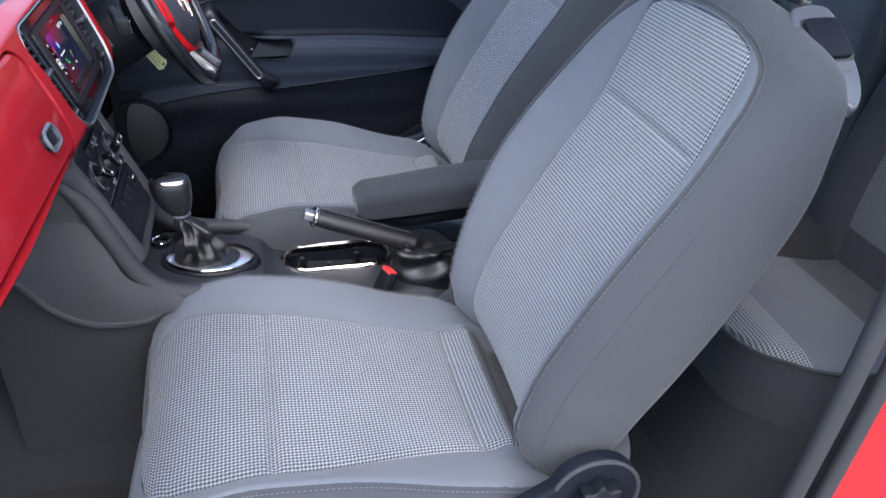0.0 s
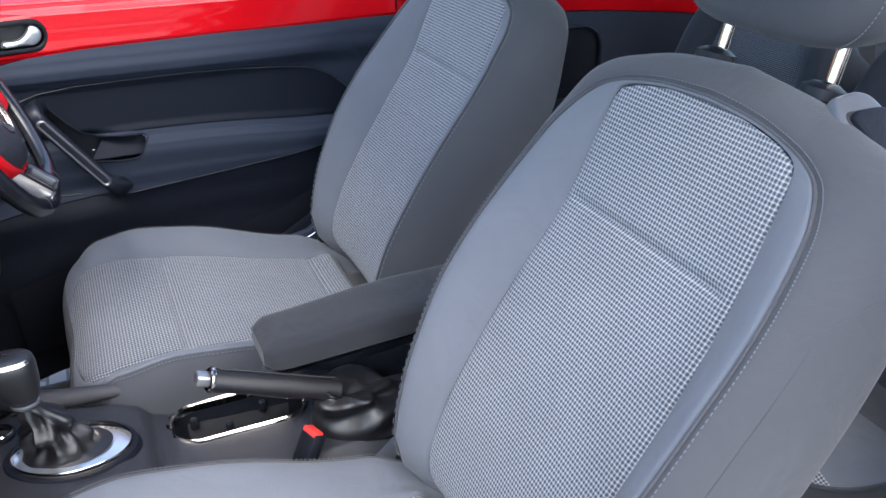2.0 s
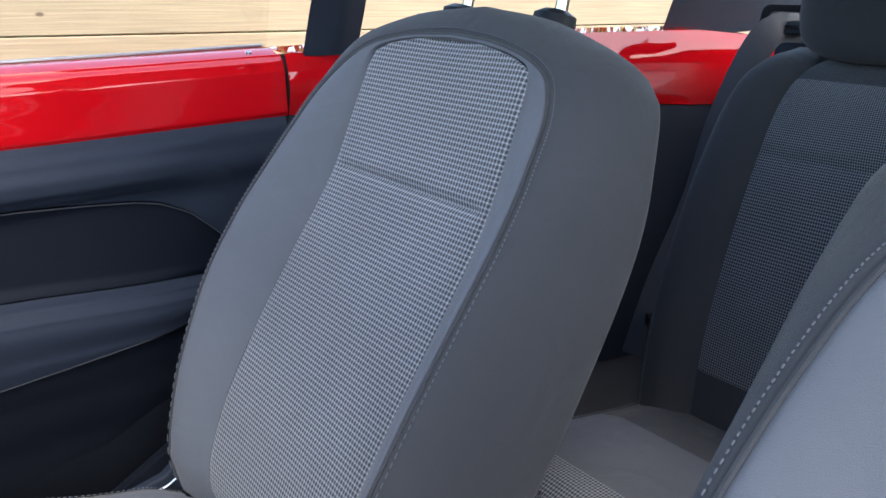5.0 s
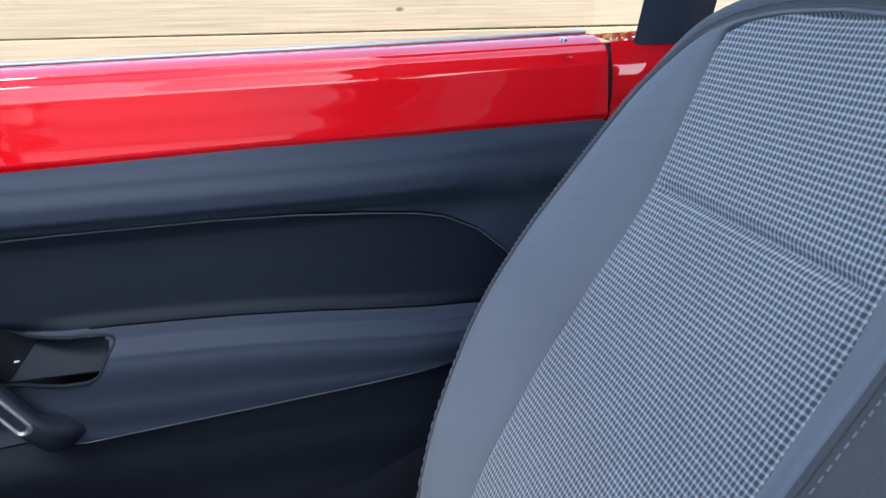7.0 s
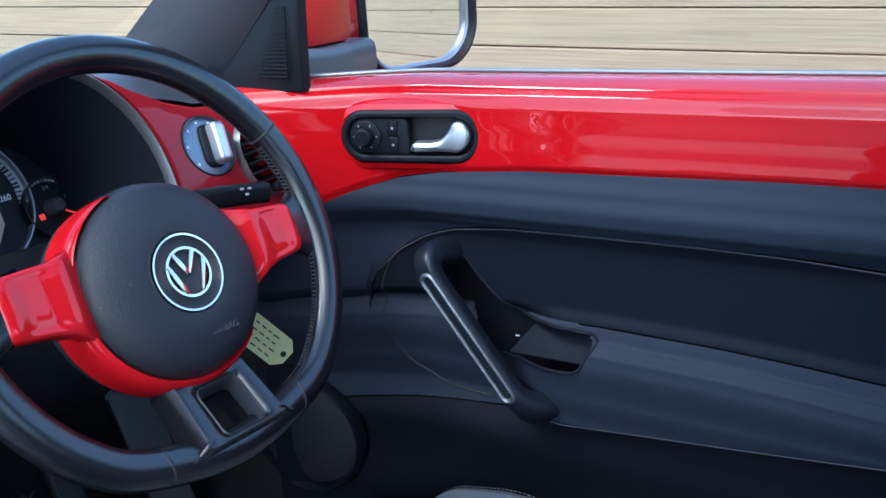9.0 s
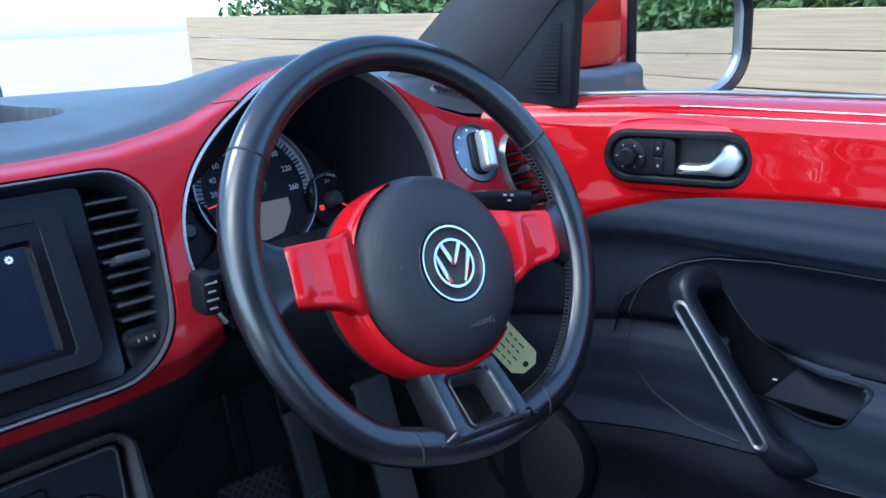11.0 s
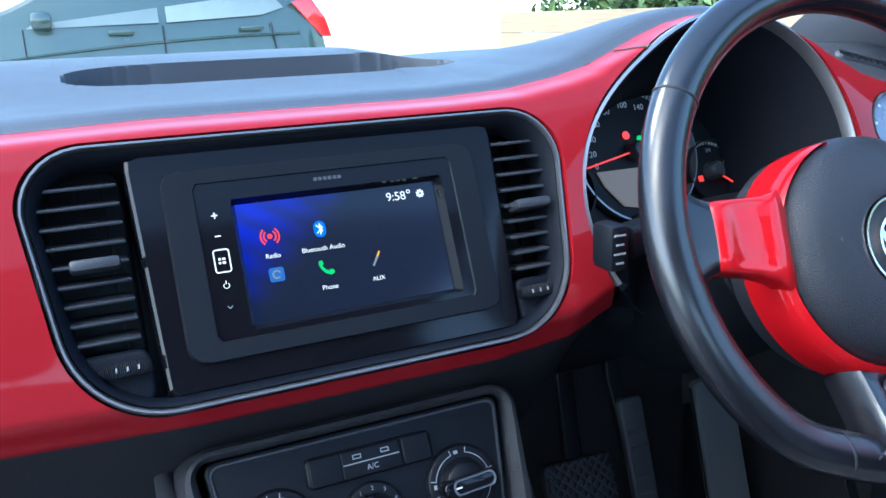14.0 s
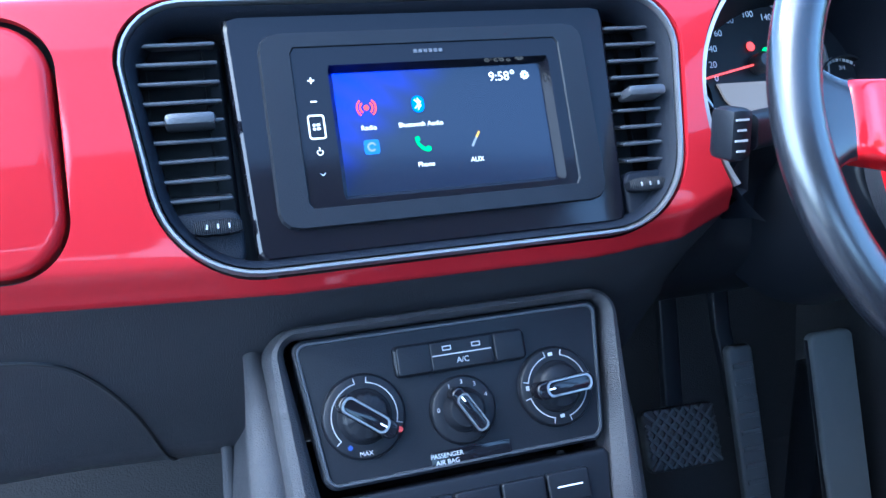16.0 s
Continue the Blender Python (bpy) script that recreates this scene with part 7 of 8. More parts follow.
# handbrake
hb = thing("handbrake", "black leather handbrake lever with a silver button", "handbrake", (-0.030, 0.20, 0.43))
a_, b_ = Vector((-0.038, 0.195, 0.512)), Vector((-0.040, 0.340, 0.572))
grip = part("grip", sweep([a_.lerp(b_, q) for q in span(-0.15, 1, 16)], circle(0.0180, 20, 0.0160), scale=[1.0, 1.0, 1.02, 1.03, 1.04, 1.05, 1.05, 1.04, 1.03, 1.02, 1.0, 1.0, 0.99, 0.98, 0.97, 0.95]), LEATHER, hb, "black leather grip")
dr = (b_ - a_).normalized()
HBF = Matrix.Translation(b_) @ dr.to_track_quat("Z", "Y").to_matrix().to_4x4()
part("collar", turned([(0.0168, -0.003), (0.0178, -0.001), (0.0174, 0.002), (0.0150, 0.004)], HBF, 28), CHROME, hb, "chrome collar")
part("grip_seam", sweep([a_.lerp(b_, q) + Vector((0, -0.0066, 0.0160)) for q in span(-0.1, 0.95, 12)], circle(0.0010, 6)), RUBBER, grip, "dark stitched grip seam")
part("button", slab(rounded(0.020, 0.017, 0.005), at(HBF, 0, 0, 0.002), 0.018, 0.004), SILVER_MID, hb, "silver release button")
def gaiter(a, f):
    top = a_ + dr * -0.01 + Vector((0.018 * math.cos(a), 0.008 * math.sin(a), 0.017 * math.sin(a)))
    base = Vector((-0.020 + 0.060 * math.cos(a), 0.115 + 0.095 * math.sin(a), 0.428))
    p = top.lerp(base, f)
    k = math.sin(f * math.pi)
    return p + Vector((math.cos(a), math.sin(a) * 0.6, 0.3)) * (0.010 * math.sin(f * 17 + 2.2 * math.sin(2 * a)) * k + 0.009 * math.sin(5 * a + 6 * f) * k) + Vector((0, 0, 0.020 * k))
part("gaiter", sheet(gaiter, [2 * math.pi * i / 64 for i in range(64)], span(0, 1, 40), closed_u=True), LEATHER, hb, "creased black leather gaiter")
# armrest box
ar = thing("armrest_box", "charcoal cloth centre armrest with a black underside", "armrest", (0.015, 0.06, 0.55))
def arm_sec(y, k=1.0):
    f = math.sqrt(max(0.0, 1 - (max(0.0, y - 0.236) / 0.034) ** 2))
    w = (0.050 + 0.006 * smooth(0.25, 0.0, y)) * (0.55 + 0.45 * f) * k
    t = 0.590 + 0.016 * smooth(0.26, 0.05, y)
    lo = 0.546 + 0.012 * smooth(0.26, 0.0, y)
    return w, t, lo
def arm_pt(a, y):
    w, t, lo = arm_sec(y)
    c, s = math.cos(a), math.sin(a)
    x = w * math.copysign(abs(c) ** 0.35, c)
    z = (t + lo) / 2 + (t - lo) / 2 * math.copysign(abs(s) ** 0.45, s) * (0.55 + 0.45 * smooth(0.268, 0.245, y))
    return Vector((0.016 + x, y, z))
pad = part("pad", sheet(arm_pt, [2 * math.pi * i / 48 for i in range(48)], [0.266, 0.2645, 0.262, 0.258, 0.253, 0.247, 0.240, 0.232, 0.20, 0.15, 0.10, 0.05, 0.0, -0.05, -0.08], closed_u=True), ARM_CLOTH, ar, "charcoal cloth armrest pad")
bmc = bmesh.new()
rngs = [arm_pt(2 * math.pi * i / 48, 0.266) for i in range(48)]
bmc.faces.new([bmc.verts.new(p) for p in rngs])
part("pad_end", bmc, ARM_CLOTH, ar, "charcoal cloth armrest end")
part("underside", sheet(lambda a, y: Vector((0.016 + 0.046 * a, y, 0.548 - 0.030 * (1 - a ** 4) * smooth(0.25, 0.18, y) + 0.012 * smooth(0.26, 0.0, y) - 0.004)), span(-1, 1, 16), span(0.250, -0.08, 20)), PLASTIC_DARK, ar, "black plastic underside")
part("stand", quick_box((0.016, -0.06, 0.47), (0.075, 0.10, 0.16), bevel=0.02), PLASTIC_DARK, ar, "black armrest stand")
part("catch", quick_box((-0.012, 0.262, 0.546), (0.022, 0.010, 0.008), bevel=0.002), SLAT, ar, "small opening catch")
# buckles
def buckle(x, y, z, rz, lab):
    bk = thing("belt_buckle", lab, "belt buckle", (x, y, z - 0.05))
    m = pose(x, y, z, 28, 0, rz)
    part("case", quick_box((0, 0, -0.030), (0.032, 0.022, 0.070), m, bevel=0.005), PLASTIC_DARK, bk, "black buckle case")
    part("button", quick_box((0, 0.003, 0.0035), (0.026, 0.016, 0.008), m, bevel=0.002), BUCKLE_RED, bk, "red release button")
    part("stem", sweep([m @ Vector((0, 0, -0.06)), m @ Vector((0, -0.01, -0.11)), Vector((x + 0.005, y - 0.06, z - 0.13))], rounded(0.028, 0.010, 0.003)), PLASTIC_DARK, bk, "black stem")
buckle(-0.083, 0.222, 0.474, 20, "black seat belt buckle with a red button")
buckle(0.560, -0.005, 0.460, -10, "black seat belt buckle beside the driver seat")
AN = frame_of((0.592, 0, 0), (0, -1, 0), (0, 0, 1))
anchor = part("belt_anchor_cover", slab([(-0.100, 0.434), (-0.034, 0.418), (0.020, 0.396), (0.026, 0.430), (-0.002, 0.470), (-0.016, 0.466), (-0.040, 0.447)], AN, 0.012, 0.004), SOFT, driver_seat, "blue-grey plastic belt anchor cover")
part("anchor_line", sweep([AN @ Vector((*curve_at([(-0.094, 0.4375), (-0.060, 0.4315), (-0.040, 0.4330), (-0.026, 0.4400)], q), 0.0125)) for q in span(0, 1, 16)], circle(0.0014, 6)), SILVER, anchor, "fine bright edge line")
part("valance_tip", sheet(lambda a, f: Vector((-0.110 + 0.004 * f, 0.125 - 0.05 * f + 0.06 * a * (1 - f), 0.395 + 0.09 * f)), span(0, 1, 6), span(0, 1, 8)), SILVER_DARK, passenger_seat, "grey plastic hinge trim")
# rear seat
def rear_seat(cx, lab):
    rs = thing("rear_seat", lab, "rear seat", (cx, -0.65, 0.25), "rear seats")
    def cushion_half(y):
        k = max(0.0, (y + 0.46) / 0.15)
        return 0.214 * max(0.0, 1 - k ** 2.4) ** (1 / 2.4)
    def top_z(x, y):
        h = max(cushion_half(y), 1e-3)
        return 0.398 + 0.034 * smooth(-0.66, -0.40, y) + 0.010 * math.cos(x * 5) - 0.016 * smooth(-0.36, -0.31, y) - 0.010 * smooth(0.80, 1.0, abs(x) / h)
    uvf = lambda s, v: (s * 0.235, v * 0.75)
    yc_ = [-0.70 + 0.39 * math.sin(q * math.pi / 2) for q in span(0, 1, 40)]
    cu = part("cushion", sheet(lambda s, y: Vector((cx + s * cushion_half(y), y, top_z(s * cushion_half(y), y))), span(-1, 1, 40), [y for y in yc_ if y < -0.555] + [-0.555], uv=lambda s, y: (s * cushion_half(y), y)), CLOTH_DARK, rs, "charcoal cloth cushion rear")
    ctop = lambda s, y: Vector((cx + s * cushion_half(y), y, top_z(s * cushion_half(y), y)))
    part("cushion_pad", sheet(ctop, span(-1, 1, 40), [-0.555] + [y for y in yc_ if -0.55 < y < -0.39] + [-0.385]), CLOTH, cu, "plain grey cloth cushion pad")
    part("cushion_front", sheet(ctop, span(-1, 1, 40), [-0.385] + [y for y in yc_ if y > -0.38], uv=lambda s, y: (s * cushion_half(y), y)), WOVEN, cu, "woven cloth cushion front")
    edge = [(-cushion_half(y), y) for y in yc_] + [(cushion_half(y), y) for y in yc_[::-1]]
    part("cushion_skirt", sheet(lambda i, f: Vector((cx + edge[i][0] * (1 + 0.02 * math.sin(f * math.pi)), edge[i][1] + 0.006 * math.sin(f * math.pi) - 0.05 * f * f, top_z(*edge[i]) - 0.25 * f)), list(range(len(edge))), span(0, 1, 12)), CLOTH_DARK, cu, "charcoal cloth skirt")
    part("cushion_piping", sweep([Vector((cx + x, y, top_z(x, y))) for x, y in edge], circle(0.003, 6)), CLOTH_DARK, cu, "dark seam piping")
    bl = [(-0.655, 0.38), (-0.665, 0.50), (-0.690, 0.62), (-0.720, 0.76), (-0.745, 0.86), (-0.780, 0.905), (-0.84, 0.92)]
    def bpt(s, v):
        c, t = line_frame(bl, v)
        n = Vector((0, t.z, -t.y))
        a, g = abs(s), 1 if s >= 0 else -1
        h = 0.238 - 0.075 * smooth(0.25, 0.95, v)
        x = h * (a if a < 0.85 else 0.85 + 0.15 * math.sin((a - 0.85) / 0.15 * math.pi / 2))
        d = 0.022 * smooth(0.5, 0.78, a) * (1 - 0.6 * smooth(0.7, 0.95, v)) - 0.10 * smooth(0.84, 1.0, a) ** 1.5 - 0.004 * math.exp(-((a - 0.55) / 0.02) ** 2) - (0.005 * math.exp(-((v - 0.55) / 0.012) ** 2) if a < 0.55 else 0)
        return Vector((cx + g * x, 0, 0)) + c + n * d
    bk = part("backrest", sheet(bpt, span(-1, -0.55, 16), span(0, 1, 40)), CLOTH_DARK, rs, "grey cloth backrest")
    part("backrest_side", sheet(bpt, span(0.55, 1, 16), span(0, 1, 40)), CLOTH_DARK, bk)
    part("backrest_top", sheet(bpt, span(-0.55, 0.55, 16), span(0.78, 1, 12)), CLOTH_DARK, bk)
    part("backrest_low", sheet(bpt, span(-0.55, 0.55, 16), span(0, 0.14, 8)), CLOTH_DARK, bk)
    part("back_panel", sheet(bpt, span(-0.55, 0.55, 20), span(0.14, 0.55, 30), uv=uvf), WOVEN_FINE, bk, "woven cloth panel")
    part("back_panel", sheet(bpt, span(-0.55, 0.55, 20), span(0.55, 0.78, 16), uv=uvf), WOVEN_FINE, bk, "woven cloth upper panel")
    def hp_(a, e):
        f = lambda q, k: math.copysign(abs(q) ** k, q)
        return Vector((cx + 0.125 * f(math.cos(a), 0.6) * f(math.cos(e), 0.5), -0.820 + 0.05 * f(math.sin(a), 0.7) * f(math.cos(e), 0.5), 0.990 + 0.075 * f(math.sin(e), 0.6)))
    part("headrest", sheet(hp_, [2 * math.pi * i / 32 for i in range(32)], span(-math.pi / 2, math.pi / 2, 18), closed_u=True), CLOTH_DARK, rs, "charcoal cloth headrest")
    for s in (-1, 1):
        part("isofix_tab", quick_box((cx + s * 0.17, -0.650, 0.445), (0.004, 0.012, 0.035), bevel=0.001), RUBBER, bk, "black anchor label")
    return rs
rear_seat(0.200, "grey rear seat with woven panels beside the red quarter")
rear_seat(-0.225, "grey rear seat with woven panels behind the front seat")
shelf = solo("rear_shelf", quick_box((0, -1.20, 0.895), (0.98, 0.38, 0.05), bevel=0.01), SOFT, "dark rear parcel shelf", "parcel shelf", kind="structure")
solo("rear_wall", quick_box((0, -1.42, 0.50), (1.45, 0.05, 0.80), bevel=0.01), HEADLINER, "grey inner tailgate trim", "tailgate", kind="structure")
# rear belt
belt = thing("seat_belt", "dark grey rear seat belt on the red side panel", "seat belt", (0.60, -0.8, 0.5))
bp_ = [Vector(curve_at([(0.43, -0.985, 0.945), (0.455, -0.93, 0.930), (0.495, -0.90, 0.80), (0.525, -0.89, 0.655), (0.555, -0.85, 0.50), (0.575, -0.82, 0.36)], q)) for q in span(0, 1, 30)]
part("webbing", sweep(bp_, rounded(0.048, 0.0025, 0.001, 2), up=(-0.6, 0.8, 0.2)), WEBBING, belt, "dark webbing strap")
part("belt_slot", quick_box((0.425, -0.985, 0.945), (0.105, 0.05, 0.020), bevel=0.006), PLASTIC_DARK, belt, "black belt slot")
part("belt_bezel", band(rounded(0.085, 0.020, 0.006), rounded(0.115, 0.044, 0.012), frame_of((0.425, -0.962, 0.958), (1, 0.15, 0), (0, -0.3, 0.9)), [(0, 0.0), (0.2, 0.004), (1, 0.0)]), PLASTIC_DARK, belt, "black slot bezel")
TF = frame_of((0.562, -0.832, 0.405), (0.8, -0.55, 0), (0.05, -0.1, 1))
part("tongue", band(rounded(0.016, 0.016, 0.002), rounded(0.030, 0.034, 0.004), TF, [(0, 0.0), (0, 0.003), (1, 0.003), (1, 0.0)]), CHROME, belt, "steel belt tongue")
part("tongue_grip", slab(rounded(0.056, 0.020, 0.008), at(TF, 0, 0.028, -0.004), 0.014, 0.005), PLASTIC_DARK, belt, "black tongue grip")
# pedals and firewall
solo("firewall", sheet(lambda a, f: Vector((a, 1.02 + 0.25 * f * (1 - f), 0.16 + 0.80 * f)), span(-0.72, 0.72, 20), span(0, 1, 10)), CARPET, "black felt bulkhead", "bulkhead", kind="structure")
ped = thing("brake_pedal", "wide black brake pedal with a lattice tread", "pedal", (0.368, 0.95, 0.44))
PD = frame_of((0.368, 0.950, 0.437), (1, 0.0, -0.04), (0.02, 0.45, 0.9))
part("pad", slab(rounded(0.098, 0.072, 0.010), PD, 0.012, 0.004), RUBBER, ped, "black rubber pad")
PEDRUB = material("worn_rubber", (0.055, 0.058, 0.062), 0.45, var=0.15)
for k in range(-6, 7):
    for g in (-1, 1):
        L = 0.060
        u = k * 0.0135
        a, b = max(-0.046, min(0.046, u - g * 0.033)), max(-0.046, min(0.046, u + g * 0.033))
        if abs(b - a) < 0.012:
            continue
        va, vb = (a - u) * g, (b - u) * g
        d = Vector((b - a, vb - va))
        part("tread_rib", quick_box((0, 0, 0), (d.length, 0.0034, 0.004), at(PD, (a + b) / 2, (va + vb) / 2, 0.0125, math.degrees(math.atan2(d.y, d.x)))), PEDRUB, ped)
part("arm", sweep([(0.37, 0.965, 0.46), (0.38, 1.00, 0.56), (0.38, 1.03, 0.70)], rounded(0.014, 0.024, 0.003), up=(1, 0, 0)), PLASTIC_DARK, ped, "black pedal arm")
acc = thing("accelerator_pedal", "tall black accelerator pedal", "pedal", (0.475, 0.93, 0.30))
AC = frame_of((0.435, 0.915, 0.45), (1, 0, 0), (0.08, 0.30, 0.95))
part("pad", slab(rounded(0.034, 0.20, 0.008), AC, 0.010, 0.004), PEDRUB, acc, "black rubber pad")
for k in range(9):
    part("tread_rib", quick_box((0, -0.076 + 0.019 * k, 0.0108), (0.026, 0.006, 0.003), AC, bevel=0.001), PEDRUB, acc)
part("arm", sweep([(0.437, 0.930, 0.46), (0.445, 0.985, 0.55), (0.450, 1.02, 0.66)], rounded(0.014, 0.022, 0.003), up=(1, 0, 0)), PLASTIC_DARK, acc, "black pedal arm")
fr_ = thing("footrest", "grey carpeted driver footrest panel", "footrest", (0.56, 0.9, 0.3))
part("plate", slab(rounded(0.062, 0.26, 0.010), frame_of((0.560, 0.905, 0.42), (1, 0, 0), (0.13, 0.28, 0.95)), 0.012, 0.004), material("grey_felt", (0.085, 0.092, 0.095), 0.9, var=0.12, grain=0.4), fr_, "grey felt plate")
part("bracket", quick_box((0.560, 0.945, 0.40), (0.03, 0.05, 0.20), bevel=0.006), PLASTIC_DARK, fr_, "black bracket")
part("pad_edge", sweep([(0.560 + 0.031 * c, 0.900 + 0.10 * v, 0.42 + 0.33 * v) for c, v in ((-1, -0.36), (1, -0.36), (1, 0.36), (-1, 0.36))], circle(0.003, 6), closed=True), PLASTIC_DARK, fr_, "dark plate edge")
mat_ = thing("floor_mat", "black ribbed carpet floor mat in the passenger footwell", "floor mat", (-0.36, 0.78, 0.146))
part("mat", slab(rounded(0.42, 0.40, 0.05), frame_of((-0.36, 0.78, 0.146), (1, 0, 0), (0, 1, 0.0)), 0.010, 0.004), CARPET, mat_, "black carpet mat")
mat2 = thing("floor_mat", "black ribbed carpet floor mat under the pedals", "floor mat", (0.36, 0.75, 0.146))
part("mat", slab(rounded(0.42, 0.36, 0.05), frame_of((0.36, 0.72, 0.146), (1, 0, 0), (0, 1, 0.0)), 0.010, 0.004), CARPET, mat2, "black carpet mat")


# ---------------------------------------------------------------- outside
def ground_z(x, y):
    return -0.12 + 0.022 * max(-6.0, min(y, 30.0))
PAVE = material("driveway_paving", (0.40, 0.39, 0.37), 0.9, var=0.25, var_size=1.2, grain=0.5, grain_size=120)
pn = PAVE.node_tree
pc = pn.nodes.new("ShaderNodeTexCoord")
px_ = pn.nodes.new("ShaderNodeSeparateXYZ")
pn.links.new(pc.outputs["Object"], px_.inputs["Vector"])
pr = pn.nodes.new("ShaderNodeMapRange")
pr.inputs["From Min"].default_value, pr.inputs["From Max"].default_value = 3.6, 3.9
pn.links.new(px_.outputs["Y"], pr.inputs["Value"])
pm = pn.nodes.new("ShaderNodeMix")
pm.data_type = "RGBA"
pb = pn.nodes.new("ShaderNodeTexBrick")
pb.inputs["Scale"].default_value = 5.0
pb.inputs["Color1"].default_value, pb.inputs["Color2"].default_value, pb.inputs["Mortar"].default_value = (0.13, 0.125, 0.12, 1), (0.10, 0.097, 0.095, 1), (0.04, 0.04, 0.04, 1)
pn.links.new(pc.outputs["Object"], pb.inputs["Vector"])
pbase = pn.nodes["Principled BSDF"].inputs["Base Color"]
pale = pbase.links[0].from_socket
# unseen ground beyond the open door is paled to bounce light inside
west_bounce = pn.nodes.new("ShaderNodeMapRange")
west_bounce.inputs["From Min"].default_value, west_bounce.inputs["From Max"].default_value = -0.9, -1.0
pn.links.new(px_.outputs["X"], west_bounce.inputs["Value"])
pn.links.new(math_node(pn, "MAXIMUM", pr.outputs["Result"], west_bounce.outputs["Result"]), pm.inputs["Factor"])
pn.links.new(pb.outputs["Color"], pm.inputs["A"])
pn.links.new(pale, pm.inputs["B"])
pn.links.new(pm.outputs["Result"], pbase)
gs = span(-3.0, 3.0, 61)
warp = lambda q: math.copysign(abs(q) ** 1.0 * 2.0 * (1 + abs(q) ** 4 * 0.8), q)
solo("ground", sheet(lambda a, b: Vector((warp(a) * 4, warp(b) * 4, ground_z(warp(a) * 4, warp(b) * 4))), gs, gs), PAVE, "dark block paving running into a pale concrete drive, unseen side paled for bounce", "ground", kind="structure")

def timber(name, base):
    ma = material(name, base, 0.75, var=0.0)
    nt = ma.node_tree
    b = nt.nodes["Principled BSDF"]
    co = nt.nodes.new("ShaderNodeTexCoord")
    oi = nt.nodes.new("ShaderNodeObjectInfo")
    ad = nt.nodes.new("ShaderNodeVectorMath")
    ad.operation = "ADD"
    mulr = nt.nodes.new("ShaderNodeVectorMath")
    mulr.operation = "SCALE"
    mulr.inputs[0].default_value = (3.7, 11.0, 5.3)
    nt.links.new(oi.outputs["Random"], mulr.inputs["Scale"])
    nt.links.new(co.outputs["Object"], ad.inputs[0])
    nt.links.new(mulr.outputs[0], ad.inputs[1])
    mp = nt.nodes.new("ShaderNodeMapping")
    mp.inputs["Scale"].default_value = (20, 1.3, 60)
    nt.links.new(ad.outputs[0], mp.inputs["Vector"])
    no = nt.nodes.new("ShaderNodeTexNoise")
    no.inputs["Scale"].default_value = 2.2
    no.inputs["Detail"].default_value = 9
    no.inputs["Distortion"].default_value = 0.35
    nt.links.new(mp.outputs["Vector"], no.inputs["Vector"])
    kn = nt.nodes.new("ShaderNodeTexVoronoi")
    kn.inputs["Scale"].default_value = 4.2
    mk = nt.nodes.new("ShaderNodeMapping")
    mk.inputs["Scale"].default_value = (1, 0.8, 1.5)
    nt.links.new(ad.outputs[0], mk.inputs["Vector"])
    nt.links.new(mk.outputs["Vector"], kn.inputs["Vector"])
    ks = nt.nodes.new("ShaderNodeMapRange")
    ks.interpolation_type = "SMOOTHSTEP"
    ks.inputs["From Min"].default_value = 0.022
    ks.inputs["From Max"].default_value = 0.062
    nt.links.new(kn.outputs["Distance"], ks.inputs["Value"])
    cr = nt.nodes.new("ShaderNodeValToRGB")
    cr.color_ramp.elements[0].position, cr.color_ramp.elements[0].color = 0.28, (base[0] * 0.84, base[1] * 0.81, base[2] * 0.76, 1)
    cr.color_ramp.elements[1].position, cr.color_ramp.elements[1].color = 0.62, (base[0] * 1.15, base[1] * 1.12, base[2] * 1.05, 1)
    nt.links.new(no.outputs["Fac"], cr.inputs["Fac"])
    mx = nt.nodes.new("ShaderNodeMix")
    mx.data_type = "RGBA"
    mx.inputs["A"].default_value = (base[0] * 0.30, base[1] * 0.24, base[2] * 0.2, 1)
    nt.links.new(ks.outputs["Result"], mx.inputs["Factor"])
    nt.links.new(cr.outputs["Color"], mx.inputs["B"])
    st = nt.nodes.new("ShaderNodeTexNoise")
    st.inputs["Scale"].default_value = 1.3
    st.inputs["Detail"].default_value = 5
    nt.links.new(ad.outputs[0], st.inputs["Vector"])
    sm = nt.nodes.new("ShaderNodeMapRange")
    sm.inputs["To Min"].default_value = 0.84
    sm.inputs["To Max"].default_value = 1.16
    nt.links.new(st.outputs["Fac"], sm.inputs["Value"])
    m2 = nt.nodes.new("ShaderNodeMix")
    m2.data_type = "RGBA"
    m2.blend_type = "MULTIPLY"
    m2.inputs["Factor"].default_value = 1.0
    nt.links.new(mx.outputs["Result"], m2.inputs["A"])
    nt.links.new(sm.outputs["Result"], m2.inputs["B"])
    nt.links.new(m2.outputs["Result"], b.inputs["Base Color"])
    bu = nt.nodes.new("ShaderNodeBump")
    bu.inputs["Strength"].default_value = 0.4
    bu.inputs["Distance"].default_value = 0.003
    nt.links.new(no.outputs["Fac"], bu.inputs["Height"])
    nt.links.new(bu.outputs["Normal"], b.inputs["Normal"])
    return ma


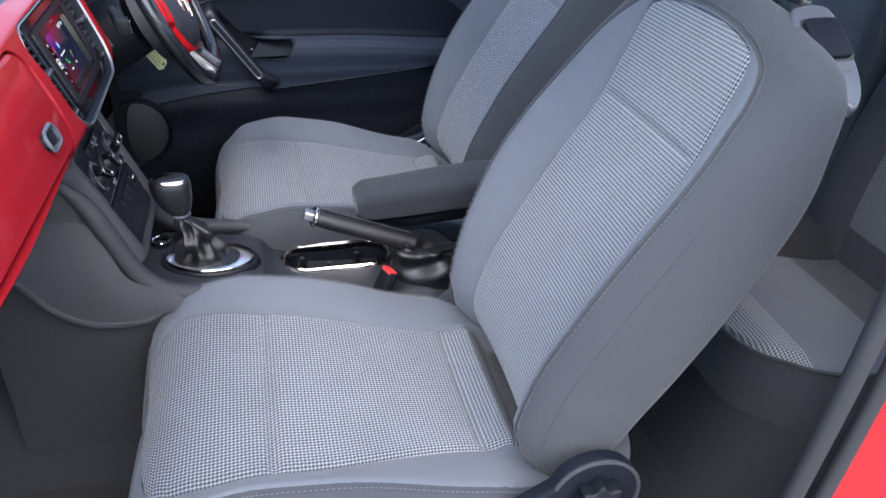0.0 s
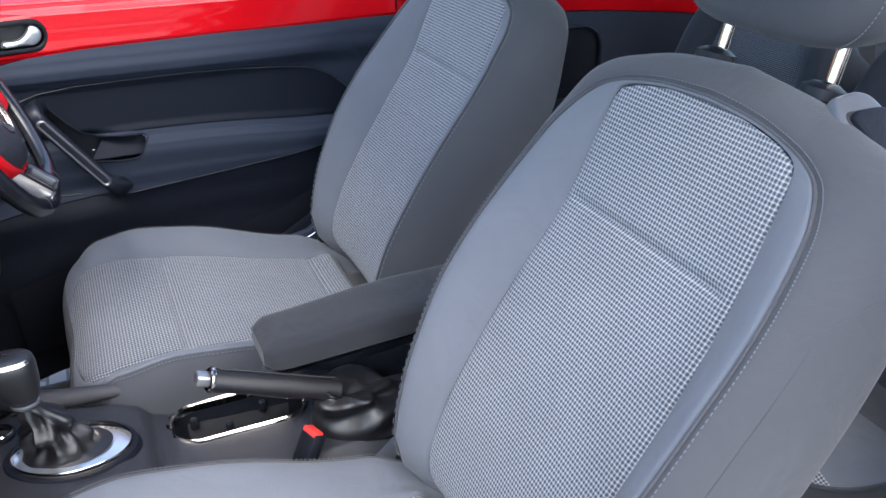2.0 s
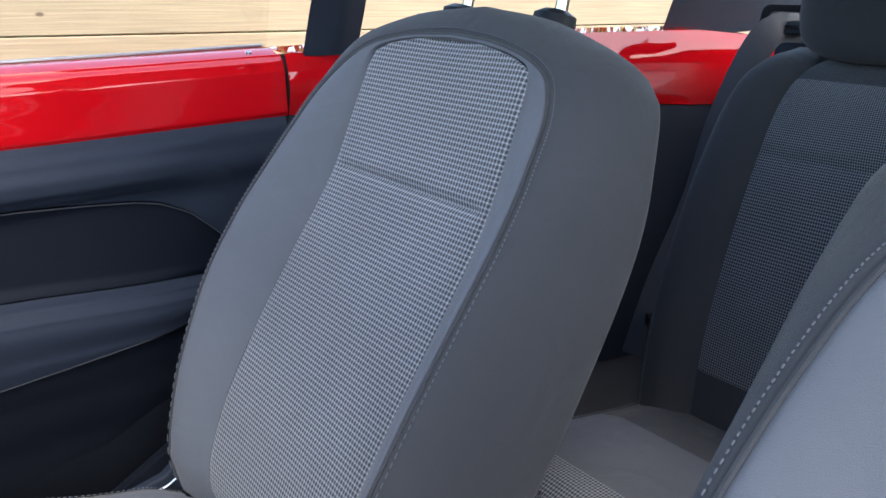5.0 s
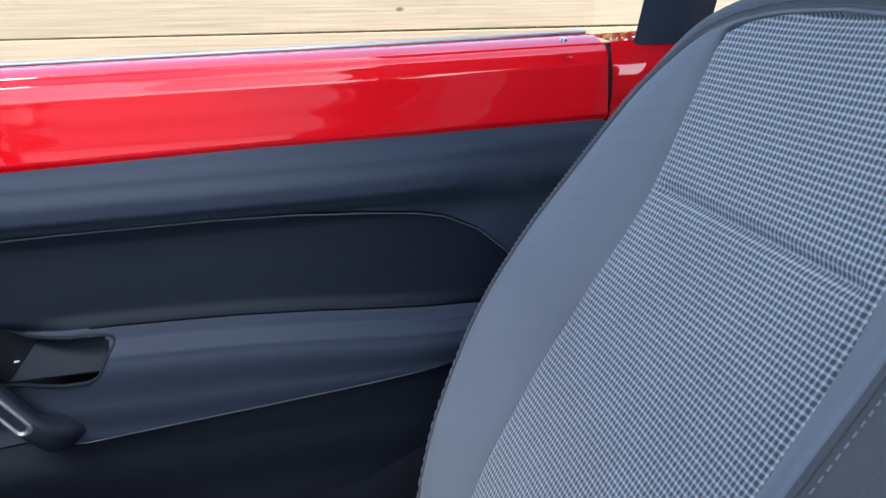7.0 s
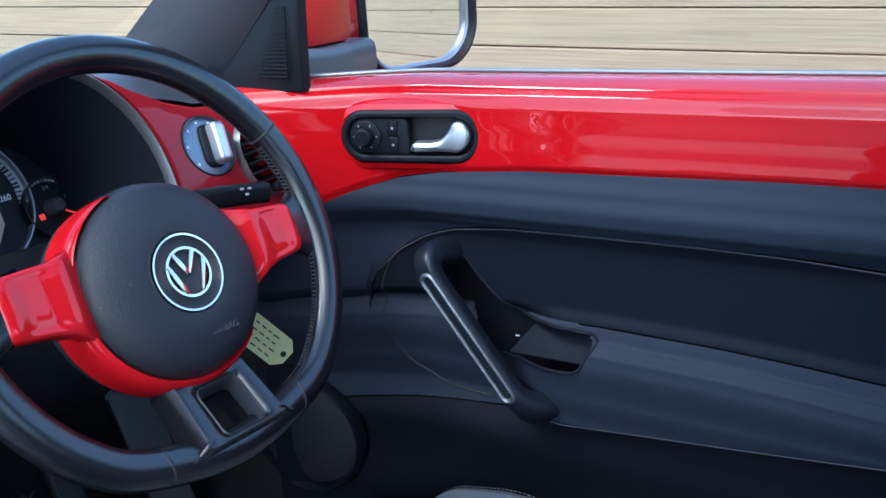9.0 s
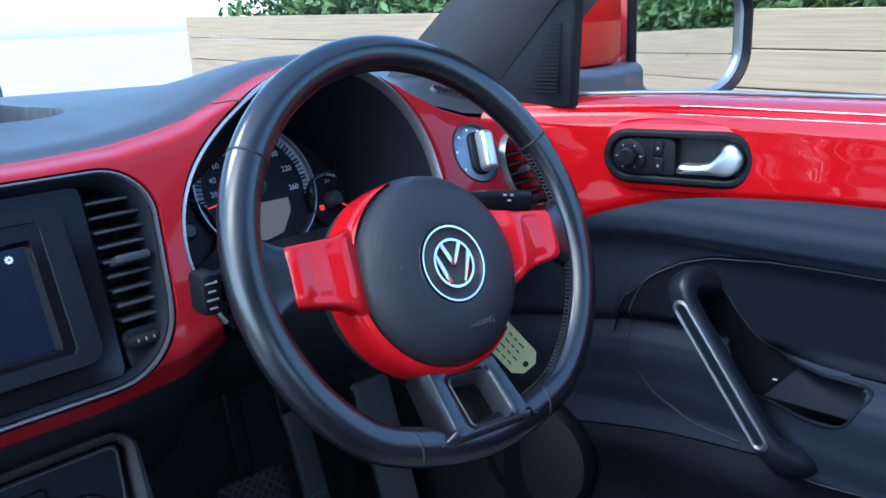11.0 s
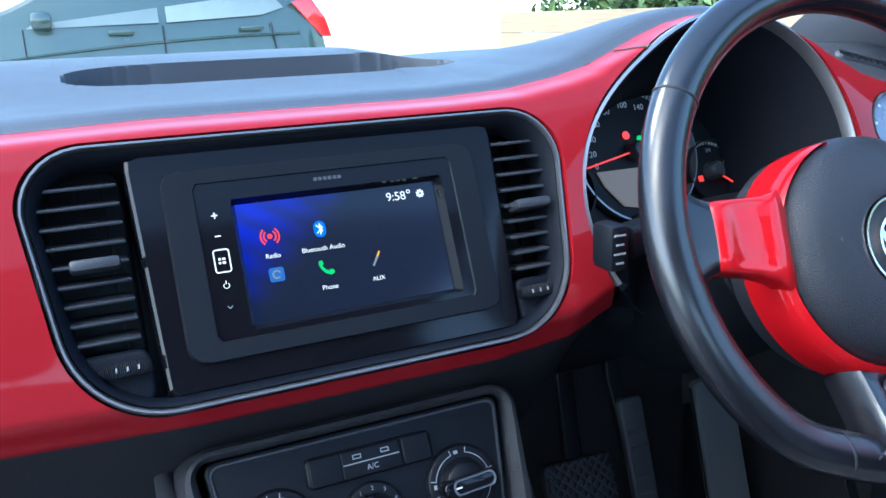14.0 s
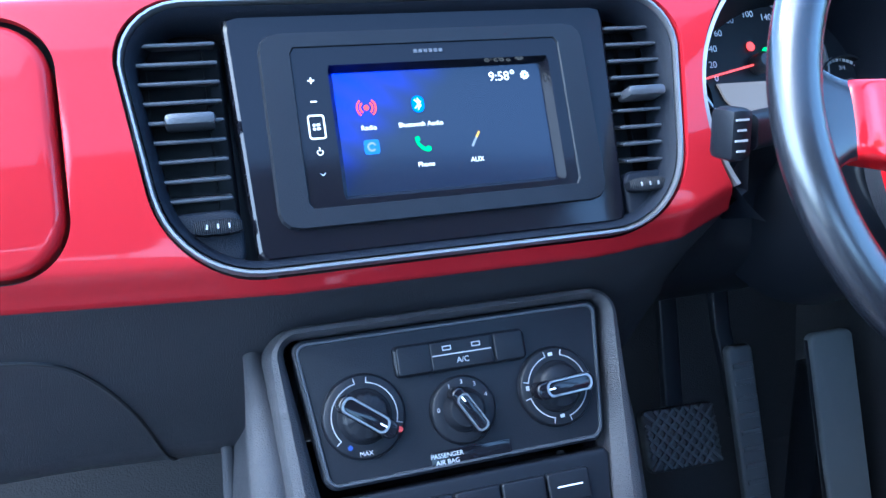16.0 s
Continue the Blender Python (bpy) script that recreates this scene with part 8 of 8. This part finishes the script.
TIMBER = timber("weathered_softwood", (0.275, 0.208, 0.134))
fence = thing("fence", "weathered softwood fence of broad horizontal boards", "fence", (2.6, 0, -0.1))
FX, PITCH = 2.6, 0.129
random.seed(11)
board_meshes = []
for k in range(3):
    bm = quick_box((0, 0, 0), (0.040, 3.196, PITCH - 0.004), bevel=0.003, seg=1)
    me = bpy.data.meshes.new("board")
    bm.to_mesh(me)
    bm.free()
    me.materials.append(TIMBER)
    board_meshes.append(me)
for col in range(4):
    yr = -6.12 + 3.2 * col
    for r in range(9):
        ob = new("board", board_meshes[r % 3])
        ob.parent = fence
        ob.matrix_local = pose(random.uniform(-0.003, 0.003), yr, 0.98 + 0.027 * yr - PITCH * (r + 0.5) + 0.1, math.degrees(math.atan(0.027)) + random.uniform(-0.06, 0.06), random.uniform(-1.0, 1.0), 0)
for col in range(5):
    yc = -7.72 + 3.2 * col
    part("post", quick_box((FX + 0.07, yc, 0.30 + 0.026 * yc), (0.09, 0.09, 1.25), bevel=0.006), TIMBER, fence, "square timber post")
# hedge behind the fence: many small leaves before a dark sheet of painted inner shade
def leaf_cloud(name, label, category, boxes, count, mats, size, seed, kind="stuff"):
    rng = np.random.RandomState(seed)
    verts, faces = [], []
    for (x0, y0, z0), (x1, y1, z1), share in boxes:
        for _ in range(int(count * share)):
            p = np.array([rng.uniform(x0, x1), rng.uniform(y0, y1), rng.uniform(z0, z1)])
            lump = 0.12 * noise.noise(Vector((p[0] * 2, p[1] * 2.2, p[2] * 2.2)))
            p[0] -= lump
            p[2] += lump * 1.2
            d = rng.normal(size=3)
            d /= np.linalg.norm(d)
            e = np.cross(d, rng.normal(size=3))
            e /= np.linalg.norm(e)
            s = size * rng.uniform(0.6, 1.3)
            n = np.cross(d, e)
            i = len(verts)
            verts += [p - d * s, p + e * s * 0.45 + n * s * 0.12, p + d * s, p - e * s * 0.45 + n * s * 0.12]
            faces.append((i, i + 1, i + 2, i + 3))
    me = bpy.data.meshes.new(name)
    me.from_pydata([tuple(v) for v in verts], [], faces)
    me.materials.append(mats)
    ob = new(name, me)
    return tagged(ob, label, category, kind=kind)
def leaf_material(name, a, b):
    ma = material(name, a, 0.5, var=0.0, spec=0.4)
    nt = ma.node_tree
    g = nt.nodes.new("ShaderNodeNewGeometry")
    mx = nt.nodes.new("ShaderNodeMix")
    mx.data_type = "RGBA"
    mx.inputs["A"].default_value = (*a, 1)
    mx.inputs["B"].default_value = (*b, 1)
    nt.links.new(g.outputs["Random Per Island"], mx.inputs["Factor"])
    nt.links.new(mx.outputs["Result"], nt.nodes["Principled BSDF"].inputs["Base Color"])
    return ma
LEAF = leaf_material("laurel_leaf", (0.035, 0.075, 0.020), (0.13, 0.20, 0.055))
leaf_cloud("hedge", "dense green hedge rising behind the fence", "hedge", [((2.95, -6, 0.2), (3.7, 5.0, 1.75), 0.75), ((2.8, -6, 0.95), (3.3, 5.0, 1.35), 0.25)], 42000, LEAF, 0.038, 3)
# near-black sheet in place of the shade deep among the leaves
solo("hedge_shade_sheet", sheet(lambda a, f: Vector((3.55 + 0.1 * math.sin(a * 3), a, -0.1 + 1.7 * f)), span(-6.2, 5.2, 40), span(0, 1, 8)), material("hedge_shade", (0.012, 0.020, 0.008), 0.95, var=0.3), "dark sheet standing in for the shade inside the hedge", "hedge", kind="stuff")

# an added wall, never in view, pale to bounce light into the cabin
RENDERED = material("cream_render", (0.62, 0.58, 0.50), 0.9, var=0.12, var_size=1.5, grain=0.5, grain_size=60)
solo("bounce_wall", quick_box((-6.2, -1.0, 0.50), (0.30, 14.0, 1.5), bevel=0.01), RENDERED, "added unseen cream wall bouncing light into the open door side", "garden wall", kind="structure")

# door mirror
mr_ = thing("door_mirror", "red door mirror with a black and silver rim", "door mirror", (0.92, 0.76, 0.95))
MF = frame_of((1.026, 0.712, 0.982), (0.955, -0.30, 0), (0, 0, 1))
ml = rounded(0.228, 0.170, (0.060, 0.070, 0.050, 0.030), 10)
def shell(a, f):
    i = int(round(a))
    u, v = ml[i % len(ml)]
    k = math.sqrt(max(0.0, 1 - f * f))
    return MF @ Vector((u * (0.25 + 0.75 * k) * 1.05, v * (0.25 + 0.75 * k) * 1.05 + 0.01 * f, -0.11 * f))
part("shell", sheet(shell, list(range(len(ml))), span(0, 1, 14), closed_u=True), RED, mr_, "red lacquered mirror shell", angle=70)
part("rim", band([(u * 0.90, v * 0.90) for u, v in ml], [(u * 1.05, v * 1.05) for u, v in ml], MF, [(0, -0.010), (0.15, 0.004), (0.5, 0.010), (0.9, 0.006), (1, 0.0)]), PLASTIC_DARK, mr_, "black mirror rim")
part("inner_rim", band([(u * 0.86, v * 0.86) for u, v in ml], [(u * 0.915, v * 0.915) for u, v in ml], at(MF, 0, 0, -0.004), [(0, -0.006), (0.3, 0.002), (1, 0.004)]), SILVER_MID, mr_, "silver inner rim")
part("mirror_glass", slab([(u * 0.88, v * 0.88) for u, v in ml], at(MF, 0, 0, -0.012), 0.004), material("mirror", (0.9, 0.9, 0.9), 0.02, metal=1.0, var=0.0), mr_, "mirror glass", smooth=False)
part("foot", sweep([(0.735, 0.755, 0.936), (0.80, 0.752, 0.932), (0.90, 0.750, 0.934)], rounded(0.075, 0.050, 0.014), up=(0, 0, 1)), SILVER_DARK, mr_, "grey mirror foot")
part("red_cap", quick_box((0.818, 0.775, 1.018), (0.112, 0.10, 0.125), bevel=0.018), RED, mr_, "red lacquered cap")

# parked hatchback ahead
GREEN = material("dark_green_paint", (0.028, 0.056, 0.047), 0.25, var=0.05, coat=1.0)
car = thing("parked_car", "dark green hatchback parked across the driveway", "car", (0.2, 7.5, 0.1))
CX, CY, CZ = 2.22, 7.5, 0.165
side = [(0.0, 0.30), (-0.02, 0.55), (-0.05, 0.80), (-0.10, 0.98), (-0.20, 1.10), (-0.34, 1.38), (-0.60, 1.50), (-1.40, 1.53), (-2.00, 1.46), (-2.60, 1.16), (-3.00, 1.06), (-3.70, 0.90), (-3.95, 0.70), (-4.00, 0.35), (-3.7, 0.22), (-0.3, 0.22)]
prof_ = [curve_at(side + side[:1], q) for q in span(0, 1, 97)[:-1]]
bm = bmesh.new()
layers = []
for w, k in ((0.0, 0.93), (0.03, 0.985), (0.12, 1.0), (1.55, 1.0), (1.67, 0.985), (1.70, 0.93)):
    layers.append([bm.verts.new((CX - 2.0 + (x + 2.0) * k, CY + w + (0.22 * max(0, z - 0.98) if w < 0.8 else -0.22 * max(0, z - 0.98)), CZ + 0.8 + (z - 0.8) * k)) for x, z in prof_])
for r, q in zip(layers, layers[1:]):
    for j in range(len(prof_)):
        k = (j + 1) % len(prof_)
        bm.faces.new((r[j], r[k], q[k], q[j]))
bm.faces.new(layers[0])
bm.faces.new(layers[-1][::-1])
part("body", bm, GREEN, car, "dark green painted body", angle=30)
CF_ = frame_of((CX, CY, CZ), (1, 0, 0), (0, 0, 1))
def car_panel(loop, w, name, mat, lab, depth=0.012):
    bm = slab(loop, CF_, depth, 0.004)
    for v in bm.verts:
        v.co.y += 0.22 * max(0, v.co.z - CZ - 0.98) + 0.03 - w - 0.0
    return part(name, bm, mat, car, lab)
WIN = material("tinted_glass", (0.16, 0.19, 0.17), 0.08, var=0.25, var_size=2.5, coat=1.0)
car_panel([(-1.42, 1.02), (-0.62, 1.06), (-0.42, 1.12), (-0.62, 1.36), (-1.42, 1.42)], 0.0, "side_window", WIN, "dark rear side window")
car_panel([(-2.48, 1.00), (-1.48, 1.02), (-1.48, 1.42), (-1.92, 1.38)], 0.0, "side_window", WIN, "dark front side window")
for hx in (-0.72, -1.78):
    car_panel([(hx + a, 0.955 + b) for a, b in rounded(0.20, 0.040, 0.018)], 0.006, "door_handle", GREEN, "green door handle", 0.03)
for x_ in (-0.55, -1.45, -2.50):
    part("panel_gap", sweep([(CX + x_ + (0.10 if x_ > -1 else 0) * (1 - f), CY + 0.028, CZ + 0.30 + 0.70 * f) for f in span(0, 1, 8)], circle(0.006, 6), up=(0, 1, 0)), RUBBER, car, "dark panel gap")
part("crease", sweep([(CX - 0.30 - 2.6 * f, CY + 0.024, CZ + 0.90 - 0.16 * f * f) for f in span(0, 1, 14)], circle(0.010, 6), up=(0, 1, 0)), GREEN, car, "body crease")
lamp = [(-0.36, 1.16), (-0.10, 0.86), (-0.015, 0.86), (-0.06, 1.02), (-0.20, 1.22)]
bm = slab(lamp[::1], frame_of((CX, CY + 0.02, CZ), (1, 0, 0), (0, 0, 1)), 0.02, 0.006)
part("tail_lamp", bm, material("lamp_red", (0.65, 0.02, 0.02), 0.1, var=0.0, coat=1.0), car, "red tail lamp")
for wx in (-0.75, -3.25):
    wf = frame_of((CX + wx, CY + 0.045, CZ + 0.30), (1, 0, 0), (0, 0, 1))
    ty = part("wheel", turned([(0.19, -0.10), (0.31, -0.10), (0.315, 0.0), (0.30, 0.02), (0.21, 0.025)], wf, 40), RUBBER, car, "black tyre")
    part("rim", turned([(0.21, 0.0), (0.20, 0.02), (0.06, 0.012), (0.0, 0.014)], wf, 40), SILVER, ty, "silver wheel rim")
    part("wheel_arch", band(circle(0.325, 48), circle(0.365, 48), at(wf, 0, 0.01, -0.035), [(0, 0.0), (0.3, 0.02), (1, 0.012)]), RUBBER, car, "dark wheel arch")
part("car_mirror", quick_box((CX - 2.36, CY - 0.08, CZ + 1.06), (0.16, 0.14, 0.13), bevel=0.04), GREEN, car, "green door mirror")
